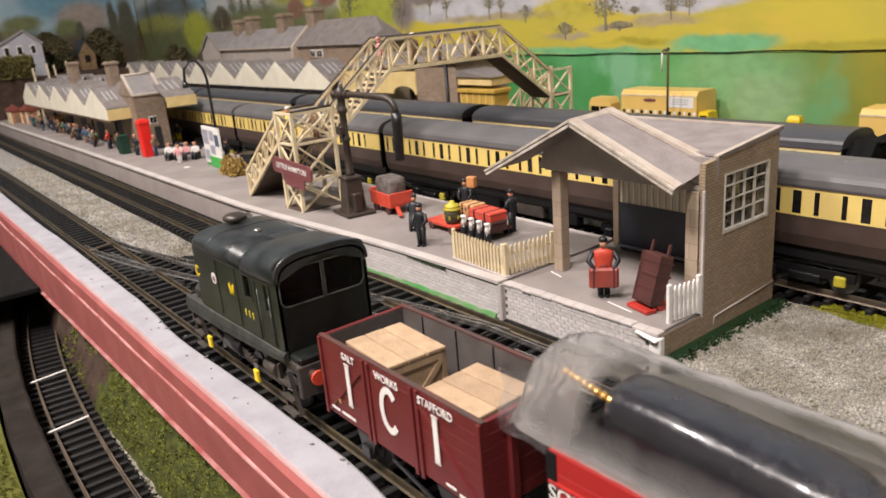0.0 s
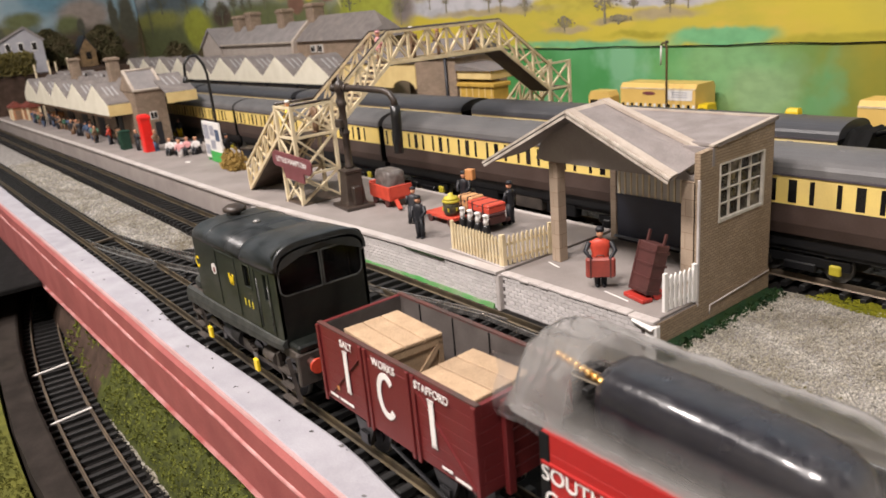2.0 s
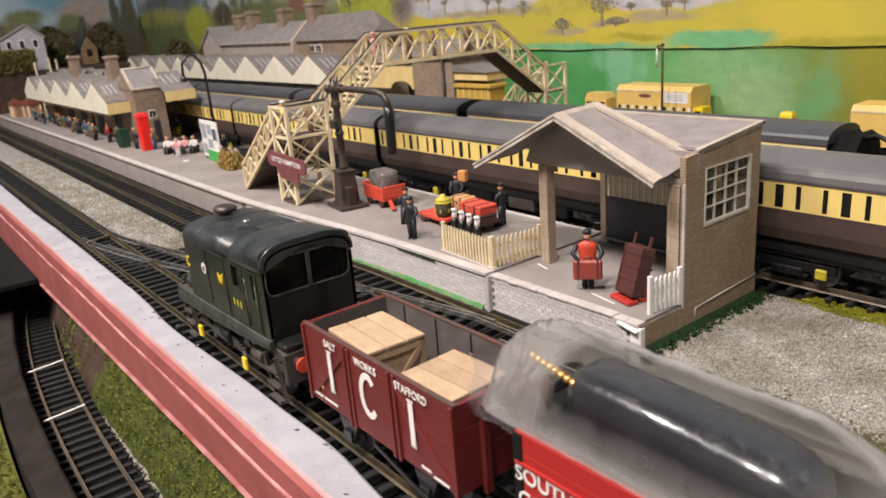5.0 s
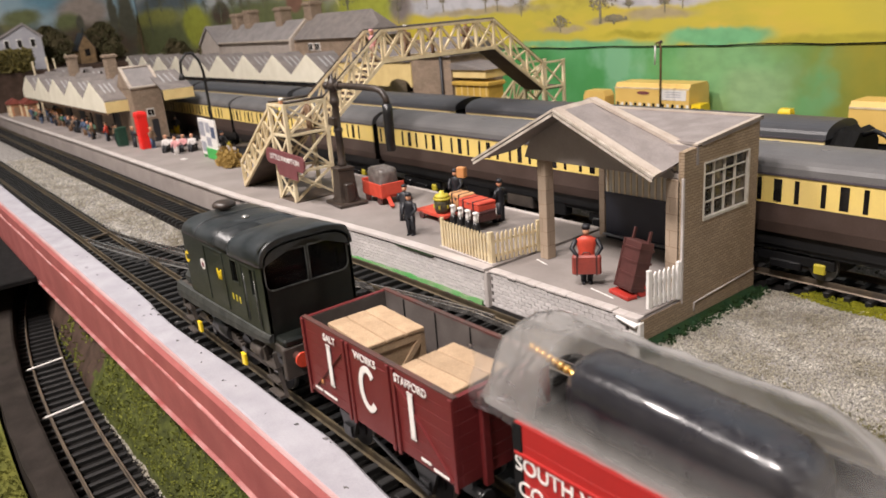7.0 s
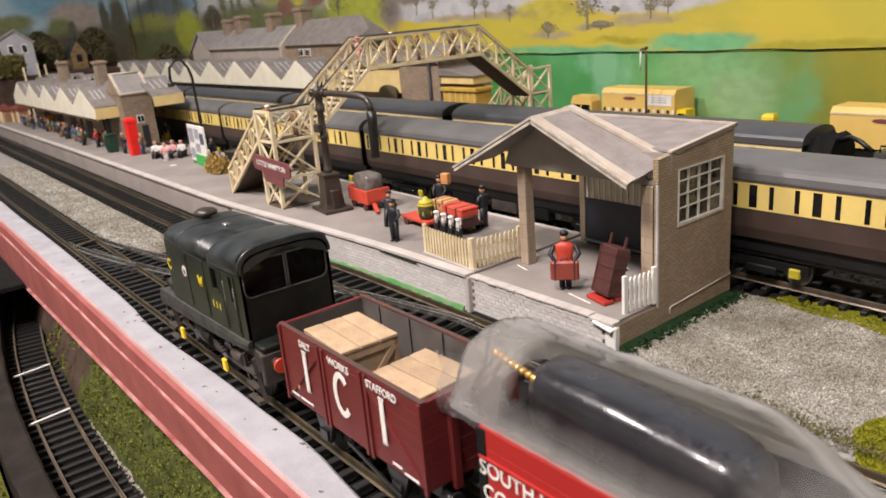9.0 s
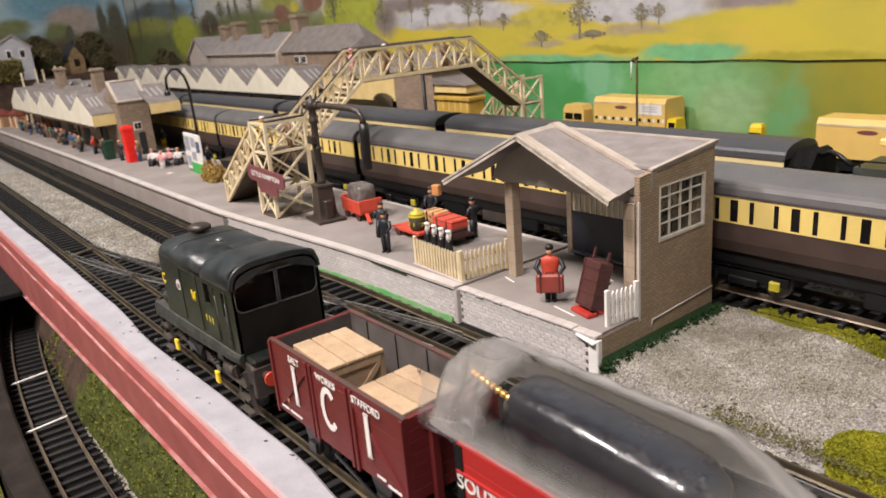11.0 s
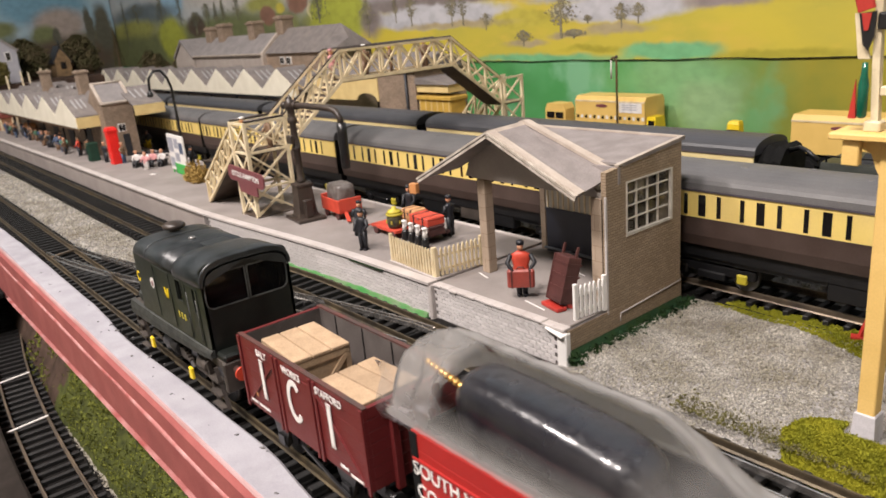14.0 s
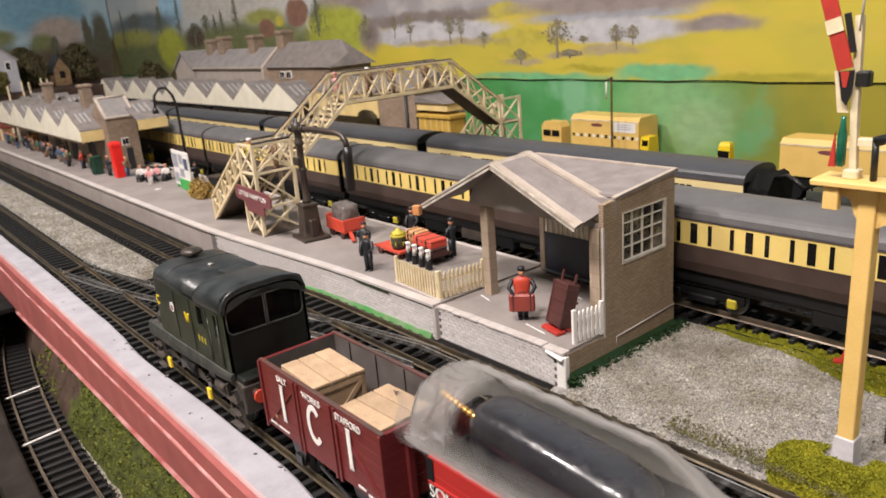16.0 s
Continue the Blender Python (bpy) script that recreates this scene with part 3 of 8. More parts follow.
def paint_north():
    m, b, at, noise_of, ramp, blend, wavy, link, dab = mural("painted_hills", "x")
    x, z = at["X"], at["Z"]
    field = blend(ramp(noise_of(110, 5, 2.0), 0.4, 0.62), (0.52, 0.43, 0.045), (0.42, 0.37, 0.05))
    field = blend(ramp(noise_of(45, 5, 3.0), 0.5, 0.75), field, (0.56, 0.42, 0.06))
    hills = blend(ramp(noise_of(60, 6, 1.5), 0.4, 0.6), (0.42, 0.40, 0.40), (0.27, 0.26, 0.27))
    low = blend(ramp(wavy(z, 130, 60), (150 + 30) * MM, (160 + 30) * MM), field, hills)
    sky = blend(ramp(noise_of(160, 4), 0.4, 0.65), (0.36, 0.50, 0.62), (0.55, 0.57, 0.58))
    low = blend(ramp(wavy(z, 200, 40), (250 + 20) * MM, (270 + 20) * MM), low, sky)
    # woods towards the west end
    wood = blend(ramp(noise_of(28, 6), 0.42, 0.6), (0.10, 0.105, 0.06), (0.19, 0.20, 0.07))
    dusk = blend(ramp(noise_of(160, 4), 0.4, 0.65), (0.33, 0.38, 0.40), (0.47, 0.47, 0.45))
    far = blend(ramp(wavy(z, 60, 70), (150 + 35) * MM, (180 + 35) * MM), wood, dusk)
    low = blend(ramp(wavy(x, 90, 60), (-975 + 30) * MM, (-945 + 30) * MM), far, low)
    low = dab(low, -1272, 210, 211, 30, (0.45, 0.44, 0.41), 0.30)
    low = dab(low, -1551, 216, 61, 37, (0.3, 0.5, 0.66), 0.20)
    low = dab(low, -909, 192, 33, 12, (0.3, 0.5, 0.66), 0.25)
    low = dab(low, -1747, 189, 211, 28, (0.115, 0.15, 0.165), 0.35)
    low = dab(low, -1826, 161, 178, 23, (0.27, 0.28, 0.07), 0.40)
    low = dab(low, -1851, 114, 312, 35, (0.13, 0.15, 0.06), 0.45)
    low = dab(low, -1282, 138, 239, 36, (0.13, 0.15, 0.06), 0.40)
    low = dab(low, -1147, 179, 70, 13, (0.27, 0.28, 0.07), 0.40)
    low = dab(low, -1444, 157, 42, 21, (0.075, 0.052, 0.034), 0.30)
    low = dab(low, -1033, 179, 32, 22, (0.2, 0.105, 0.07), 0.15)
    low = dab(low, -998, 160, 8, 13, (0.6, 0.52, 0.36), 0.20)
    low = dab(low, -1089, 169, 17, 8, (0.45, 0.39, 0.055), 0.25)
    low = dab(low, -1136, 161, 26, 16, (0.2, 0.105, 0.07), 0.20)
    low = dab(low, -1583, 138, 72, 43, (0.33, 0.36, 0.045), 0.25)
    low = dab(low, -963, 161, 36, 28, (0.13, 0.15, 0.06), 0.35)
    low = dab(low, -891, 186, 71, 16, (0.26, 0.22, 0.21), 0.40)
    low = dab(low, -718, 154, 138, 9, (0.2, 0.17, 0.16), 0.35)
    low = dab(low, -703, 136, 132, 15, (0.47, 0.47, 0.5), 0.20)
    low = dab(low, -438, 144, 99, 6, (0.33, 0.34, 0.38), 0.35)
    low = dab(low, -425, 129, 82, 12, (0.47, 0.47, 0.5), 0.22)
    low = dab(low, -575, 157, 27, 8, (0.45, 0.39, 0.055), 0.30)
    low = dab(low, -418, 156, 139, 10, (0.26, 0.22, 0.21), 0.40)
    low = dab(low, -551, 127, 42, 9, (0.45, 0.39, 0.055), 0.25)
    low = dab(low, -317, 130, 39, 7, (0.26, 0.22, 0.21), 0.45)
    low = dab(low, -897, 148, 54, 31, (0.33, 0.36, 0.045), 0.20)
    low = dab(low, -936, 128, 72, 57, (0.33, 0.36, 0.045), 0.20)
    low = dab(low, -836, 136, 25, 20, (0.2, 0.17, 0.16), 0.50)
    low = dab(low, -549, 100, 29, 4, (0.36, 0.3, 0.17), 0.50)
    low = dab(low, -488, 106, 26, 3, (0.36, 0.3, 0.17), 0.50)
    low = dab(low, -430, 111, 36, 5, (0.36, 0.3, 0.17), 0.50)
    low = dab(low, -674, 124, 91, 4, (0.36, 0.3, 0.17), 0.55)
    low = dab(low, -454, 93, 35, 3, (0.37, 0.33, 0.03), 0.50)
    low = dab(low, -264, 84, 56, 4, (0.37, 0.33, 0.03), 0.60)
    low = dab(low, -529, 84, 110, 4, (0.16, 0.42, 0.2), 0.60)
    low = dab(low, -370, 89, 52, 9, (0.16, 0.42, 0.2), 0.28)
    link(low, b.inputs["Base Color"])
    return m


def paint_low():
    m, b, at, noise_of, ramp, blend, wavy, link, dab = mural("green_painted_board", "x")
    x = at["X"]
    green = blend(ramp(noise_of(60, 5), 0.38, 0.62), (0.060, 0.27, 0.075), (0.10, 0.34, 0.13))
    teal = blend(ramp(noise_of(50, 4), 0.48, 0.62), green, (0.17, 0.40, 0.22))
    olive = blend(ramp(noise_of(45, 5), 0.38, 0.62), (0.27, 0.24, 0.02), (0.19, 0.21, 0.025))
    olive = blend(ramp(noise_of(70, 4), 0.54, 0.64), olive, (0.15, 0.30, 0.12))
    low = blend(ramp(wavy(x, 80, 160), (-430 + 80) * MM, (-235 + 80) * MM), teal, olive)
    low = dab(low, -355, 62, 48, 24, (0.19, 0.40, 0.17), 0.5)
    low = dab(low, -330, 40, 30, 22, (0.26, 0.42, 0.20), 0.5)
    low = dab(low, -600, 60, 60, 30, (0.055, 0.26, 0.07), 0.5)
    link(low, b.inputs["Base Color"])
    return m


def paint_west():
    m, b, at, noise_of, ramp, blend, wavy, link, dab = mural("painted_woods", "y")
    z = at["Z"]
    wood = blend(ramp(noise_of(30, 6), 0.42, 0.6), (0.065, 0.07, 0.05), (0.14, 0.14, 0.06))
    sky = blend(ramp(noise_of(170, 4), 0.38, 0.62), (0.23, 0.35, 0.42), (0.42, 0.45, 0.46))
    wall = blend(ramp(wavy(z, 90, 80), (165 + 40) * MM, (185 + 40) * MM), wood, sky)
    wall = dab(wall, 457, 246, 101, 59, (0.13, 0.27, 0.36), 0.30)
    wall = dab(wall, 489, 193, 58, 35, (0.31, 0.26, 0.23), 0.40)
    wall = dab(wall, 358, 187, 39, 18, (0.13, 0.15, 0.06), 0.40)
    wall = dab(wall, 452, 170, 27, 22, (0.13, 0.15, 0.06), 0.35)
    wall = dab(wall, 498, 115, 113, 44, (0.075, 0.052, 0.034), 0.35)
    wall = dab(wall, 553, 173, 11, 53, (0.075, 0.075, 0.052), 0.25)
    wall = dab(wall, 586, 177, 20, 54, (0.075, 0.075, 0.052), 0.30)
    wall = dab(wall, 478, 166, 10, 20, (0.075, 0.075, 0.052), 0.30)
    link(wall, b.inputs["Base Color"])
    return m


M["mural_north"], M["mural_low"], M["mural_west"] = paint_north(), paint_low(), paint_west()


def lettering(text, size, mat, parent, m, name="lettering", wide=1.0, label=""):
    """Raised letters in the built-in font, size in millimetres, centred."""
    curve = bpy.data.curves.new(name, "FONT")
    curve.body, curve.size, curve.align_x, curve.align_y, curve.extrude = text, size * MM, "CENTER", "CENTER", 0.06 * MM
    curve.offset = 0.012 * size * MM
    ob = bpy.data.objects.new(name, curve)
    mesh = bpy.data.meshes.new_from_object(ob)
    bpy.data.objects.remove(ob)
    bpy.data.curves.remove(curve)
    mesh.transform(Matrix.Diagonal((wide, 1, 1, 1)))
    mesh.materials.clear()
    mesh.materials.append(mat)
    return shared(name, mesh, parent, m, label)
# ---- room and baseboard ----
WEST, EAST, SOUTH, NORTH, FLOOR = -1950, 1500, -1500, 614, -900
structure("floor", Shape().box(WEST - 40, EAST + 40, SOUTH - 40, NORTH + 40, FLOOR - 30, FLOOR), M["wood_floor"], "brown boarded room floor", "floor")
structure("ceiling", Shape().box(WEST - 40, EAST + 40, SOUTH - 40, NORTH + 40, CEILING, CEILING + 30), M["ceiling"], "plain white painted ceiling", "ceiling")
structure("wall_north", Shape().box(WEST - 40, EAST + 40, NORTH, NORTH + 40, 81, CEILING), M["mural_north"], "wall painted with yellow fields, hills and lakes", "wall")
structure("wall_north_lower", Shape().box(WEST - 40, EAST + 40, NORTH - 3, NORTH + 40, FLOOR, 81, 0.8), M["mural_low"], "green and olive painted lower wall board", "wall")
structure("wall_west", Shape().box(WEST - 40, WEST, SOUTH, NORTH - 3, FLOOR, CEILING), M["mural_west"], "wall painted with dark woods and blue sky", "wall")
structure("wall_south", Shape().box(WEST - 40, EAST + 40, SOUTH - 40, SOUTH, FLOOR, CEILING), M["room"], "plain beige room wall", "wall")
structure("wall_east", Shape().box(EAST, EAST + 40, SOUTH, NORTH - 3, FLOOR, CEILING), M["room"], "plain beige room wall", "wall")
structure("ground", Shape().box(WEST, EAST, 98, NORTH - 3, -12, 0), M["earth"], "dark earth-coloured baseboard under the tracks", "ground")

# assumed lamps, added out of view to light the layout
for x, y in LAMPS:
    lamp = thing("unseen_lamp", "assumed round ceiling lamp, out of view, switched on", "lamp", x, y, CEILING, group="ceiling lamps")
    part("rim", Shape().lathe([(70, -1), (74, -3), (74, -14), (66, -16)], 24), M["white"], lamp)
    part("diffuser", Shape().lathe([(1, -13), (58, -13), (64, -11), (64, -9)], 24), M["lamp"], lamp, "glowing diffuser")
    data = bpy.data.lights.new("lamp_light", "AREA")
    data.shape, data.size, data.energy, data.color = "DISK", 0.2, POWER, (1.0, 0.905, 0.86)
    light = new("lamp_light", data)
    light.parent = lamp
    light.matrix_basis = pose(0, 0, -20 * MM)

# the dark wire along the top of the green board
wire = [(WEST + 30 * k, NORTH - 4, 81.5 + 0.8 * math.sin(k * 1.7) * math.sin(k * 0.43)) for k in range(100)]
single("cable", Shape().tube(wire, 0.6, 6), M["black_matt"], "thin dark cable along the top of the board", "cable")


paint = {
    "bush": material("painted_tree", (0.15, 0.14, 0.10), 0.7, grain=0.3, size=8, second=(0.25, 0.22, 0.13), bump=0.1),
    "pine": material("painted_dark_tree", (0.09, 0.095, 0.07), 0.7, grain=0.3, size=14, second=(0.16, 0.16, 0.085), bump=0.1),
}


def painted_tree(x, z, w, h, mat, seed, dabs=170, tall=False):
    """Brush dabs on the wall round a thin trunk."""
    random.seed(seed)
    s = Shape()
    s.prism([(x - w * 0.04, z), (x + w * 0.04, z), (x + w * 0.02, z + h * 0.7), (x - w * 0.02, z + h * 0.7)], "y", NORTH - 0.55, NORTH + 0.2)
    for k in range(dabs):
        u = random.random()
        spread = (1 - u) ** 0.8 * 0.5 if tall else math.sin(math.pi * (0.12 + 0.85 * u)) * 0.5
        cx, cz = x + random.gauss(0, 0.55) * w * spread, z + h * (0.12 + 0.88 * u if tall else 0.35 + 0.65 * u)
        r = min(w * random.uniform(0.025, 0.07), random.uniform(0.7, 2.2))
        n = 5
        a0 = random.random() * 6
        pts = [(cx + r * random.uniform(0.6, 1.3) * math.cos(a0 + k2 * math.tau / n), cz + 0.7 * r * random.uniform(0.6, 1.3) * math.sin(a0 + k2 * math.tau / n)) for k2 in range(n)]
        s.add([(px, NORTH - 0.6 - 0.002 * k, pz) for px, pz in pts], [tuple(range(n))])
    return tagged(new("painted_tree", s.data("painted_tree", mat)), "tree dabbed on the painted wall", "mural", kind="structure")


for k, (x, z, w, h) in enumerate([(-780, 132, 14, 31), (-747, 127, 24, 34), (-668, 123, 24, 34), (-648, 123, 18, 32), (-609, 116, 16, 19), (-497, 104, 40, 39), (-551, 97, 22, 17), (-402, 114, 14, 19), (-421, 111, 18, 23), (-845, 116, 34, 50), (-462, 117, 12, 8), (-480, 103, 26, 9)] ):
    painted_tree(x, z, w, h, paint["bush"], 30 + k)
for k, (x, z, w, h) in enumerate([(-1516, 160, 46, 80), (-1250, 158, 40, 65), (-1382, 155, 38, 40), (-1342, 157, 30, 38), (-972, 141, 56, 56), (-1778, 175, 110, 42), (-1621, 170, 90, 56), (-1310, 158, 30, 42), (-1443, 141, 70, 42), (-1870, 120, 60, 110), (-880, 88, 12, 22)]):
    painted_tree(x, z, w, h, paint["pine"], 60 + k, 260, k % 3 != 2)
# ---- front edge ----
def smooth_step(u):
    u = min(max(u, 0), 1)
    return u * u * (3 - 2 * u)


edge = Shape()
xs = [WEST + 12 * k for k in range(int((EAST - WEST) / 12) + 1)]


def strip(points_of):
    """Lofts a cross-section along the front edge."""
    return Shape().loft([points_of(x) for x in xs])


wob = lambda x, k, a: a * noise.noise((x * 0.012, k * 3.7, 0.3)) + 0.35 * a * noise.noise((x * 0.06, k * 1.9, 2.3))  # noqa: E731
worn = lambda x: 98.0 + 0.8 * wob(x, 1, 1.6) - 3.0 * math.exp(-(((x + 300) / 38) ** 2)) - 3.4 * smooth_step((x + 168) / 40)  # noqa: E731
white_edge = structure("edge_top", strip(lambda x: [(x, 84.6 + wob(x, 3, 0.8), -12), (x, worn(x) + 0.2, -12), (x, worn(x), 7.0 + wob(x, 2, 0.5)), (x, worn(x) - 1.0, 7.9 + wob(x, 2, 0.5)), (x, 85.2 + wob(x, 3, 0.8), 8.2), (x, 84.6 + wob(x, 3, 0.8), 7.6)]), M["edge_white"], "white painted wooden top edge of the board", "edge")
low = lambda x: -22 - 0.03 * (-225 - x if x < -225 else 0)  # noqa: E731
structure("fascia", strip(lambda x: [(x, 85, low(x)), (x, 85.0, 6.9), (x, 83.2, 7.2 + wob(x, 5, 0.4)), (x, 81.8 + wob(x, 6, 0.5), 5.5), (x, 81.6 + wob(x, 6, 0.6), -6), (x, 81.9, low(x) + 2), (x, 82.6, low(x))]), M["edge_red"], "faded red painted fascia board with chips", "edge")
# bead and lip carry the fascia's highlight lines as pink paint
structure("trim_bead", strip(lambda x: [(x, 81.9, -3.6 + wob(x, 7, 1.0)), (x, 81.9, -1.6 + wob(x, 7, 1.0)), (x, 81.1, -2.0 + wob(x, 7, 1.0)), (x, 80.8, -2.6 + wob(x, 7, 1.0)), (x, 81.1, -3.2 + wob(x, 7, 1.0))]), M["edge_highlight"], "bead along the red fascia, painted pink as its highlight", "trim")
structure("trim_lip", strip(lambda x: [(x, 81.2, low(x) - 0.6), (x, 85, low(x) - 0.6), (x, 85, low(x)), (x, 81.0, low(x) + 0.7 + wob(x, 9, 0.8)), (x, 80.6, low(x) + wob(x, 9, 0.8))]), M["edge_highlight"], "lower lip of the fascia, painted pink as its highlight", "trim")

structure("trim_top", strip(lambda x: [(x, 83.2, 7.0), (x, 84.6, 7.4), (x, 84.4, 8.2 + wob(x, 4, 0.25)), (x, 83.8, 8.1 + wob(x, 4, 0.3)), (x, 83.4, 7.6)]), M["joint_highlight"], "pinkish-white line painted as the highlight along the joint", "trim")
rng = random.Random(17)
for k in range(30):
    x, y, w = -470 + 370 * rng.random(), 86.5 + 11 * rng.random(), 0.35 + 1.0 * rng.random() ** 2
    part("paint_chip", Shape().at(x, y, 7.98, 0, 0, rng.uniform(0, 360)).prism([(-w, -0.3 * w), (w * 0.2, -0.5 * w), (w, 0.1 * w), (0.2 * w, 0.6 * w)], "z", 0, 0.3), M["chip_grey"], white_edge)

# ---- lower level ----
structure("lower_ground", Shape().box(WEST, EAST, -120, 140, -80, -68), M["earth"], "dark ground of the lower level", "ground")
structure("lower_wall", Shape().box(WEST, EAST, 104, 110, -68, -12), M["bank_brown"], "dark brown retaining wall under the board", "wall")
bank = Shape()
cols, rows_ = 150, 12
grid = []
for i in range(cols + 1):
    x = -640 + 700 * i / cols
    for j in range(rows_ + 1):
        u = j / rows_
        y0 = 74 if x > -430 else 74 + (-430 - x) * 0.06
        grid.append((x, y0 + (103 - y0) * u + 2 * noise.noise((x * 0.05, u * 4, 1)), -67 + 46 * u ** 0.8 + 3.0 * noise.noise((x * 0.06, u * 5, 7))))
bank.add(grid, [(i * (rows_ + 1) + j, (i + 1) * (rows_ + 1) + j, (i + 1) * (rows_ + 1) + j + 1, i * (rows_ + 1) + j + 1) for i in range(cols) for j in range(rows_)], True)
turf = Shape().add([(x, y - 0.5, z + 0.5) for x, y, z in grid], [f for f in bank.f if grid[f[0]][0] > -428 + 14 * noise.noise((grid[f[0]][1] * 0.2, 0, 3))], True)
structure("bank_turf", turf, M["turf_dark"], "green flocked turf on the bank", "ground")
structure("bank", bank, M["bank_brown"], "brown earth bank below the fascia", "ground")


def tufts(name, count, place, size, mat, label, seed, tall=0.9):
    """Clumped leaf-like flakes as one object."""
    rng = np.random.default_rng(seed)
    v, f = [], []
    k = 0
    while k < count:
        p = place(rng)
        if p is None:
            continue
        x, y, z, r = p
        for _ in range(5):
            a, t = rng.uniform(0, math.tau), rng.uniform(0.2, 1.2)
            d = Vector((math.cos(a) * math.sin(t), math.sin(a) * math.sin(t), math.cos(t) * tall))
            s = d.orthogonal().normalized() * r * rng.uniform(0.25, 0.5)
            o = Vector((x, y, z)) + Vector(rng.normal(0, 0.5, 3)) * r
            n = len(v)
            q = o + d * r * rng.uniform(0.6, 1.5)
            v += [tuple(o - s), tuple(o + s), tuple(q + s * 0.6), tuple(q - s * 0.6)]
            f.append((n, n + 1, n + 2, n + 3))
        k += 1
    s = Shape()
    s.v, s.f, s.smooth, s.slots = v, f, [False] * len(f), [0] * len(f)
    mesh = bpy.data.meshes.new(name)
    mesh.from_pydata([(a * MM, b * MM, c * MM) for a, b, c in v], [], f)
    mesh.materials.append(mat)
    return tagged(new(name, mesh), label, "grass", kind="stuff")


def on_bank(rng):
    x, u = rng.uniform(-440, -60), rng.uniform(0.04, 0.95)
    if noise.noise((x * 0.03, u * 2, 3)) < -0.5 or x < -425 + 24 * noise.noise((u * 6, 1, 1)) - 12 * u + 14:
        return None
    return x, 74 + 29 * u + 2 * noise.noise((x * 0.05, u * 4, 1)), -67 + 46 * u ** 0.8 + 3.0 * noise.noise((x * 0.06, u * 5, 7)), rng.uniform(0.6, 1.25)


tufts("scrub", 14000, on_bank, 1.5, M["scrub"], "green flock scrub covering the bank", 5)
tufts("dry_scrub", 260, lambda r: (r.uniform(-520, -425), (u := r.uniform(76, 100)), -64 + (u - 76) * 1.6, r.uniform(0.8, 1.6)), 1.5, M["scrub"], "sparse scrub on the brown bank", 6)

def low_y(x):
    """The middle of the lower track, which bends away behind the bank."""
    d = max(-300 - x, 0)
    return 56.5 + 0.00016 * d * d + 3.5e-7 * d ** 3


wall_xs = range(-900, -230, 10)
wallside = Shape().loft([[(x, low_y(x) - 30 + noise.noise((x * 0.03, 0, 0)), -68), (x, low_y(x) - 15, -68), (x, low_y(x) - 15.2 + 0.7 * noise.noise((x * 0.05, 2, 0)), -51 + 0.8 * noise.noise((x * 0.04, 1, 0))), (x, low_y(x) - 16.4, -50), (x, low_y(x) - 29 + 1.5 * noise.noise((x * 0.03, 3, 0)), -50.4)] for x in wall_xs])
structure("lower_wall_kerb", wallside, M["dark_wall"], "smooth dark brown wall beside the lower track", "wall")
# a black board added in place of the unlit space under the layout
structure("tunnel_roof", Shape().box(-1500, -566, -110, 80.4, -31, -27, 0.8), M["black_matt"], "black board put in for the unlit space below", "roof")
structure("lower_lawn", Shape().loft([[(x, -110, -68), (x, low_y(x) - 31, -68), (x, low_y(x) - 31.4, -58), (x, -110, -57)] for x in range(-560, -230, 10)]), M["lawn"], "yellow-green grass mat on the lower level", "ground")
tufts("lower_grass", 2500, lambda r: (r.uniform(-450, -270), r.uniform(-10, 25), -57.6, r.uniform(0.5, 1.0)), 1.5, M["lawn"], "yellow-green grass on the lower level", 8)

# ---- tracks ----
PITCH = 8.4


ROUTES = {
    "siding": (lambda x: 112.8, -1700, 330, 7.2),
    "platform": (lambda x: 178 + 13.2 * smooth_step((x + 480) / 190), -1700, 330, 7.2),
    "crossover": (lambda x: 113.5 + 76.5 * smooth_step((x + 540) / 370), -516, -196, 7.2),
    "main": (lambda x: 323.0, -1700, 420, 7.2),
    "far": (lambda x: 398.0, -1700, 420, 7.2),
    "lower": (low_y, -720, -150, -60.5),
}
sleeper_mesh = Shape().box(-1.3, 1.3, -14.2, 14.2, 0, 2.4, 0.3).data("sleeper", M["sleeper"])
near_end = {"siding": (-480, 60), "platform": (-560, 120), "crossover": (-500, -215), "main": (-300, 120), "far": (-300, 120), "lower": (-480, -250)}
LATE = []
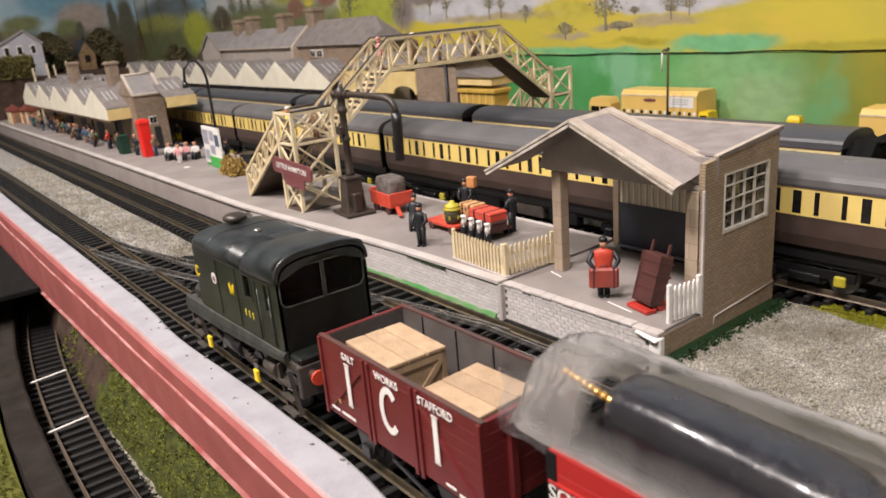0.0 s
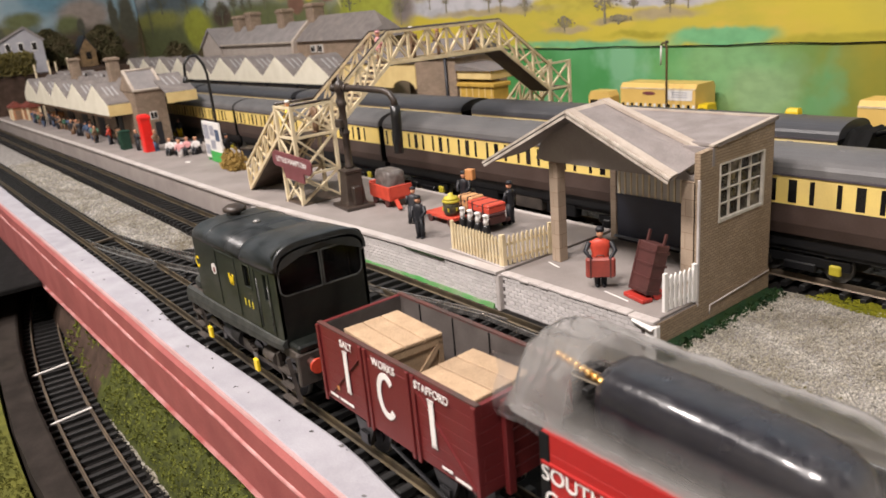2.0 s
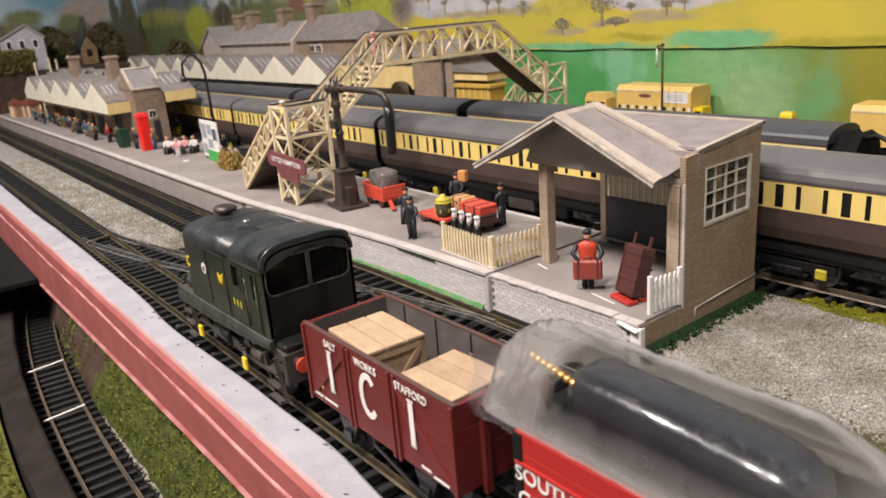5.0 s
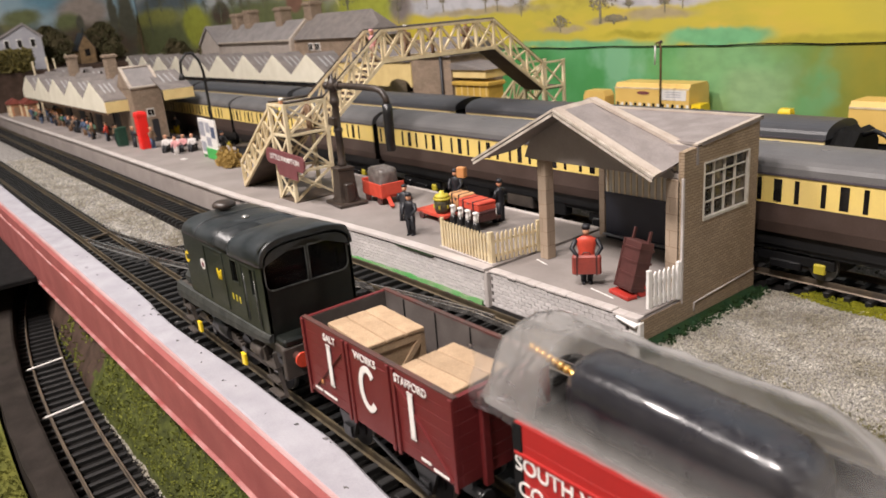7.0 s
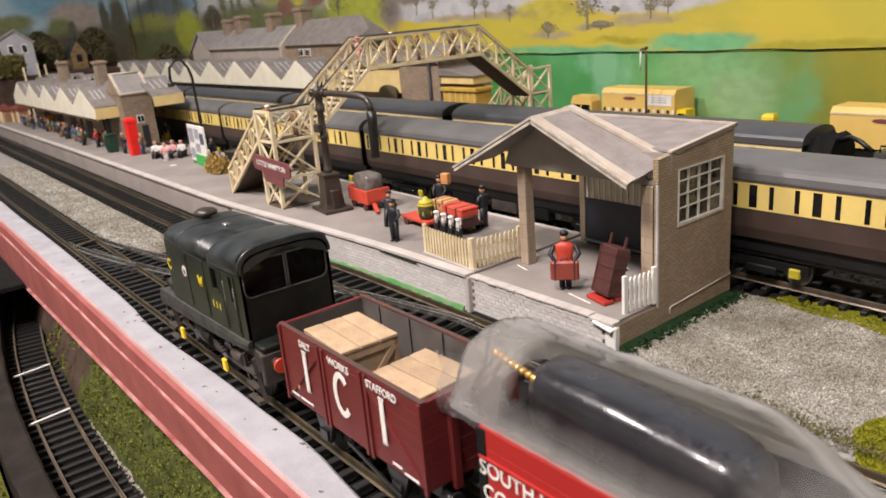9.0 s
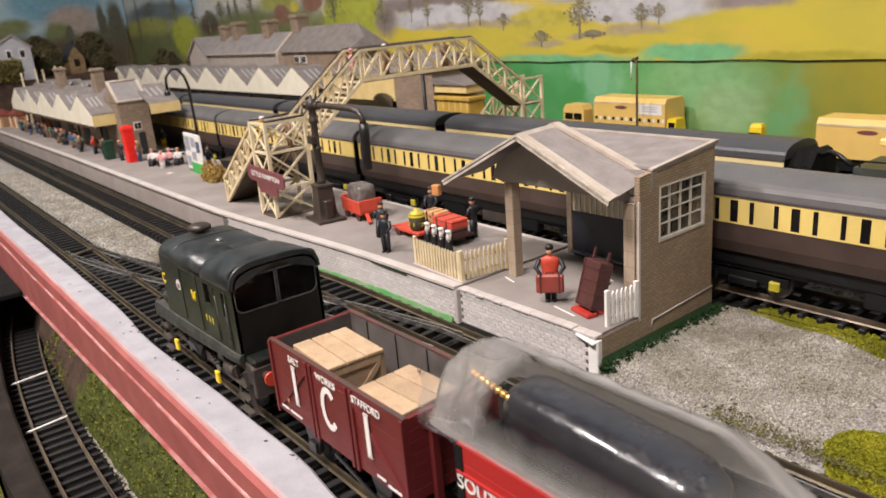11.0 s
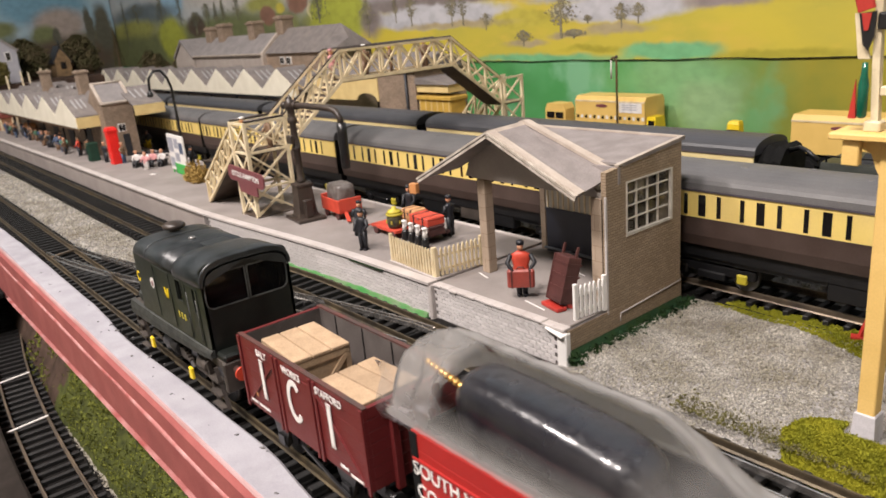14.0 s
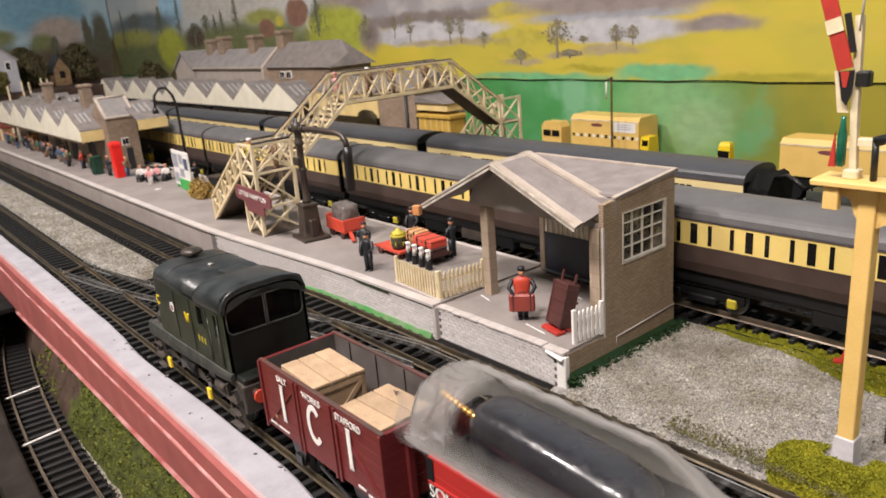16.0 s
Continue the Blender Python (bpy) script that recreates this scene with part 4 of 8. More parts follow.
for kind, (path, x0, x1, top) in ROUTES.items():
    track = thing("railway_track", {"lower": "curving model track on the lower level", "crossover": "crossover track with bright point rails"}.get(kind, "straight model track with black plastic sleepers"), "track", group="tracks")
    xs_ = [x0 + 12 * k for k in range(int((x1 - x0) / 12) + 1)]
    for side in (-8.7, 8.7):
        s = Shape()
        rings = []
        for x in xs_:
            slope = math.atan2(path(x + 1) - path(x - 1), 2)
            cx, cy = x - side * math.sin(slope), path(x) + side * math.cos(slope)
            rings.append([(cx, cy - 0.8, top - 3.0), (cx, cy + 0.8, top - 3.0), (cx, cy + 0.22, top - 2.4), (cx, cy + 0.42, top - 0.6), (cx, cy + 0.36, top), (cx, cy - 0.36, top), (cx, cy - 0.42, top - 0.6), (cx, cy - 0.22, top - 2.4)])
        s.loft(rings)
        part("rail", s, M[{"crossover": "rail_bright", "siding": "rail_dull", "platform": "rail_dull"}.get(kind, "rail")], track)
    rest = Shape()
    x = x0
    while x < x1:
        slope = math.degrees(math.atan2(path(x + 1) - path(x - 1), 2))
        a, b = near_end[kind]
        lift = 0.25 if kind == "crossover" else 0
        if a <= x <= b:
            LATE.append((track, sleeper_mesh, spot(x, path(x), top - 5.3 - lift, 0, 0, slope)))
        else:
            rest.at(x, path(x), top - 5.3, 0, 0, slope).box(-1.3, 1.3, -14.2, 14.2, 0, 2.4)
        x += PITCH
    if rest.v:
        tagged(part("sleeper_row", rest, M["sleeper"], track), kind="stuff")
# white ties across the lower track
for x, turn in ((-480, 8), (-405, 8)):
    single("tie_bar", Shape().box(-0.6, 0.6, -11, 11, 0, 0.8, 0.2), M["white"], "white strip laid across the lower rails", "strip", x, low_y(x) - 2, -60.3, turn, group="white strips")
# check rails and blades of the points
for p, q in (((-470, 128.5), (-385, 141)), ((-330, 173), (-255, 186)), ((-300, 178), (-215, 193.5)), ((-480, 113), (-420, 121.5)), ((-215, 193.5), (60, 194.0)), ((-190, 185.5), (60, 186.6))):
    single("check_rail", Shape().bar((p[0], p[1], 6), (q[0], q[1], 6), 0.6, 2.2), M["rail_bright"], "bright check rail of the points", "rail", group="check rails")
single("tie_bar", Shape().box(-0.9, 0.9, -9, 9, 0, 1.4, 0.3), M["rail"], "brass tie bar between the point blades", "rail", -505, 113, 5, 20)


# ---- shunting locomotive ----
def letter_w(s, x, z, w, h, t, y):
    pts = [(x - w / 2, z + h / 2), (x - w / 4, z - h / 2), (x, z + h / 4), (x + w / 4, z - h / 2), (x + w / 2, z + h / 2)]
    for (a, b), (c, d) in zip(pts, pts[1:]):
        s.bar((a, y, b), (c, y, d), 0.25, t)
    return s


def arc_mark(s, x, z, rx, rz, t, y, a0, a1, n=14):
    """An open ring, t wide, standing on a side wall at y."""
    out, inn = [], []
    for k in range(n + 1):
        a = radians(a0 + (a1 - a0) * k / n)
        out.append((x + rx * math.cos(a), z + rz * math.sin(a)))
        inn.append((x + (rx - t) * math.cos(a), z + (rz - t) * math.sin(a)))
    v = [(px, yy, pz) for yy in (y, y + 0.12) for ring in (out, inn) for px, pz in ring]
    m = n + 1
    f = []
    for k in range(n):
        f += [(k, k + 1, m + k + 1, m + k), (2 * m + k, 3 * m + k, 3 * m + k + 1, 2 * m + k + 1), (k, 2 * m + k, 2 * m + k + 1, k + 1), (m + k, m + k + 1, 3 * m + k + 1, 3 * m + k)]
    f += [(0, m, 3 * m, 2 * m), (n, 2 * m + n, 3 * m + n, m + n)]
    s.add(v, f)
    return s


def axle_set(parent, x, r=6.0, name="wheel"):
    for y in (-8.3, 8.3):
        w = part(name, Shape().rod((x, y - 1.2, r), (x, y + 1.2, r), r, n=24).rod((x, y - 1.2 * (1 if y < 0 else -1) * 1.0, r), (x, y - 1.7 * (1 if y < 0 else -1), r), r * 0.55, n=16), M["black"], parent)
        part("tyre", Shape().rod((x, y - 0.9, r), (x, y + 0.9, r), r + 0.12, n=24), M["steel"], w)


def buffers(parent, x, way, z=13.5, head="bright_red"):
    for y in (-11, 11):
        part("buffer", Shape().rod((x, y, z), (x + way * 4.2, y, z), 1.3, n=12).rod((x + way * 4.2, y, z), (x + way * 5.0, y, z), 2.6, n=16), M[head], parent)


loco = thing("shunting_locomotive", "dirty dark green diesel shunter with a rounded cab roof", "locomotive", -237, 113.4, 7.2)
BX0, BX1, half = -35.0, 36.0, 16.8


def hood(crown, eave=49.5, wide=half, n=22, inset=0.0):
    """Half outline of the body's top, from eave to eave: upright sides that round into a flat arch."""
    pts = []
    for k in range(n + 1):
        a = math.pi * k / n
        c, d = math.cos(a), math.sin(a)
        pts.append((-(wide - inset) * math.copysign(abs(c) ** 0.55, c), eave + (crown - eave - inset) * d ** 0.75))
    return pts


for way in (-1, 1):
    y0, y1 = sorted((way * half, way * (half - 1.2)))
    side_wall = Shape()
    # panels round the door window and the slit by the cab door
    side_wall.box(BX0, 10.6, y0, y1, 25.5, 49.6).box(10.6, 16.4, y0, y1, 25.5, 39.8).box(10.6, 16.4, y0, y1, 48.2, 49.6).box(16.4, 26.2, y0, y1, 25.5, 49.6)
    side_wall.box(26.2, 28.6, y0, y1, 25.5, 38.5).box(26.2, 28.6, y0, y1, 47.6, 49.6).box(28.6, BX1, y0, y1, 25.5, 49.6)
    part("body_side", side_wall, M["loco_green"], loco)
    for x0, x1, z0, z1 in ((10.7, 16.3, 39.9, 48.1), (26.3, 28.5, 38.6, 47.5)):
        y = way * (half - 0.8)
        part("side_window", Shape().box(x0, x1, y - 0.12, y + 0.12, z0, z1), M["cab_glass"], loco)
    part("window_frame", Shape().holed([(10.2, 39.4), (16.8, 39.4), (16.8, 48.6), (10.2, 48.6)], [(10.9, 40.1), (16.1, 40.1), (16.1, 47.9), (10.9, 47.9)], "y", *sorted((way * half, way * (half + 0.22)))), M["loco_green"], loco)
# rear end, rounded at its upright edges
part("cab_end", Shape().prism([(BX0, -half + 1.2), (BX0 - 0.9, -half + 3.0), (BX0 - 1.1, 0), (BX0 - 0.9, half - 3.0), (BX0, half - 1.2), (BX0 + 1.2, half - 1.2), (BX0 + 1.2, -half + 1.2)], "z", 25.5, 50), M["loco_green"], loco)
# front end: lower panel, corner posts, middle post and head


def corner(a, b, c, d, left, right):
    """A four-cornered outline, rounded by left and right at its two ends."""
    spots = ((b - right, c + right, 270, right), (b - right, d - right, 0, right), (a + left, d - left, 90, left), (a + left, c + left, 180, left))
    return [(px + r * math.cos(radians(q0 + 18 * q)), pz + r * math.sin(radians(q0 + 18 * q))) for px, pz, q0, r in spots for q in range(6)]



front = Shape()
for a, b in ((-half + 0.2, 0.0), (0.0, half - 0.2)):
    near = a < 0
    front.holed(corner(a, b, 40.0, 54.6, 0.05, 0.05), corner(a + (0.9 if near else 0.45), b - (0.45 if near else 1.5), 41.4, 53.6, 2.8 if near else 0.5, 0.5 if near else 2.8), "x", BX1 - 1.3, BX1)
front.box(BX1 - 1.3, BX1, -half + 0.2, half - 0.2, 25.5, 40.0)
part("cab_end", front, M["loco_front"], loco, "cab front, darkened as the side turned from the light")
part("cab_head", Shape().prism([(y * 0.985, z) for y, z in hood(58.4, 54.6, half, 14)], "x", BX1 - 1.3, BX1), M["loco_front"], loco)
for a, b in ((-half + 1.1, -0.45), (0.45, half - 1.7)):
    part("window", Shape().box(BX1 - 0.9, BX1 - 0.7, a - 0.2, b + 0.2, 41.4, 53.5), M["cab_glass"], loco, "dark cab window")
    part("window_frame", Shape().holed(corner(a - 0.2, b + 0.2, 41.2, 53.8, *((3.0, 0.5) if a < 0 else (0.5, 3.0))), corner(a + 0.2, b - 0.2, 41.7, 53.3, *((2.6, 0.4) if a < 0 else (0.4, 2.6))), "x", BX1, BX1 + 0.3), M["worn_frame"], loco, "worn grey window surround, brightened for its glints")
# cab inside: desk and back wall
part("cab_desk", Shape().box(BX1 - 9, BX1 - 3, -11, 11, 34, 42.5, 0.8), M["grime"], loco)
part("cab_bulkhead", Shape().box(8, 9, -half + 1.3, half - 1.3, 26, 53), M["grime"], loco)


def hood_ring(x, crown, eave, wide=half):
    top = hood(crown, eave, wide)
    return [(x, y, z) for y, z in top] + [(x, wide - 1.5, eave), (x, 0, crown - 2.4), (x, -wide + 1.5, eave)]


roof = Shape().loft([hood_ring(x, c, e, w) for x, c, e, w in ((BX0 - 1.4, 52.8, 48.6, half - 1.2), (BX0 - 0.7, 54.2, 49.0, half - 0.4), (BX0 + 1.5, 55.2, 49.2, half + 0.1), (-10, 55.7, 49.3, half + 0.15), (10.2, 56.0, 49.3, half + 0.15))], smooth=True)
part("roof", roof, M["loco_roof"], loco, "dusty grey-green hood roof")
cab_roof = Shape().loft([hood_ring(x, c, e, w) for x, c, e, w in ((9.8, 56.3, 49.2, half + 0.3), (12, 57.2, 49.3, half + 0.45), (20, 58.2, 49.5, half + 0.5), (31, 58.9, 49.9, half + 0.5), (36.3, 59.0, 50.2, half + 0.5), (36.9, 58.7, 50.4, half + 0.3))], smooth=True)
part("cab_roof", cab_roof, M["loco_roof"], loco, "darker raised cab roof with a thick brow")
brow = hood(57.2, 50.6, half - 0.7, 18)
part("brow_lip", Shape().loft([[(BX1 + dx, y * f, z + dz) for y, z in brow] for dx, f, dz in ((0.0, 1.0, 0.0), (0.9, 1.0, 0.0), (0.9, 0.965, -1.0), (0.0, 0.965, -1.0))], cap=False, closed=False, smooth=True), M["worn_frame"], loco, "worn grey edge under the brow")
for x0, x1 in ((-13.5, 3.5), (19.5, 30.5)):
    part("door_panel", Shape().box(x0, x0 + 0.45, -half - 0.3, -half, 27, 48.5).box(x1, x1 + 0.45, -half - 0.3, -half, 27, 48.5).box(x0, x1, -half - 0.28, -half, 48.0, 48.5), M["loco_green"], loco)
part("handrail", Shape().tube([(23.6, -half - 1.0, 29), (23.6, -half - 1.1, 46)], 0.22, 6).tube([(31.5, -half - 0.9, 29), (31.5, -half - 1.0, 45)], 0.22, 6), M["worn_frame"], loco)
part("exhaust", Shape().lathe([(2.2, 53.6), (2.2, 55.4), (1.8, 55.8), (3.3, 56.0), (4.6, 56.6), (4.6, 57.8), (3.2, 58.7), (0.5, 58.9)], 20, -30.0, 0), M["iron"], loco, "dark mushroom exhaust")
part("roof_cap", Shape().ball(-8, -1, 56.0, 1.6, 1.6, 1.0), M["steel"], loco)
for x in (-20, -2):
    part("roof_seam", Shape().loft([[(x + dx, y * 1.004, z + dz) for y, z in hood(55.75, 49.3, half + 0.15)] for dx, dz in ((0, 0.0), (0.05, 0.22), (0.55, 0.22), (0.6, 0.0))], cap=False, closed=False, smooth=True), M["loco_roof"], loco)
part("roof_hatch", Shape().at(6, 3, 55.9, 1, 0, 0).box(-4, 4, -5, 5, -0.2, 0.5, 0.3), M["loco_roof"], loco)
# dusty flared skirt along the sides, running out ahead of the cab
for way in (-1, 1):
    part("skirt", Shape().loft([[(x, way * (half - 0.8), t0), (x, way * (half + 0.5), t0 - 0.6), (x, way * (half + 1.1), (t0 + b0) / 2), (x, way * (half + 0.9), b0), (x, way * (half - 0.8), b0)] for x, t0, b0 in ((-52, 25.0, 18.6), (-20, 25.4, 19.4), (10, 26.4, 21.2), (30, 26.8, 22.8), (36.4, 27.2, 24.2))]), M["loco_dust"], loco, "dusty grey skirt")
part("footplate", Shape().box(-52, 42.5, -16.0, 16.0, 20.5, 24.2, 0.6), M["grime"], loco)
part("nose", Shape().box(-50, BX0 - 0.8, -14.6, 14.6, 24.2, 29.5, 1.8), M["loco_dust"], loco, "low dusty casing behind the hood")
part("frame", Shape().box(-46, 38, -6.4, 6.4, 5, 20.5), M["black_matt"], loco)
part("buffer_beam", Shape().box(41, 43.2, -16.6, 16.6, 12.5, 23.6, 0.4), M["grime"], loco, "rust-brown buffer beam")
part("end_plate", Shape().box(BX1, 43.0, -15.8, 15.8, 23.8, 26.4, 0.8), M["loco_front"], loco)
part("buffer_beam", Shape().box(-54.5, -52, -15.8, 15.8, 12.5, 23.6, 0.4), M["grime"], loco)
for y in (-12.2, 11.5):
    buf = part("buffer", Shape().rod((43.2, y, 20.4), (47.2, y, 20.4), 1.4, n=14), M["worn_rim"], loco)
    part("buffer_head", Shape().rod((47.2, y, 20.4), (48.1, y, 20.4), 2.5, n=20), M["buffer_red"], buf, "orange-red buffer head")
    part("buffer", Shape().rod((-54.5, y, 20.4), (-59, y, 20.4), 1.4, n=12).rod((-59, y, 20.4), (-59.8, y, 20.4), 2.5, n=16), M["black"], loco)
for y in (-8.6, 7.6):
    part("brake_pipe", Shape().tube([(43.4, y + 1.5, 19), (45, y + 1.4, 18.5), (45.4, y + 1.2, 13), (44.6, y + 1, 9)], 0.5, 6), M["black"], loco)
part("coupling_hook", Shape().box(43.2, 46, -1, 1, 14.5, 17, 0.3), M["black"], loco)
for x in (-33, -4, 24):
    axle_set(loco, x, 7.8)
part("rod", Shape().bar((-33, -11.2, 7.0), (24, -11.2, 7.0), 0.8, 1.8), M["grime"], loco)
for x in (-33, -4, 24):
    part("crank", Shape().rod((x, -12.0, 7.0), (x, -10.4, 7.0), 1.8, n=12), M["steel"], loco)
for x in (-44, 33.5):
    step = Shape().bar((x - 4.2, -15.2, 4), (x - 3.6, -17.2, 21), 0.6, 1.4).bar((x + 4.2, -15.2, 4), (x + 3.6, -17.2, 21), 0.6, 1.4)
    for z in (4.4, 9.6, 14.8):
        step.box(x - 4.2, x + 4.2, -17.8, -14.6, z, z + 0.8)
    part("step", step, M["grime"], loco)
for x in (-35, 8):
    part("axle_cover", Shape().box(x - 1.5, x + 1.5, -17.2, -16.0, 6.6, 11.2, 0.25), M["bright_yellow"], loco, "bright yellow axle box")
part("air_tank", Shape().rod((-20, -13, 14), (-6, -13, 14), 3.6, n=16), M["black"], loco)
part("air_tank", Shape().rod((14, -13.6, 15), (22, -13.6, 15), 2.6, n=14), M["grime"], loco)
for x in (-33, -4, 20):
    spring = Shape()
    for k in range(4):
        spring.box(x - 7 + 1.4 * k, x + 7 - 1.4 * k, -14.8, -13.2, 11.4 + 0.9 * k, 12.2 + 0.9 * k)
    part("leaf_spring", spring, M["grime"], loco)
yellow_g, yellow_w = Shape(), Shape()
arc_mark(yellow_g, -33.4, 39.4, 2.0, 2.3, 0.8, -half - 0.15, 40, 330)
part("emblem", yellow_g, M["bright_yellow"], loco, "yellow painted mark")
part("emblem", letter_w(yellow_w, -1.0, 39.6, 3.6, 3.8, 1.0, -half - 0.1), M["bright_yellow"], loco, "yellow painted mark")
crest = part("crest", Shape().rod((-17, -half - 0.12, 40), (-17, -half, 40), 2.2, n=18), M["coat_white"], loco, "small round white crest")
part("crest_mark", Shape().rod((-16.8, -half - 0.2, 39.8), (-16.8, -half - 0.1, 39.8), 1.1, n=12), M["sign_maroon"], crest)
for k in range(3):
    part("number_bar", Shape().box(8.4 + k * 2.9, 9.4 + k * 2.9, -half - 0.12, -half, 32.4, 34.8), M["basket_yellow"], loco)

# ---- open wagon ----
wagon = thing("open_wagon", "dark red seven-plank open wagon with white lettering", "wagon", -143.5, 113.6, 7.2)
L, W, Z0, Z1 = 36.0, 15.4, 15.0, 39.2
plank = (Z1 - Z0) / 7
for y in (-W, W):
    for k in range(7):
        a, b = (y, y + 1.4) if y < 0 else (y - 1.4, y)
        part("side_plank", Shape().box(-L, L, a, b, Z0 + k * plank, Z0 + (k + 1) * plank - 0.08, 0.06), M["wagon_red"], wagon)
    inner = Shape().box(-L + 1.4, L - 1.4, *sorted((y * 0.909, y * 0.905)), Z0 + 1.5, Z1 - 0.4)
    part("lining", inner, M["wagon_inside"], wagon, "grey-brown inner face")
    for x in (-L + 0.6, -12.2, -9.8, 9.8, 12.2, L - 0.6):
        part("strap", Shape().box(x - 0.7, x + 0.7, *sorted((y, y * 1.04)), Z0 - 1, Z1 - 0.2, 0.15), M["wagon_red"], wagon)
    part("door", Shape().box(-9, 9, *sorted((y, y * 1.016)), Z0, Z1 - 2.6, 0.15), M["wagon_red"], wagon)
    for way in (-1, 1):
        part("brace", Shape().bar((way * 34, y * 1.018, Z0 + 1), (way * 13, y * 1.018, Z1 - 4), 0.5, 0.9), M["wagon_red"], wagon)
for x in (-L, L):
    for k in range(7):
        part("end_plank", Shape().box(*sorted((x, x - math.copysign(1.4, x))), -W + 1.4, W - 1.4, Z0 + k * plank, Z0 + (k + 1) * plank - 0.12, 0.1), M["wagon_red"], wagon)
    for y in (-7, 7):
        part("end_post", Shape().box(*sorted((x, x * 1.045)), y - 1.2, y + 1.2, Z0 - 2, Z1 - 1, 0.2), M["wagon_red"], wagon)
    part("end_lining", Shape().box(*sorted((x - math.copysign(1.45, x), x - math.copysign(1.6, x))), -W + 1.5, W - 1.5, Z0 + 1.5, Z1 - 0.4), M["wagon_inside"], wagon)
    buffers(wagon, x, 1 if x > 0 else -1, 12.5, "black")
rim = Shape().box(-L, L, -W, -W + 1.5, Z1 - 0.15, Z1 + 0.25).box(-L, L, W - 1.5, W, Z1 - 0.15, Z1 + 0.25)
part("rim", rim, M["worn_rim"], wagon)
for x in (-24, -8, 8, 24):
    part("seam", Shape().box(x - 0.2, x + 0.2, W - 1.75, W - 1.55, Z0 + 2, Z1 - 0.4), M["black_matt"], wagon)
part("floor", Shape().box(-L + 1.4, L - 1.4, -W + 1.4, W - 1.4, Z0 - 0.5, Z0 + 1.2), M["wagon_inside"], wagon)
for y in (-11.5, 10):
    part("solebar", Shape().box(-L, L, y, y + 1.5, 11, 15), M["black"], wagon)
for x in (-19, 19):
    axle_set(wagon, x, 6.2)
    for y in (-13.2, 12):
        part("axle_guard", Shape().prism([(x - 5, 12), (x + 5, 12), (x + 1.6, 4), (x - 1.6, 4)], "y", y, y + 1.2).box(x - 2, x + 2, y - 0.8, y + 2, 5, 8.5), M["black"], wagon)
part("brake_lever", Shape().bar((-4, -14, 11), (22, -14.6, 6), 0.6, 0.9), M["black"], wagon)
ys = -W - 0.62
white_paint = M["white"]
for x in (-20.6, 19.4):
    part("white_mark", Shape().box(x - 0.95, x + 0.95, ys, ys + 0.2, Z0 + 6.6, Z1 - 4.6).box(x - 1.15, x + 1.15, ys, ys + 0.2, Z0 + 6.4, Z0 + 6.9).box(x - 1.2, x + 1.2, ys, ys + 0.2, Z1 - 4.9, Z1 - 4.4), white_paint, wagon, "tall white painted bar")
part("white_mark", arc_mark(Shape(), -0.4, Z0 + 13.2, 4.4, 6.9, 1.9, ys, 42, 318, 24), white_paint, wagon, "white painted open ring")
upright = lambda x, z, y=ys: spot(x, y, z, 90)  # noqa: E731
lettering("SALT", 3.2, white_paint, wagon, upright(-19.2, Z1 - 2.3), wide=0.95)
lettering("WORKS", 3.2, white_paint, wagon, upright(-0.6, Z1 - 2.3), wide=0.95)
lettering("STAFFORD", 3.2, white_paint, wagon, upright(19.9, Z1 - 2.3), wide=0.88)
for x0, x1, z in ((-32, -27.5, Z0 + 2.2), (-26.5, -19, Z0 + 2.2), (22, 26, Z0 + 2.0), (27, 33, Z0 + 1.2)):
    part("small_writing", Shape().box(x0, x1, ys, ys + 0.1, z, z + 0.8), white_paint, wagon)
part("orange_mark", Shape().box(-27.5, -26.3, ys, ys + 0.1, Z0 + 5.4, Z0 + 6.6), M["tan_case"], wagon)


def crate(x, y, z, rz, label, lx):
    c = thing("crate", label, "crate", x, y, z, rz, group="crates in the wagon")
    ly, lz = 9.5, 22.6
    part("core", Shape().box(-lx + 0.6, lx - 0.6, -ly + 0.6, ly - 0.6, 0.2, lz - 0.9), M["crate"], c)
    for k in range(3):
        y0 = -ly + k * 2 * ly / 3
        part("plank", Shape().box(-lx - 0.3, lx + 0.3, y0 + 0.16, y0 + 2 * ly / 3 - 0.16, lz - 0.9, lz + 0.1, 0.2), M["crate"], c)
    for way in (-1, 1):
        for z0, z1 in ((0.1, 2.4), (lz - 3.4, lz - 1.1)):
            part("batten", Shape().box(-lx, lx, *sorted((way * ly, way * (ly - 0.8))), z0, z1, 0.15), M["crate"], c)
            part("batten", Shape().box(*sorted((way * lx, way * (lx - 0.8))), -ly + 0.8, ly - 0.8, z0, z1, 0.15), M["crate"], c)
        part("brace", Shape().bar((way * (lx - 0.2), -ly + 1.5, 2.6), (way * (lx - 0.2), ly - 1.5, lz - 3.4), 0.6, 1.6), M["crate"], c)
        for yy in (-ly, ly - 1.6):
            part("post", Shape().box(*sorted((way * lx, way * (lx - 0.9))), yy, yy + 1.6, 0.1, lz - 1.0, 0.12), M["crate"], c)
    return c


crate(-157.5, 110.2, 23.5, -3, "pale wooden crate with a braced side, in the wagon", 11.4)
crate(-120.8, 109.2, 23.5, 2, "pale wooden crate standing at the wagon's end", 9.9)

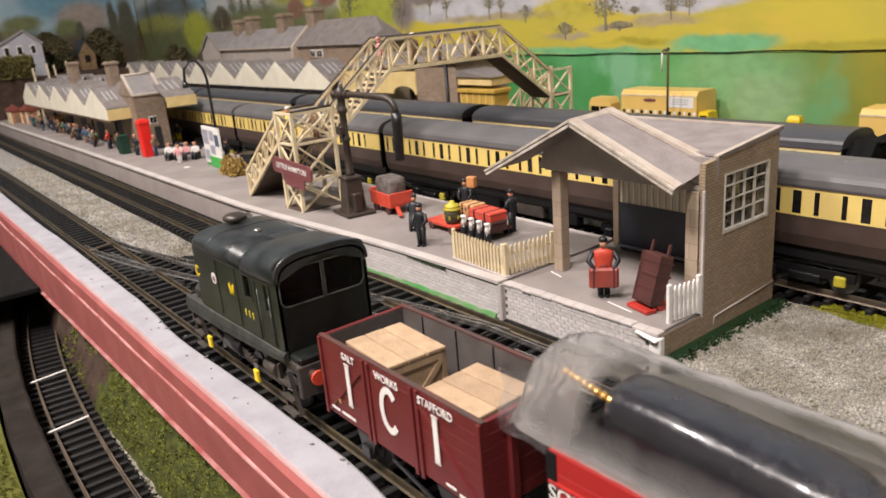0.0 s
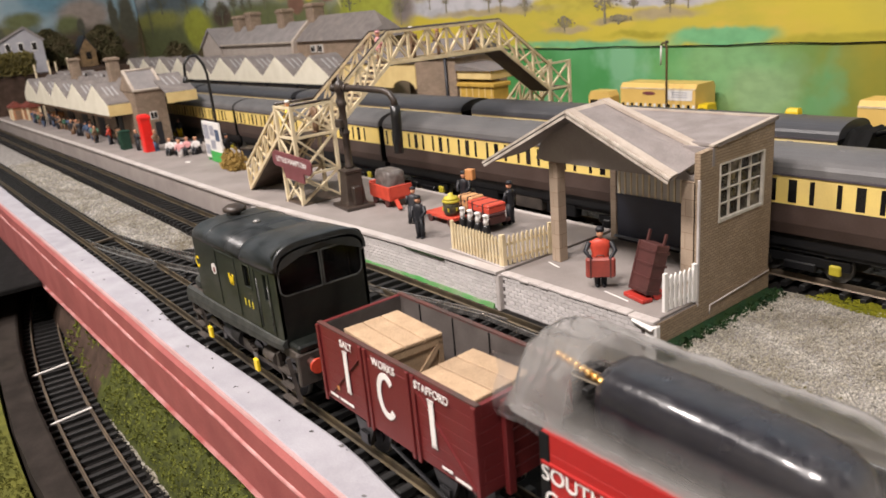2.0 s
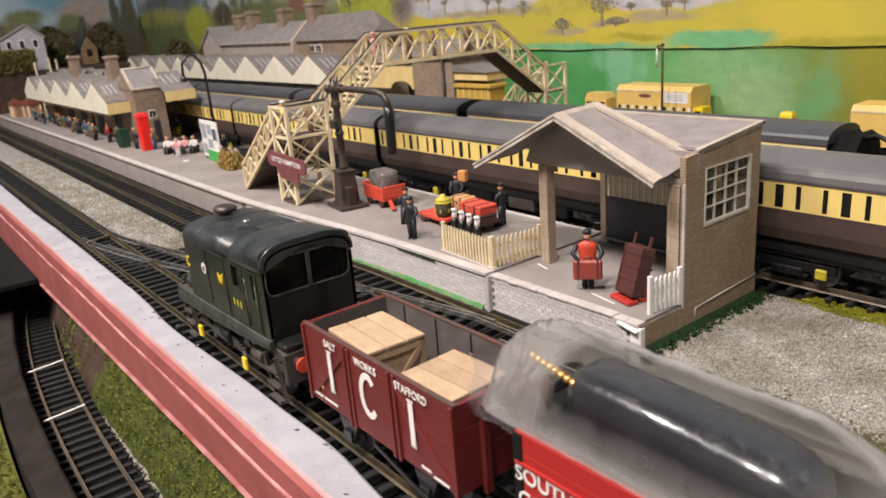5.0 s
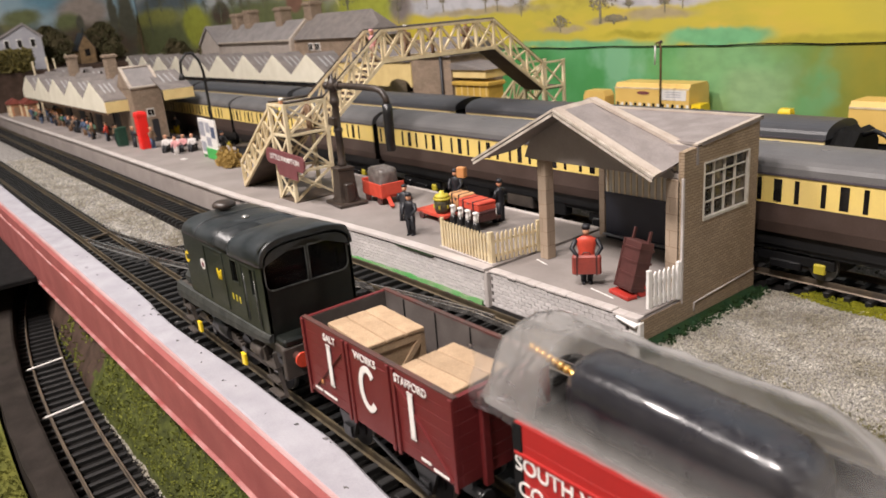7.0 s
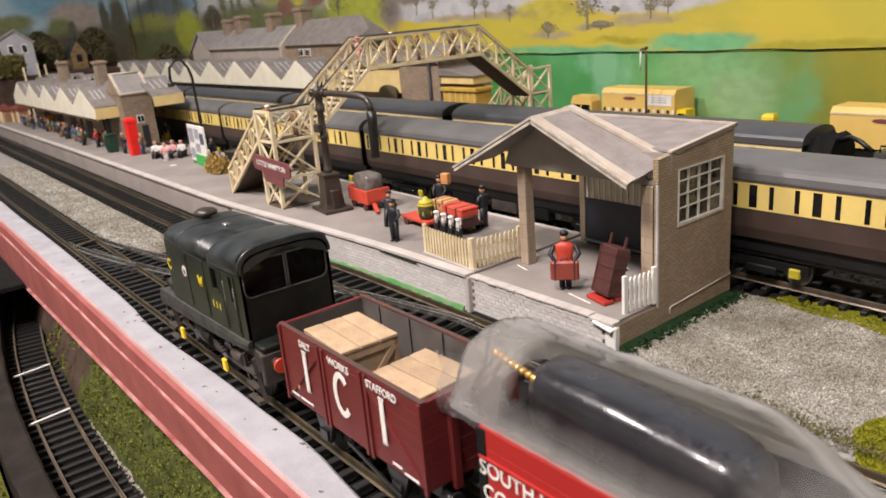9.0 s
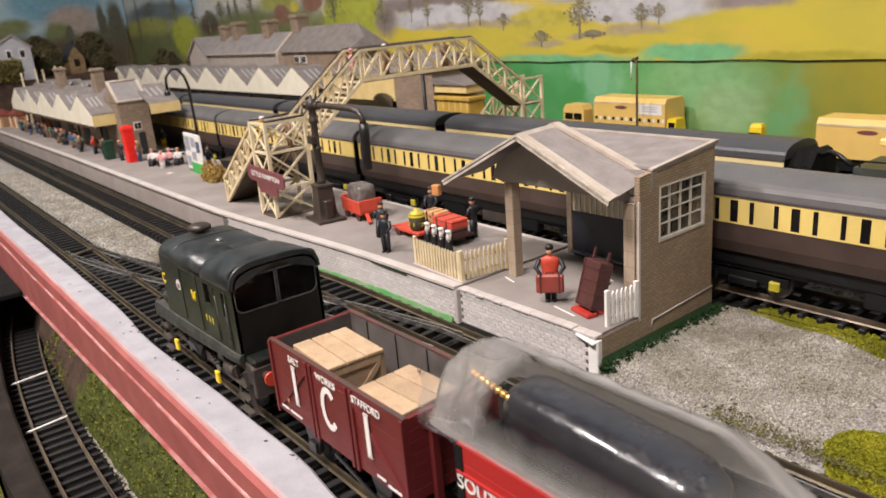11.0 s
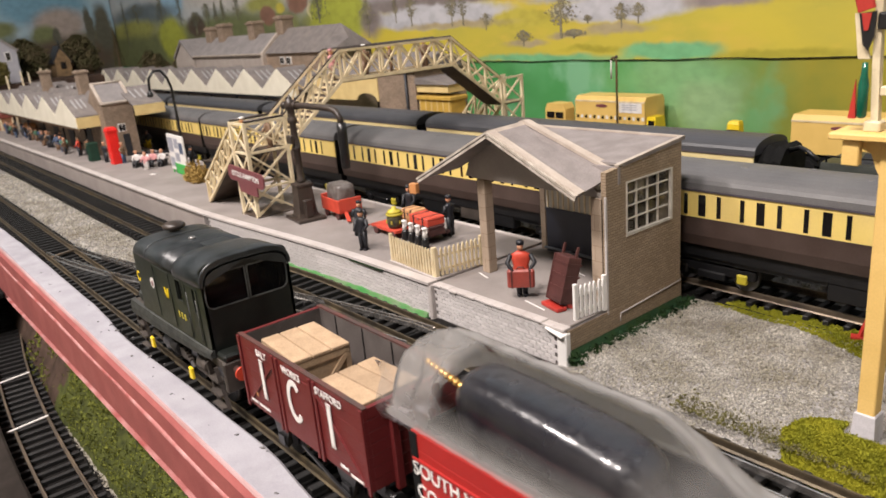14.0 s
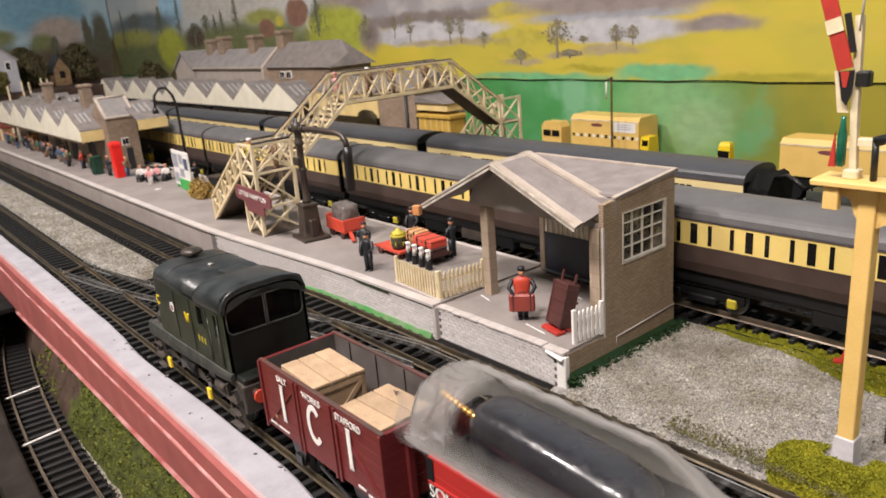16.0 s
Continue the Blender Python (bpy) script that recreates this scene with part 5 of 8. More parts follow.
# ---- red van with its wrapped load ----
van = thing("goods_wagon", "bright red goods wagon with white lettering", "wagon", -48, 113.6, 7.2)
L, W, Z0, Z1 = 39.0, 15.4, 15.0, 42.5
for k in range(6):
    h = (Z1 - Z0) / 6
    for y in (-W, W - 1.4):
        # far planks black, not red, to keep the wagon dark behind the load
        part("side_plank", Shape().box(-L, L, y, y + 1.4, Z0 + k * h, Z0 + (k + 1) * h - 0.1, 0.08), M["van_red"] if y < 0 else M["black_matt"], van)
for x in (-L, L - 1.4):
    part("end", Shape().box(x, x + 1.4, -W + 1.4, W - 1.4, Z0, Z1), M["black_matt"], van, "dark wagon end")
for x in (-L, L):
    for y in (-W - 0.3, W - 2.2):
        part("corner_post", Shape().box(*sorted((x * 1.015, x - math.copysign(2.2, x))), y, y + 2.5, Z0 - 1, Z1 - 0.3, 0.2), M["black_matt"], van)
    buffers(van, x, 1 if x > 0 else -1, 12.5, "black")
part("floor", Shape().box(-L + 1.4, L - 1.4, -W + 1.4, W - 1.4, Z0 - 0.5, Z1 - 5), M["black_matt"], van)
part("rail_strip", Shape().box(-L, L, -W - 0.5, -W, Z1 - 7.5, Z1 - 6.7, 0.1), M["van_red"], van)
for y in (-11.5, 10):
    part("solebar", Shape().box(-L, L, y, y + 1.5, 11, 15), M["black"], van)
for x in (-20, 20):
    axle_set(van, x, 6.2)
lettering("SOUTH W", 5.2, white_paint, van, upright(-27.6, Z1 - 9.6, -W - 0.25), wide=0.95)
lettering("CO", 5.2, white_paint, van, upright(-34.6, Z1 - 15.6, -W - 0.25), wide=0.95)
load = thing("wrapped_load", "black body under crumpled milky polythene on the red wagon", "load", -48, 113, 49.6)
# a flat-topped black body with rounded edges, lying along the wagon
hull = []
for x, w, top in ((-32.6, 2.0, 8.5), (-32.4, 5.6, 11.2), (-31.4, 7.2, 12.2), (-29, 7.9, 12.7), (-10, 8.0, 12.5), (6, 7.9, 11.9), (12, 7.4, 11.0), (15.5, 6.0, 9.4), (17.5, 3.0, 6.5)):
    mid = (top - 2.6) / 2
    hull.append([(x + 0.5 * noise.noise((x * 0.2, q, 1)), 0.2 - 0.03 * (x + 32) + w * math.copysign(abs(math.cos(q)) ** 0.62, math.cos(q)), mid + (top - mid) * math.copysign(abs(math.sin(q)) ** 0.62, math.sin(q))) for q in [j * math.tau / 40 for j in range(40)]])
part("body", Shape().loft(hull, smooth=True), material("glossy_black", (0.012, 0.012, 0.017), 0.3, grain=0.2, size=9, coat=0.5, bump=0.8, fine=3.0), load, "glossy black body")
for k in range(9):
    part("gold_bead", Shape().ball(-42.0 + 1.6 * k, -5.6, 12.4 - 0.32 * k, 0.95, 0.95, 0.95, 10, 6), M["gold"], load)
part("bead_cord", Shape().tube([(-43, -5.6, 12.6), (-35.6, -5.6, 11.1), (-29, -5.6, 9.8)], 0.3, 6), M["gold"], load)
# the sheet lies over the wagon from rim to rim and hangs down at its west end
wrap, rings = Shape(), []
DRAPE = [(x, 1.0, 0.0, 15.3) for x in np.linspace(-12, -47, 36)] + [(-48.4, 0.97, 0.0, 14.8), (-49.6, 0.9, -0.2, 14.0), (-50.6, 0.78, -0.6, 13.2), (-51.6, 0.6, -1.2, 12.4), (-52.8, 0.42, -2.2, 11.8), (-54.4, 0.28, -3.4, 11.0), (-56.4, 0.16, -5.0, 10.4), (-58.0, 0.08, -7.0, 9.8), (-58.8, 0.0, -9.0, 9.2)]
DRAPE = [(x, 0.12 + 0.88 * smooth_step((36 - x) / 26), 0.0, 15.3) for x in (34, 32, 30, 28, 26, 24, 22, 20, 18, 16, 14, 12, 10, 8, 6, 4, 2, 0, -2, -4, -6, -8, -10)] + DRAPE
for x, tall, drop, wide in DRAPE:
    ring = []
    for k in range(57):
        v = -1 + 2 * k / 56
        y = wide * v
        # fuller on the far side than on the near one
        dome = (1 - v ** 3.6) ** 0.62 if v > 0 else max(1 - (abs(v) / 0.84) ** 3.2, 0.0) ** 0.6
        crease = 0.75 * noise.noise((x * 0.16, y * 0.22, 4)) + 0.5 * (1 - 2 * abs(noise.noise((x * 0.22 + y * 0.12, y * 0.3, 9)))) + 0.25 * noise.noise((x * 0.55, y * 0.6, 2))
        loose = 0.3 if abs(v) > 0.92 and x > -48 else (0.35 if -30 < x < 10 and -0.55 < v < 0.4 else 1.0)
        ring.append((x + (1.2 * noise.noise((y * 0.3, x * 0.1, 5)) if x < -48 else 0), y, 1.0 + 14.6 * dome * tall + drop + crease * loose))
    rings.append(ring)
wrap.loft(rings, smooth=True, cap=False, closed=False)
part("sheet", wrap, M["plastic"], load, "crumpled milky polythene")
flap = Shape()
flap.loft([[(-56.5 + 1.45 * i + noise.noise((i * 0.5, k * 0.4, 2)), -11.2 + 0.25 * i + 1.3 * math.sin(k * 0.55 + i * 0.3) + 0.6 * noise.noise((i * 0.4, k * 0.5, 7)), 10.5 - 1.35 * k - (0.25 * i if k > 9 else 0)) for k in range(13)] for i in range(14)], cap=False, closed=False, smooth=True)
part("sheet_end", flap, M["haze_plastic"], load, "milky gathered end of the polythene")
# ---- platform ----
TOP = 18.6
edge_y = lambda x: 200 + 11.5 * smooth_step((x + 500) / 230) + (2.5 if x > -226 else 0)  # noqa: E731
END = -144.1
line = [(-1700, 196), (-1300, 197)] + [(x, edge_y(x)) for x in range(-900, -226, 20)] + [(-226.1, edge_y(-227))]
outline = line + [(-226.1, 290), (-1700, 290)]
platform = thing("station_platform", "long grey station platform with brick front face", "platform")
part("slab", Shape().prism([(x, y + 0.9) for x, y in line] + [(-226.1, 290), (-1700, 290)], "z", 0, TOP - 1.2), M["face"], platform)
part("surface", Shape().prism([(x, y + 5) for x, y in line] + [(-226.1, 289.0), (-1700, 289.0)], "z", TOP - 1.2, TOP), M["slab"], platform, "grey paved surface")
kerb = Shape()
for (x0, y0), (x1, y1) in zip(line, line[1:]):
    kerb.prism([(x0 + 0.1, y0 - 0.6), (x1 - 0.1, y1 - 0.6), (x1 - 0.1, y1 + 5.0), (x0 + 0.1, y0 + 5.0)], "z", TOP - 1.2, TOP + 0.15)
part("kerb", kerb, M["kerb"], platform, "pale edging slabs")
part("white_line", Shape().box(-1600, -227, 287.2, 290.4, TOP - 0.6, TOP + 0.2), M["kerb"], platform)
# the end section, a little lower
part("end_slab", Shape().box(-226, END, 214.4, 291.5, 0, TOP - 2.2), M["mortar"], platform)
part("end_surface", Shape().box(-225.9, END - 0.6, 217.5, 291, TOP - 2.2, TOP - 1.0, 0.3), M["slab"], platform, "grey paved surface")
lip = Shape()
for k in range(14):
    x0 = -225.9 + k * 5.82
    lip.box(x0, x0 + 5.77, 213.2 + 0.5 * noise.noise((k * 0.7, 0, 0)), 217.6, TOP - 2.0 - (0.8 if k > 11 else 0), TOP - 0.85 + 0.35 * noise.noise((k * 0.9, 1, 0)) - (0.5 if k > 11 else 0), 0.25)
part("kerb", lip, M["kerb"], platform, "pale edging slabs, chipped at the corner")
part("end_face", Shape().box(END - 0.4, END + 0.4, 214.8, 291.5, 0.5, TOP - 2.4), M["tan_brick"], platform, "tan brick end face")
part("corner_post", Shape().box(END - 4.4, END + 0.7, 213.3, 216.2, 0, TOP - 3.0, 0.4), M["white"], platform, "torn white paper corner")
part("joint_post", Shape().box(-227.8, -225.4, 211.3, 215.2, 0, TOP - 1.25, 0.4), M["kerb"], platform)
part("torn_paper", Shape().at(END - 5, 213.2, TOP - 3.4, 14, 8, -6).box(-5, 5, -1.2, 3, -0.4, 0.5, 0.3), M["white"], platform)
part("green_edge", Shape().loft([[(x, edge_y(x) - 1.6, 0), (x, edge_y(x) + 0.4, 0), (x, edge_y(x) + 0.2, h), (x, edge_y(x) - 0.6, h)] for x, h in [(x, 1.7 + 0.9 * smooth_step((x + 400) / 160) + 0.9 * noise.noise((x * 0.11, 0, 3))) for x in range(-400, -228, 3)]]), M["bright_green"], platform, "bright green painted strip at the foot")
for x0, x1 in ((-296, -264),):
    part("green_patch", Shape().box(x0, x1, edge_y((x0 + x1) / 2) - 0.9, edge_y((x0 + x1) / 2) + 0.4, TOP - 2.0, TOP - 1.3), M["grass_dark"], platform)
for x, y, l in ((-215, 236, 9), (-170, 224, 14), (-240, 225, 10), (-180, 265, 8)):
    part("paper_scratch", Shape().at(x, y, TOP - 0.98 if x > -226 else TOP + 0.02, 0, 0, -25 + l).box(-l / 2, l / 2, -0.35, 0.35, 0, 0.12), M["white"], platform)

# ---- waiting shelter ----
shelter = thing("waiting_shelter", "small open stone-fronted shelter with a gabled grey roof", "shelter", 0, 0, TOP - 1.0)
X0, X1, Y0, Y1 = -226, -144, 240, 291
T = TOP - 1.0
# side wall with its window opening; top edge rises to the back
wy0, wy1, wz0, wz1 = 252.8, 284.0, 46.2 - T, 67.9 - T
rise = lambda y: 56.6 + (y - Y0) * 0.085  # noqa: E731
side = Shape().holed([(Y0, -3), (Y1, -3), (Y1, rise(Y1)), (Y0, rise(Y0))], [(wy0, wz0), (wy1, wz0), (wy1, wz1), (wy0, wz1)], "x", X1 - 2.4, X1)
wall = part("side_wall", side, M["tan_brick"], shelter, "tan brick side wall")
# the panes' tan haze is put in for the lighter inside
window = part("window", Shape().box(X1 - 1.6, X1 - 1.3, wy0, wy1, wz0, wz1), clear("window_pane", (0.95, 0.95, 0.92), 0.3, 0.08, milk=(0.62, 0.55, 0.44)), shelter, "small-paned window")
frame_ = Shape().holed([(wy0 - 0.4, wz0 - 0.9), (wy1 + 0.3, wz0 - 0.8), (wy1 + 0.3, wz1 + 0.3), (wy0 - 0.2, wz1 + 0.3)], [(wy0 + 0.35, wz0 + 0.4), (wy1 - 0.9, wz0 + 0.2), (wy1 - 0.9, wz1 - 0.3), (wy0 + 0.35, wz1 - 0.3)], "x", X1 - 0.9, X1 + 0.35)
part("window_frame", frame_, M["frame_white"], window, "white window frame")
for k in range(1, 4):
    y = wy0 + (wy1 - 1.8 - wy0) * k / 4
    part("glazing_bar", Shape().box(X1 - 1.2, X1 - 0.2, y - 0.2, y + 0.2, wz0 + 0.4, wz1), M["frame_white"], window)
for k in range(1, 4):
    z = wz0 + (wz1 - wz0) * k / 4 + 0.6
    part("glazing_bar", Shape().box(X1 - 1.1, X1 - 0.3, wy0, wy1 - 1.8, z - 0.2, z + 0.2), M["frame_white"], window)
part("plinth_line", Shape().tube([(X1 + 0.45, Y0 + 7.4, -8.0), (X1 + 0.45, Y0 + 7.6, -4.4), (X1 + 0.45, Y1, -2.4)], 0.35, 6), M["kerb"], shelter)
part("inner_lining", Shape().prism([(Y0 + 1, 0), (wy0 - 0.5, 0), (wy0 - 0.5, 48), (Y0 + 1, 48)], "x", X1 - 2.7, X1 - 2.45), M["plaster"], shelter)
for name, x, y, w in (("column", X0 + 6.2, Y0, 5.0), ("column", X1 - 8.0, Y0, 6.4)):
    part(name, Shape().box(x, x + w, y, y + 5.4, 0, 46, 0.3), M["column_stone"], shelter, "tall square stone column")
part("column", Shape().box(X0 + 5, X0 + 8.6, Y1 - 8, Y1 - 3.6, 0, 48, 0.3), M["column_stone"], shelter, "grey stone back post")
part("trim_board", Shape().box(X1 - 0.5, X1 + 0.4, Y0 - 0.8, Y0 + 0.2, -2.4, 47), M["kerb"], shelter)
# the back panel
part("back_panel", Shape().box(X0 + 10, X1 - 2.6, Y1 - 9, Y1 - 7.6, 0, 23, 0.2), M["navy"], shelter, "navy blue lower back wall")
part("back_ledge", Shape().box(X0 + 9, X1 - 2.8, Y1 - 10.6, Y1 - 9, 1.6, 2.6, 0.2), M["ledge_grey"], shelter, "pale grey ledge")
part("back_rail", Shape().box(X0 + 10, X1 - 2.8, Y1 - 9.5, Y1 - 9, 22.2, 23.4), M["navy"], shelter)
part("upper_panel", Shape().box(X0 + 10, X1 - 2.6, Y1 - 8.6, Y1 - 7.6, 23, 47), M["pale_board"], shelter, "pale ribbed upper back wall")
for k in range(20):
    part("rib", Shape().box(X0 + 11 + k * 3.4, X0 + 11.9 + k * 3.4, Y1 - 9.1, Y1 - 8.6, 23.4, 46.5), M["cream_pale"], shelter)
part("wall_plate", Shape().box(X0 + 2, X1 - 2.5, Y0 + 1, Y0 + 5, 46, 48).box(X0 + 2, X0 + 6, Y0 + 5, Y1 - 1, 46, 48), M["plaster"], shelter)
# gabled roof: a front canopy that rises to the back, its ridge along y
AX, AZ, GY0, GYB = -196.6, 70.2, 228.0, 252.0
gl, gr = (-248.2, 44.6), (-148.2, 48.9)
gl2, gr2 = (-246.0, 46.0), (-147.6, 53.6)
APEX = 0.8


def slope(a, b, a2, b2, y0, y1, th, lift=0.0):
    """A roof slope from a to b at the front, a2 to b2 at the back."""

    def ring(y):
        u = (y - GY0) / (GYB - GY0)
        p, q = [Vector((m[0] + (n[0] - m[0]) * u, 0, m[1] + (n[1] - m[1]) * u)) for m, n in ((a, a2), (b, b2))]
        d = (q - p).normalized()
        n = Vector((-d.z, 0, d.x)) * (1 if d.x > 0 else -1)
        return [(w.x + n.x * h, y, w.z + n.z * h) for w, h in ((p, lift), (q, lift), (q, lift + th), (p, lift + th))]

    return Shape().loft([ring(y0), ring(y1)])


for a, b, a2, b2 in ((gl, (AX, AZ), gl2, (AX, AZ + APEX)), ((AX, AZ), gr, (AX, AZ + APEX), gr2)):
    part("roof", slope(a, b, a2, b2, GY0, GYB, 1.0), M["roof_grey"], shelter)
    part("verge", slope(a, b, a2, b2, GY0 - 0.4, GY0 + 3.4, 0.6, 1.0), M["roof_pale"], shelter, "pale stone-coloured verge strip")
    part("barge_board", slope(a, b, a2, b2, GY0 - 1.2, GY0 - 0.3, 1.1, -1.2), M["barge"], shelter, "pale lower barge board")
    part("barge_board", slope(a, b, a2, b2, GY0 - 1.4, GY0 - 0.4, 0.9, 0.4), M["barge"], shelter, "pale upper barge board")
    # a dark strip fills the gap, its shade put into the colour
    part("barge_gap", slope(a, b, a2, b2, GY0 - 0.7, GY0 - 0.2, 0.6, -0.15), M["coat_dark"], shelter, "dark strip in place of the shade between the boards")
    part("back_verge", slope(a, b, a2, b2, GYB - 3.0, GYB + 0.6, 1.3, 1.0), M["roof_pale"], shelter)
ridge_ring = lambda y, c: [(AX - 2.2, y, c - 0.1), (AX, y, c + 1.7), (AX + 2.2, y, c - 0.1), (AX, y, c + 0.4)]  # noqa: E731
part("ridge", Shape().loft([ridge_ring(GY0 - 0.6, AZ), ridge_ring(GYB + 0.3, AZ + APEX)]), M["roof_pale"], shelter)
part("gable", Shape().prism([(X0 - 2, 46.5), (X1 - 3, 46.5), (gr[0] - 3, gr[1] + 1.0), (AX, AZ - 0.4), (gl[0] + 24, gl[1] + 10)], "y", Y0 + 0.8, Y0 + 2.2), M["plaster"], shelter, "plain grey gable board")
part("soffit_board", Shape().prism([(-172, rise(246) + 0.2), (X1 + 0.2, rise(246) + 0.2), (X1 + 0.2, 50.5), (-152, 50.5)], "y", 247.5, 249.0), M["roof_grey"], shelter)
# rear roof, falling to the front
RY0 = GYB - 1.5
rear = Shape().loft([[(X0 - 3, y, rise(y) - 0.2), (X1 + 0.4, y, rise(y) - 0.2), (X1 + 0.4, y, rise(y) + 0.9), (X0 - 3, y, rise(y) + 0.9)] for y in (RY0, Y1 + 2)])
part("rear_roof", rear, M["roof_grey"], shelter)
part("rear_edge", Shape().bar((X0 - 3, Y1 + 1, rise(Y1 + 1) + 1.2), (X1 + 0.4, Y1 + 1, rise(Y1 + 1) + 1.2), 2.2, 0.7).bar((X1 - 0.6, RY0 - 3, rise(RY0 - 3) + 0.9), (X1 - 0.6, Y1 + 1, rise(Y1 + 1) + 1.2), 2.0, 0.7), M["roof_pale"], shelter)


# ---- picket fences ----
def picket_fence(x, y, z, rz, length, label, high=14.5, mat="cream"):
    f = thing("picket_fence", label, "fence", x, y, z, rz, group="picket fences")
    n = int(length / 2.35)
    for k in range(n):
        u = (k + 0.5) * length / n
        wide = 0.62
        lean = random.uniform(-0.15, 0.15)
        part("picket", Shape().prism([(u - wide, 0.6), (u + wide, 0.6), (u + wide + lean, high - 1.2), (u + lean, high), (u - wide + lean, high - 1.2)], "y", -0.45, 0.3), M[mat], f)
    for h in (3.4, 10.2):
        part("rail", Shape().box(0, length, 0.32, 0.95, h - 0.6, h + 0.6), M[mat], f)
    for u in (0.6, length - 0.6):
        part("post", Shape().box(u - 0.9, u + 0.9, -0.5, 1.0, 0, high + 0.9, 0.2), M[mat], f)
    return f


random.seed(4)
edge_fence = picket_fence(-268.5, 220.8, TOP, -4, 39, "cream plastic picket fence along the platform edge", 14.0)
part("base", Shape().box(-1, 41, -1.2, 2.0, 0.02, 0.35, 0.1), M["kerb"], edge_fence, "pale card strip under the fence")
picket_fence(-229.0, 218.2, TOP - 0.2, 82, 27.5, "cream plastic picket fence beside the shelter", 14.5)
picket_fence(-146.6, 222.6, TOP - 1.2, 82, 16.5, "short white picket fence at the platform's end", 14.5, "white")


# ---- figures ----
def figure(x, y, z, rz, coat, legs, label, hat="coat_dark", high=23.5, sit=False, lean=0, group="model figures", arms=12, sleeves="", stout=1.0):
    """A small painted figure as one plain mesh."""
    k = high / 23.5
    s = Shape()
    s.use(1)
    if sit:
        for w in (-1.5, 1.5):
            s.tube([(w, 0, 7.6 * k), (w, -5.5 * k, 7.4 * k), (w, -5.9 * k, 0.5)], [1.5, 1.4, 1.1], 8)
        hip = 7.4 * k
    else:
        for w in (-1.35, 1.35):
            s.tube([(w * 0.95, 0.2, 0.2), (w, 0, 5.5 * k), (w * 0.9, 0, 11 * k)], [1.15, 1.35, 1.7], 8)
            s.ball(w, -0.8, 0.6, 1.0, 1.9, 0.7, 8, 4)
        hip = 10.4 * k
    s.use(0)
    s.loft([[(a * stout * math.cos(t), b * math.sin(t), h) for t in [j * math.tau / 12 for j in range(12)]] for a, b, h in ((2.2, 1.7, hip - 1.5), (2.8, 1.9, hip), (2.5, 1.7, hip + 2.4 * k), (3.1, 1.9, hip + 5.6 * k), (2.9, 1.7, hip + 7.2 * k), (1.1, 1.1, hip + 8.3 * k))], smooth=True)
    s.use(4)
    for w in (-1, 1):
        s.tube([(w * 3.0 * stout, 0, hip + 7.0 * k), (w * 3.9 * stout ** 1.4, -0.6, hip + 3.6 * k), (w * 2.6 * stout, -2.6 - arms * 0.08, hip + 1.4 * k)], [1.1, 1.0, 0.8], 7)
    s.use(2)
    s.ball(0, -0.2, hip + 10.2 * k, 1.45, 1.6, 1.9, 10, 6)
    s.use(3)
    s.lathe([(1.75, hip + 11.0 * k), (1.75, hip + 12.1 * k), (1.2, hip + 12.7 * k), (0.2, hip + 12.8 * k)], 10)
    ob = new("figurine", s.data("figurine", [M[coat], M[legs], M["skin"], M[hat], M[sleeves or coat]]))
    ob.matrix_basis = pose(x * MM, y * MM, z * MM, lean, 0, rz)
    return tagged(ob, label, "figurine", group)


figure(-182, 229, TOP - 1.0, 42, "case_red", "coat_dark", "model figure in red waistcoat holding a dull red case", high=26, arms=30, sleeves="coat_dark", stout=1.35)
case = thing("suitcase", "orange-red suitcase held by the model figure", "suitcase", -179.4, 226.0, TOP + 4.6, 42)
part("body", Shape().box(-5.9, 5.9, -1.6, 1.3, 0, 8.2, 0.8), M["case_dull"], case)
for x in (-4.2, 3.6):
    part("strap", Shape().box(x, x + 0.6, -1.75, 1.4, -0.1, 8.3), M["trunk"], case)
part("handle", Shape().tube([(-1.6, 0, 8.1), (-1.2, 0, 9.0), (1.2, 0, 9.0), (1.6, 0, 8.1)], 0.3, 6), M["trunk"], case)
figure(-297, 222.5, TOP, 25, "coat_dark", "coat_dark", "painted model railwayman in a dark uniform", high=23.5)
figure(-323, 236, TOP, 215, "coat_dark", "coat_dark", "painted model figure in dark clothes, stooping", high=21, lean=16)
figure(-319, 272, TOP, 30, "coat_dark", "coat_dark", "painted model porter in dark clothes lifting a box", high=24)
figure(-277, 268.5, TOP, -80, "coat_dark", "coat_dark", "painted model porter in dark clothes pushing a barrow", high=24, lean=0)
box = single("parcel", Shape().box(-2.6, 2.6, -1.8, 1.8, 0, 6, 0.3), M["tan_case"], "orange parcel carried by the porter", "parcel", -312, 271.5, TOP + 19.5, 15)

# ---- luggage ----
trolley = thing("luggage_trolley", "red platform trolley with upright end", "trolley", -373, 257, TOP, -6)
part("deck", Shape().box(-13, 13, -8, 8, 4.5, 6.5, 0.3), M["case_red"], trolley)
part("end_panel", Shape().box(-14, -12.6, -8, 8, 4.5, 14, 0.3), M["case_red"], trolley)
part("side_panel", Shape().box(-12.6, 13, -8.4, -7.4, 4.5, 13, 0.3), M["case_red"], trolley)
part("end_panel", Shape().box(11.8, 13, -7.4, 8, 4.5, 13.5, 0.3), M["case_red"], trolley)
part("handle", Shape().bar((13, -4, 5), (23, -7, 1.5), 2.4, 0.9), M["case_red"], trolley)
for x in (-8, 8):
    for y in (-7.2, 7.2):
        part("wheel", Shape().rod((x, y - 0.8, 2.6), (x, y + 0.8, 2.6), 2.6, n=14), M["trunk"], trolley)
sack = Shape()
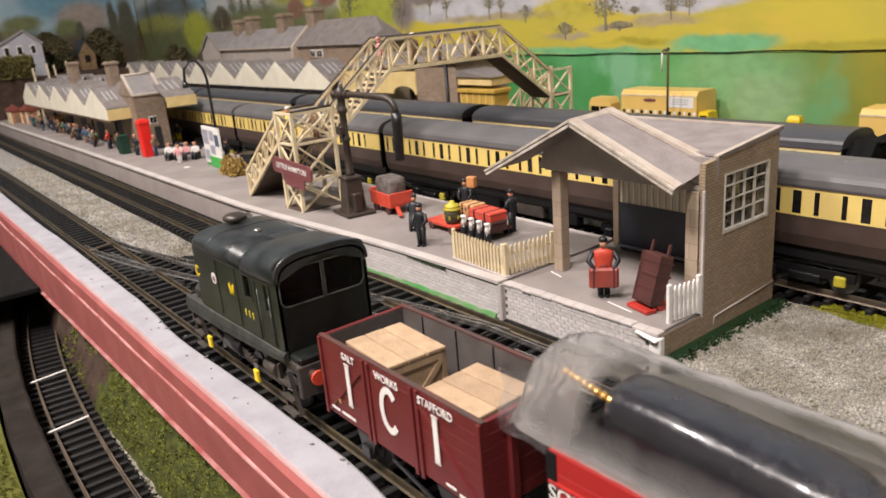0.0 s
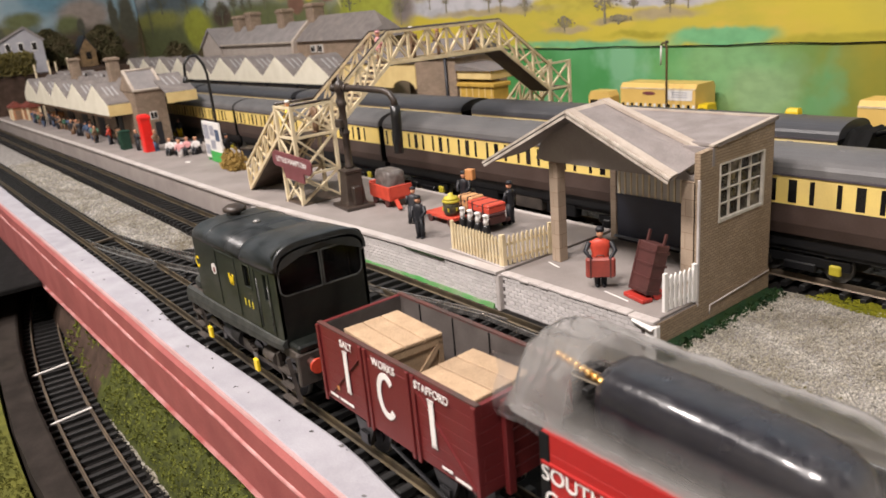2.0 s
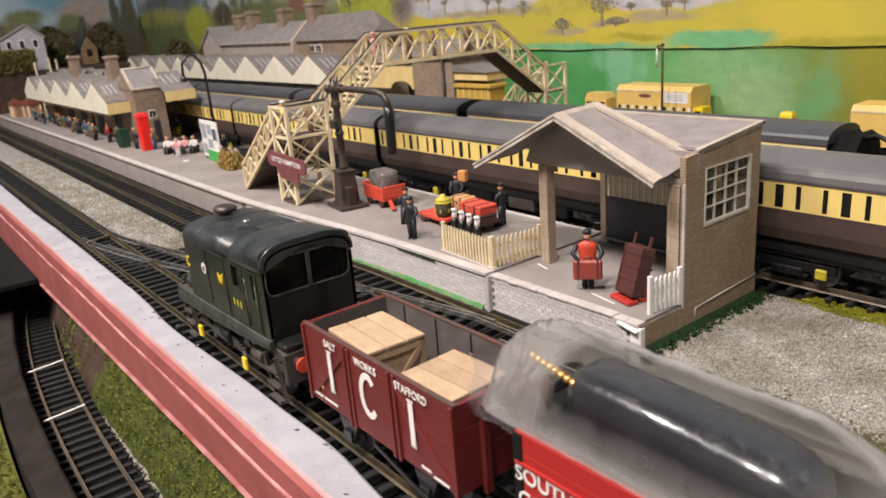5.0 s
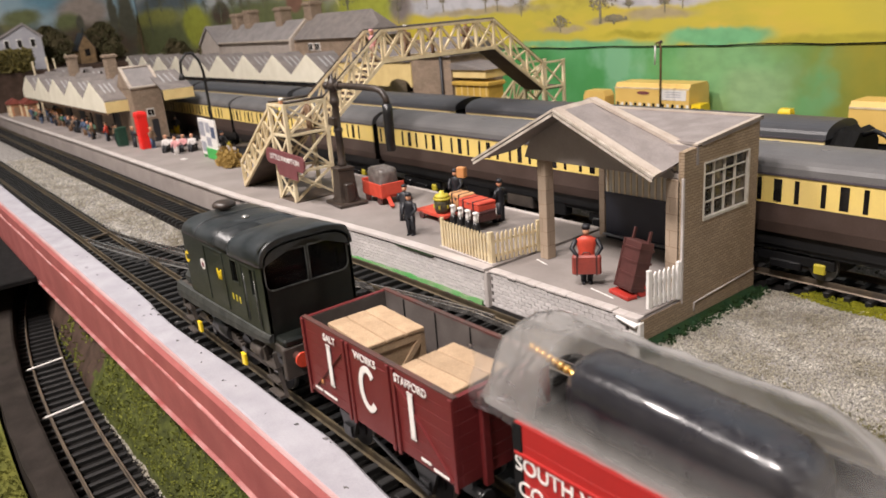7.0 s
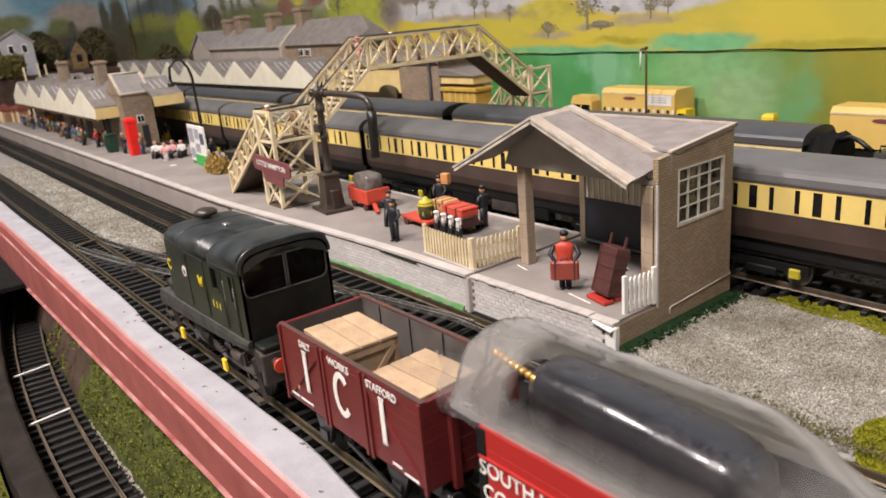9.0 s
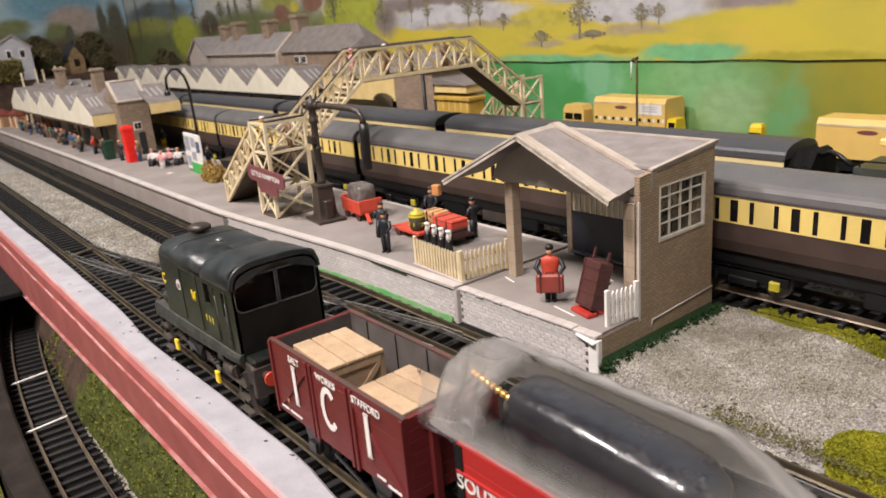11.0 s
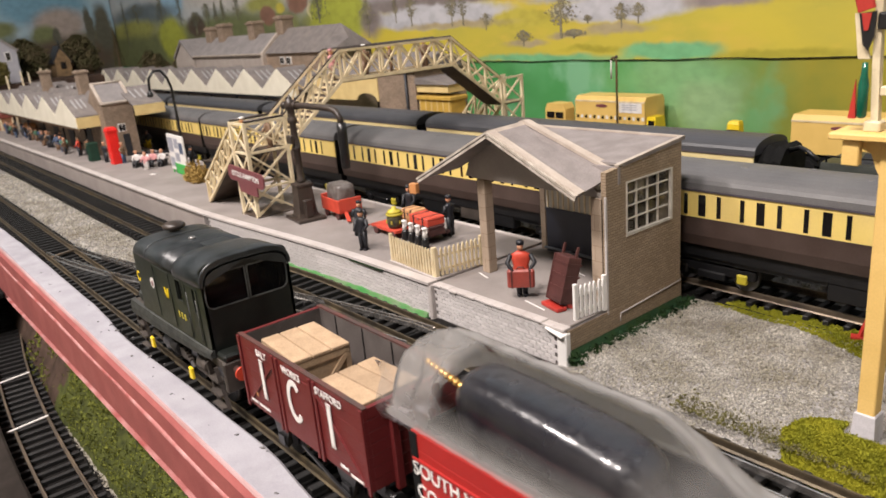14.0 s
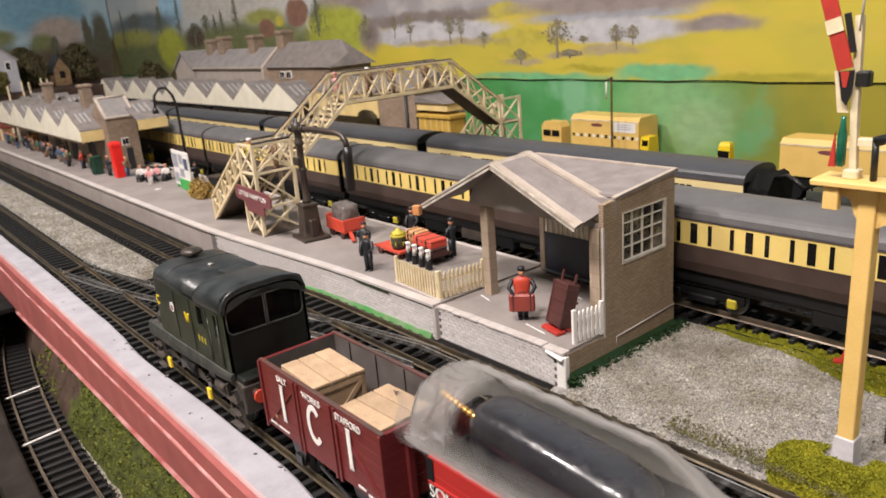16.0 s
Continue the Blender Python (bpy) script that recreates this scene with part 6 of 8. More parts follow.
sack.loft([[(a * (1 + 0.1 * noise.noise((t, h, 1))) * math.copysign(abs(math.cos(t)) ** 0.32, math.cos(t)), b * math.copysign(abs(math.sin(t)) ** 0.32, math.sin(t)), h) for t in [j * math.tau / 16 for j in range(16)]] for a, b, h in ((9, 6, 0), (9.6, 6.6, 2), (9.6, 6.6, 11), (9.2, 6.2, 13.6), (7.5, 5, 14.4))], smooth=True)
single("wrapped_parcel", sack, material("grey_tarpaulin", (0.085, 0.07, 0.062), 0.4, grain=0.35, size=5, second=(0.2, 0.18, 0.17), bump=0.6), "grey shiny bundle on the red trolley", "bundle", -376, 259, TOP + 6.6, -6)

flat = thing("luggage_trolley", "low red trolley carrying a lidded basket", "trolley", -305, 251, TOP, -4)
part("deck", Shape().box(-18, 9, -6.5, 6.5, 3.4, 5.2, 0.3), M["case_red"], flat)
for x in (-13, 6):
    for y in (-6, 6):
        part("wheel", Shape().rod((x, y - 0.7, 2.2), (x, y + 0.7, 2.2), 2.2, n=14), M["trunk"], flat)
part("handle", Shape().bar((-18, 0, 4.4), (-27, -3, 2.0), 2.0, 0.8), M["case_red"], flat)
drum = thing("lidded_basket", "dark round basket with a yellow lid", "basket", -303, 249, TOP + 5.2)
part("body", Shape().lathe([(3.6, 0), (4.5, 2), (4.7, 6), (4.3, 8.4)], 16), material("woven_basket", (0.10, 0.09, 0.04), 0.6, grain=0.5, size=2.0, second=(0.02, 0.02, 0.018)), drum)
part("rim", Shape().lathe([(4.5, 7.4), (5.0, 7.7), (5.0, 8.6), (4.4, 9.0)], 16), M["basket_yellow"], drum, "yellow rim")
part("lid", Shape().lathe([(4.6, 8.9), (3.6, 10.4), (1.5, 11.0), (1.3, 12.4), (0.4, 12.6)], 16), M["basket_yellow"], drum, "yellow lid")
for k in range(6):
    a = k * math.tau / 6
    part("stripe", Shape().box(4.5 * math.cos(a) - 0.4, 4.5 * math.cos(a) + 0.4, 4.5 * math.sin(a) - 0.4, 4.5 * math.sin(a) + 0.4, 3, 5), M["basket_yellow"], drum)
barrow = thing("luggage_barrow", "red barrow loaded with trunks", "trolley", -286, 259, TOP, -5)
part("deck", Shape().box(-20, 13, -6.5, 6.5, 3.6, 5.2, 0.3), M["trunk"], barrow)
for x in (-8, 8):
    for y in (-6, 6):
        part("wheel", Shape().rod((x, y - 0.7, 2.4), (x, y + 0.7, 2.4), 2.4, n=14), M["black"], barrow)


def trunk_case(x, y, z, rz, a, b, h, mat, label):
    c = thing("trunk", label, "trunk", x, y, z, rz, group="trunks and cases")
    part("body", Shape().box(-a, a, -b, b, 0, h * 0.68, 0.4), M[mat], c)
    part("lid", Shape().box(-a - 0.15, a + 0.15, -b - 0.15, b + 0.15, h * 0.7, h, 0.6), M[mat], c)
    for u in (-a * 0.5, a * 0.5):
        part("strap", Shape().box(u - 0.45, u + 0.45, -b - 0.3, b + 0.3, 0.05, h + 0.15), M["coat_dark"], c)
    part("lock", Shape().box(-0.5, 0.5, -b - 0.4, -b, h * 0.6, h * 0.8), M["steel"], c)
    return c


trunk_case(-279, 254, TOP + 5.2, -5, 8.6, 5.6, 5.4, "trunk", "dark maroon trunk on the barrow")
trunk_case(-280, 254.5, TOP + 10.6, -5, 9.2, 5.8, 4.6, "case_red", "orange-red case lying on a trunk")
trunk_case(-301, 261.5, TOP + 5.2, 0, 6.0, 4.6, 9, "tan_box", "tan wooden box on the barrow")
for k in range(4):
    churn = thing("milk_churn", "white-topped milk churn beside the fence", "churn", -292 + 7.4 * k, 247.4 - 1.0 * k, TOP, group="milk churns")
    part("body", Shape().lathe([(1.9, 0), (2.1, 0.4), (2.0, 4.6), (1.5, 6.4)], 14), M["black"], churn)
    part("neck", Shape().lathe([(1.5, 6.2), (1.2, 8.6), (1.1, 10.4), (1.6, 10.8), (1.6, 11.5), (0.5, 11.9)], 14), M["white"], churn, "white neck and lid")
    part("handle", Shape().bar((2.0, 0, 8.5), (2.0, 0, 11.2), 0.4, 0.4), M["white"], churn)
sack_truck = thing("sack_truck", "red sack truck leaning back with a maroon trunk", "trolley", -161, 231, TOP - 1.0, -14)
part("foot", Shape().box(-6, 6, -6.5, -1.5, 0.2, 1.8, 0.3), M["bright_red"], sack_truck)
for x in (-4.6, 4.6):
    part("shaft", Shape().bar((x, -2, 1), (x, 6.0, 25.5), 0.9, 0.9), M["trunk"], sack_truck)
    part("wheel", Shape().rod((x - 0.8, 1.5, 2.4), (x + 0.8, 1.5, 2.4), 2.4, n=14), M["bright_red"], sack_truck)
tr = thing("trunk", "tall maroon ribbed trunk strapped upright on a sack truck", "trunk", -161, 229.6, TOP + 1.2, -14, rx=-16)
part("body", Shape().box(-5.1, 5.1, -3.3, 3.3, 0.2, 20.0, 0.4), M["trunk"], tr)
for z in (1.0, 6.2, 11.4, 16.6):
    part("band", Shape().box(-5.4, 5.4, -3.6, 3.6, z, z + 0.9), M["trunk"], tr)
for x in (-5.4, 4.5):
    part("edge_strip", Shape().box(x, x + 0.9, -3.6, -2.8, 0.3, 19.9), M["trunk"], tr)

# ---- water crane ----
crane = thing("water_crane", "brown-black cast iron water crane with a swan arm", "water crane", -388, 238, TOP)
part("base_plate", Shape().at(0, 0, 0, 0, 0, -8).box(-12, 12, -9.5, 9.5, 0, 2.2, 0.5), M["iron"], crane)
part("pedestal", Shape().at(0, 0, 0, 0, 0, -8).loft([[(x * a, y * a, z) for x, y in ((-1, -1), (1, -1), (1, 1), (-1, 1))] for a, z in ((7.0, 2.2), (6.0, 4.5), (4.9, 22), (5.6, 22.4), (5.6, 23.6), (3.4, 24.4))]), M["iron"], crane)
part("pedestal_step", Shape().box(3, 8.5, -4, 2, 2.2, 14, 0.6), M["iron"], crane)
part("column", Shape().lathe([(2.9, 24), (2.9, 26), (2.3, 27), (2.2, 45), (2.9, 45.6), (2.9, 47.4), (2.2, 48), (2.1, 62), (3.0, 62.8), (3.0, 65), (2.4, 65.8), (2.4, 71), (3.4, 71.5), (3.4, 75.5), (2.2, 77), (1.0, 78), (0.8, 79.5), (0.2, 80)], 18), M["iron"], crane)
part("arm", Shape().tube([(-5, -0.6, 73.4), (0, 0, 73.6), (12, 2, 73.4), (27, 4, 72.8), (38, 5.6, 72.2), (43, 6.3, 70.6), (46, 6.7, 67.0), (46.6, 6.8, 63)], 1.9, 12), M["iron"], crane)
part("wheel_boss", Shape().ball(-6, -0.8, 73.4, 2.6, 2.6, 2.6), M["iron"], crane)
part("collar", Shape().rod((5, 0.8, 73.5), (7, 1.1, 73.5), 2.7, n=14), M["iron"], crane)
part("hose", Shape().tube([(46.6, 6.8, 64), (46.6, 6.8, 58), (46.2, 6.8, 46), (46.0, 6.8, 37)], [2.9, 3.0, 2.9, 2.7], 12), M["black"], crane, "thick black leather hose")
part("valve_box", Shape().box(-3.2, 3.2, -4.6, -2.0, 50, 55, 0.4), M["iron"], crane)

# ---- footbridge ----
bridge = thing("footbridge", "cream lattice footbridge crossing over the tracks", "footbridge")
BXL, BXR = -440.0, -419.0


def lattice(name, p0, p1, h, n, mat, t=1.5):
    """A lattice girder on the bridge, its lower chord from p0 to p1."""
    p0, p1 = Vector(p0), Vector(p1)
    up = Vector((0, 0, h))
    girder = part(name, Shape().bar(p0, p1, t * 1.25, t * 1.5), mat, bridge)
    part("top_chord", Shape().bar(p0 + up, p1 + up, t * 1.5, t * 1.1), mat, girder)
    for k in range(n + 1):
        q = p0.lerp(p1, k / n)
        part("upright", Shape().bar(q, q + up, t, t), mat, girder)
        if k < n:
            r = p0.lerp(p1, (k + 1) / n)
            part("diagonal", Shape().bar(q, r + up, t * 0.8, t * 0.75), mat, girder)
            part("diagonal", Shape().bar(q + up, r, t * 0.7, t * 0.65), mat, girder)


def tower_face(p, q, levels, mat, crossed=lambda z: True, t=1.5):
    """Cross bracing between two legs that stand at p and q, level by level."""
    for z0, z1 in levels:
        if crossed(z0):
            part("tower_brace", Shape().bar((*p, z0), (*q, z1), t, t * 0.93), mat, bridge)
            part("tower_brace", Shape().bar((*q, z0), (*p, z1), t * 0.87, t * 0.8), mat, bridge)
        part("tower_beam", Shape().bar((*p, z1), (*q, z1), t * 1.2, t * 1.07), mat, bridge)


T0, T1 = 219.0, 248.0
LAND = 62.0
LEVELS = ((TOP + 1, 38), (38, LAND), (LAND, LAND + 19))
for x in (BXL, BXR):
    for y in (T0, T1):
        lean = -4 if y == T0 else 4
        part("tower_leg", Shape().bar((x, y, TOP), (x, y, LAND + 20), 2.2, 2.2), M["cream_pale"], bridge)
    tower_face((x, T0), (x, T1), LEVELS, M["cream_pale"])
tower_face((BXL, T0), (BXR, T0), LEVELS, M["cream_pale"], t=1.4)
tower_face((BXL, T1), (BXR, T1), LEVELS, M["cream_pale"], lambda z: z > 50, t=1.4)
part("landing", Shape().box(BXL, BXR, T0, T1, LAND - 1.6, LAND), M["brown_floor"], bridge)
part("foot_plate", Shape().box(BXL - 3, BXR + 2, T0 - 1, T1 + 1, TOP, TOP + 0.8), M["brown_floor"], bridge)
# lower stair, along the platform
SX = -499.0
for y in (T0, T1):
    lattice("stair_side", (SX, y, TOP + 1), (BXL, y, LAND), 17, 5, M["cream"])
part("stair_soffit", Shape().loft([[(SX, T0, TOP), (SX, T1, TOP), (SX, T1, TOP + 1.4), (SX, T0, TOP + 1.4)], [(BXL, T0, LAND - 1.4), (BXL, T1, LAND - 1.4), (BXL, T1, LAND), (BXL, T0, LAND)]]), M["brown_floor"], bridge, "dark sloping underside")
for k in range(14):
    u = (k + 0.5) / 14
    part("tread", Shape().box(SX + 59 * u - 2, SX + 59 * u + 2, T0 + 1, T1 - 1, TOP + 1.5 + 42 * u, TOP + 2.6 + 42 * u), M["cream"], bridge)
# upper stair, deck and far stair across the tracks
PTS = [(T1, LAND), (297, 100), (399, 100), (450, 63)]
for x in (BXL, BXR):
    lattice("stair_side", (x, *PTS[0]), (x, *PTS[1]), 20, 4, M["cream_pale"])
    lattice("deck_side", (x, *PTS[1]), (x, *PTS[2]), 20, 6, M["cream"], 1.6)
    lattice("stair_side", (x, *PTS[2]), (x, *PTS[3]), 20, 3, M["cream"])
    part("handrail", Shape().tube([(x, T0, LAND + 20.8), (x, T1, LAND + 21), (x, 297, 121), (x, 399, 121), (x, 450, 84)], 0.9, 6), M["iron"], bridge)
for (y0, z0), (y1, z1) in zip(PTS, PTS[1:]):
    part("deck", Shape().loft([[(BXL, y0, z0 - 1.8), (BXR, y0, z0 - 1.8), (BXR, y0, z0), (BXL, y0, z0)], [(BXL, y1, z1 - 1.8), (BXR, y1, z1 - 1.8), (BXR, y1, z1), (BXL, y1, z1)]]), M["brown_floor"], bridge, "dark brown deck")
for k in range(12):
    u = (k + 0.5) / 12
    part("tread", Shape().box(BXL + 1, BXR - 1, T1 + 49 * u - 1.8, T1 + 49 * u + 1.8, LAND + 38 * u, LAND + 1.2 + 38 * u), M["cream"], bridge)
# far tower and its stair down
F0, F1 = 450.0, 474.0
for x in (BXL, BXR):
    for y in (F0, F1):
        part("tower_leg", Shape().bar((x, y, 0), (x, y, 84), 2.2, 2.2), M["cream_pale"], bridge)
    tower_face((x, F0), (x, F1), ((2, 22), (22, 42), (42, 63), (63, 83)), M["cream_pale"], t=1.4)
part("landing", Shape().box(BXL, BXR, F0, F1, 61.2, 63), M["brown_floor"], bridge)
for y in (F0, F1):
    lattice("stair_side", (-505, y, 1), (BXL, y, 62), 18, 5, M["cream"])
for x, y, z, coat, hat, high in ((-436, T0 + 7, LAND, "bright_yellow", "white", 23), (-428, T1 - 8, LAND, "coat_brown", "coat_brown", 21), (-430, 297, 100, "coat_pink", "coat_pink", 22), (-431, 326, 100, "coat_brown", "white", 22.5), (-428, 347, 100, "coat_brown", "skin", 21), (-430, 381, 100, "coat_brown", "coat_dark", 22)):
    figure(x, y, z, y * 3 % 360, coat, "coat_brown", "tiny painted figure crossing the footbridge", hat, high, group="figures on the bridge")
sign = thing("station_name_board", "maroon enamel name board with white lettering", "sign", -420, 215.2, 47.5, 2, ry=4)
part("board", Shape().prism([(-24, -2.8), (-21, -5.0), (21, -5.0), (24, -2.8), (24, 2.8), (21, 5.0), (-21, 5.0), (-24, 2.8)], "y", -0.5, 0.7), M["sign_maroon"], sign)
lettering("LITTLE HAMPTON", 4.8, M["white"], sign, spot(0, -0.62, 0.1, 90), wide=0.95)
part("lower_board", Shape().prism([(-9, -11.5), (14, -11.5), (14, -5), (-12, -5)], "y", -0.3, 0.6), M["sign_maroon"], sign)
for x in (-9, 9):
    part("bracket", Shape().bar((x, 0.6, 0), (x, 4, 0), 0.8, 0.8), M["iron"], sign)

# ---- far half of the platform ----
hoarding = thing("poster_board", "white poster hoarding with a green panel", "notice board", -642, 251, TOP, -3)
part("board", Shape().box(-22, 22, -0.8, 0.8, 3, 36, 0.2), M["white"], hoarding)
for x0, x1, z0, z1, m in ((-20, -6, 20, 33, "poster_grey"), (-3, 8, 24, 33, "poster_grey"), (-20, -8, 6, 15, "poster_grey"), (-4, 8, 12, 20, "poster_grey"), (10, 20, 20, 30, "coat_blue")):
    part("poster", Shape().box(x0, x1, -1.0, -0.8, z0, z1), M[m], hoarding)
part("green_panel", Shape().box(-8, 22, -1.3, -0.8, 0.5, 10), M["poster_green"], hoarding, "bright green panel")
for x in (-19, 19):
    part("leg", Shape().box(x - 1, x + 1, -0.6, 0.6, 0, 4), M["poster_green"], hoarding)
tufts("straw_heap", 700, lambda r: (-591 + 13 * r.uniform(-1, 1), 246 + r.uniform(-6, 6), TOP + abs(r.normal(0, 5)), r.uniform(1.0, 2.2)), 2, M["straw"], "heap of straw and dry bush on the platform", 21)
swan = thing("platform_lamp", "black swan-neck lamp post", "street lamp", -667, 266, TOP, group="lamp posts")
part("post", Shape().tube([(2, 0, 0), (0, 0, 40), (-1, 0, 76), (-1.5, -2, 85), (-2, -7, 92.5), (-2.5, -13, 92.5), (-3, -18.5, 86), (-3, -19.5, 75)], [1.6, 1.4, 1.3, 1.3, 1.3, 1.3, 1.2, 1.2], 8), M["black"], swan)
part("shade", Shape().lathe([(1.4, 76), (3.0, 72), (2.8, 70)], 12, -3, -19.5), M["black"], swan)
booth = thing("telephone_box", "bright red telephone box", "telephone box", -777.5, 234, TOP, 3)
part("body", Shape().box(-5.0, 5.0, -5.0, 5.0, 0, 33, 0.6), M["phone_red"], booth)
part("roof", Shape().loft([[(x * a, y * a, z) for x, y in ((-5.4, -5.4), (5.4, -5.4), (5.4, 5.4), (-5.4, 5.4))] for a, z in ((1.0, 33), (1.0, 35), (0.85, 37.2), (0.5, 38.2))]), M["phone_red"], booth)
for k in range(4):
    part("pane", Shape().box(-3.6, 3.6, -5.2, -4.9, 6 + 6 * k, 11 + 6 * k), M["phone_red"], booth)
    part("pane", Shape().box(4.9, 5.2, -3.6, 3.6, 6 + 6 * k, 11 + 6 * k), M["phone_red"], booth)


def bench_group(x, y, rz):
    b = thing("bench", "dark platform bench with slatted seat", "bench", x, y, TOP, rz, group="platform benches")
    for k in range(3):
        part("seat_slat", Shape().box(-18, 18, -4 + 2.2 * k, -2.2 + 2.2 * k, 6.2, 7.0), M["coat_dark"], b)
    for k in range(2):
        part("back_slat", Shape().box(-18, 18, 3.6, 4.2, 9 + 3 * k, 11 + 3 * k), M["coat_dark"], b)
    for u in (-15, 15):
        part("leg", Shape().box(u - 0.6, u + 0.6, -3.6, 4.2, 0, 6.2), M["coat_dark"], b)
    return b


random.seed(11)
bench_group(-718, 250, 38)
for k, (coat, hat) in enumerate((("coat_white", "skin"), ("coat_white", "coat_dark"), ("coat_pink", "skin"), ("coat_white", "skin"))):
    u = -14 + 9.5 * k
    figure(-718 + u * 0.79, 248.6 + u * 0.62, TOP - 0.4, 38 + 8 * math.sin(k * 2), coat, "coat_dark", "seated painted figure on the bench", hat, 20, True, group="seated figures")
figure(-703, 240, TOP, 30, "coat_pink", "coat_white", "painted figure in pink beside the bench", "skin", 17)
figure(-852, 293, TOP, 70, "coat_dark", "bright_yellow", "painted figure in dark coat and yellow", "coat_dark", 21)
figure(-655, 268, TOP, 120, "coat_dark", "coat_dark", "painted figure in dark clothes by the lamp", "coat_dark", 22)
figure(-772, 240, TOP, 120, "coat_brown", "coat_blue", "painted figure in brown beside the telephone box", "skin", 22)
figure(-800, 230, TOP, 200, "coat_dark", "coat_dark", "painted figure in dark clothes beside the green bin", "skin", 22)
bin_box = thing("platform_bin", "dark green wooden bin on the platform", "bin", -826, 225, TOP, 6)
part("body", Shape().box(-4.6, 4.6, -4.6, 4.6, 0, 18, 0.5), M["bin_green"], bin_box)
part("lid", Shape().box(-5.2, 5.2, -5.2, 5.2, 18, 20, 0.5), M["bin_green"], bin_box)
for x in (-3.8, 0, 3.8):
    part("batten", Shape().box(x - 0.5, x + 0.5, -5.2, -4.6, 0.5, 17.5), M["bin_green"], bin_box)
dark_box = thing("packing_case", "dark wooden packing case on the platform", "crate", -612, 272, TOP, 12)
part("body", Shape().box(-8, 8, -6, 6, 0, 11, 0.4), M["coat_dark"], dark_box)
part("lid", Shape().box(-8.6, 8.6, -6.6, 6.6, 11, 12.4, 0.3), M["iron"], dark_box)


def platform_hut(x, y, rz):
    h = thing("platform_hut", "small cream and orange hut with a red-brown roof", "hut", x, y, TOP, rz, group="platform huts")
    part("wall", Shape().box(-15, 15, -9, 9, 0, 20), M["hut_orange"], h)
    for u in (-15, 15):
        for v in (-9, 9):
            part("corner_post", Shape().box(u - 1.4, u + 1.4, v - 1.4, v + 1.4, 0, 20.5), M["cream_pale"], h)
    part("roof", Shape().prism([(-12, 19.8), (12, 19.8), (12, 21.5), (0, 29), (-12, 21.5)], "x", -18, 18), M["hut_red"], h, "red-brown pitched roof")
    part("door", Shape().box(15, 15.5, -4, 4, 0, 15), M["coat_brown"], h)


platform_hut(-1372, 234, 4)
platform_hut(-1412, 219, -3)
for k in range(26):
    x = -846 - 18 * k + random.uniform(-7, 7)
    figure(x, random.uniform(219, 232), TOP, random.uniform(0, 360), random.choice(["coat_dark", "coat_blue", "coat_dark", "coat_dark", "coat_green", "coat_brown", "coat_dark", "coat_dark", "coat_blue", "coat_brown", "case_red"]), random.choice(["coat_dark", "coat_brown", "coat_blue"]), "small painted figure waiting on the platform", random.choice(["coat_dark", "skin", "coat_brown"]), random.uniform(18, 22), group="waiting figures")
single("paper_scrap", Shape().box(-3, 3, -1.5, 1.5, 0, 0.6, 0.2), M["white"], "scrap of white paper on the platform", "litter", -668, 234, TOP, 30)
hand_cart = thing("parcel_cart", "brown cart piled with parcels", "trolley", -1190, 236, TOP)
part("deck", Shape().box(-20, 20, -7, 7, 4, 6), M["coat_brown"], hand_cart)
part("load", Shape().box(-16, 14, -6, 6, 6, 20, 1.0), M["tan_case"], hand_cart)
for x in (-13, 13):
    part("wheel", Shape().rod((x, -7.5, 3), (x, -6, 3), 3, n=12), M["black"], hand_cart)
# ---- coaches ----
def bogie(parent, x, bright=False):
    b = part("bogie", Shape().box(x - 21, x + 21, -12.4, -10.6, 6, 10.5, 0.4).box(x - 21, x + 21, 10.6, 12.4, 6, 10.5, 0.4).box(x - 5, x + 5, -12, 12, 7, 11).box(x - 7, x + 7, -13.4, -11, 3.6, 7.2, 0.5).box(x - 7, x + 7, 11, 13.4, 3.6, 7.2, 0.5), M["black"], parent)
    for u in (-15, 15):
        for y in (-8.4, 8.4):
            part("wheel", Shape().rod((x + u, y - 1.2, 6.2), (x + u, y + 1.2, 6.2), 6.2, n=20), M["steel"], b)
        part("axle_box", Shape().box(x + u - 2.4, x + u + 2.4, -13.6, -11.2, 4, 8.4, 0.5), M["basket_yellow"] if bright and u > 0 else M["black"], b)


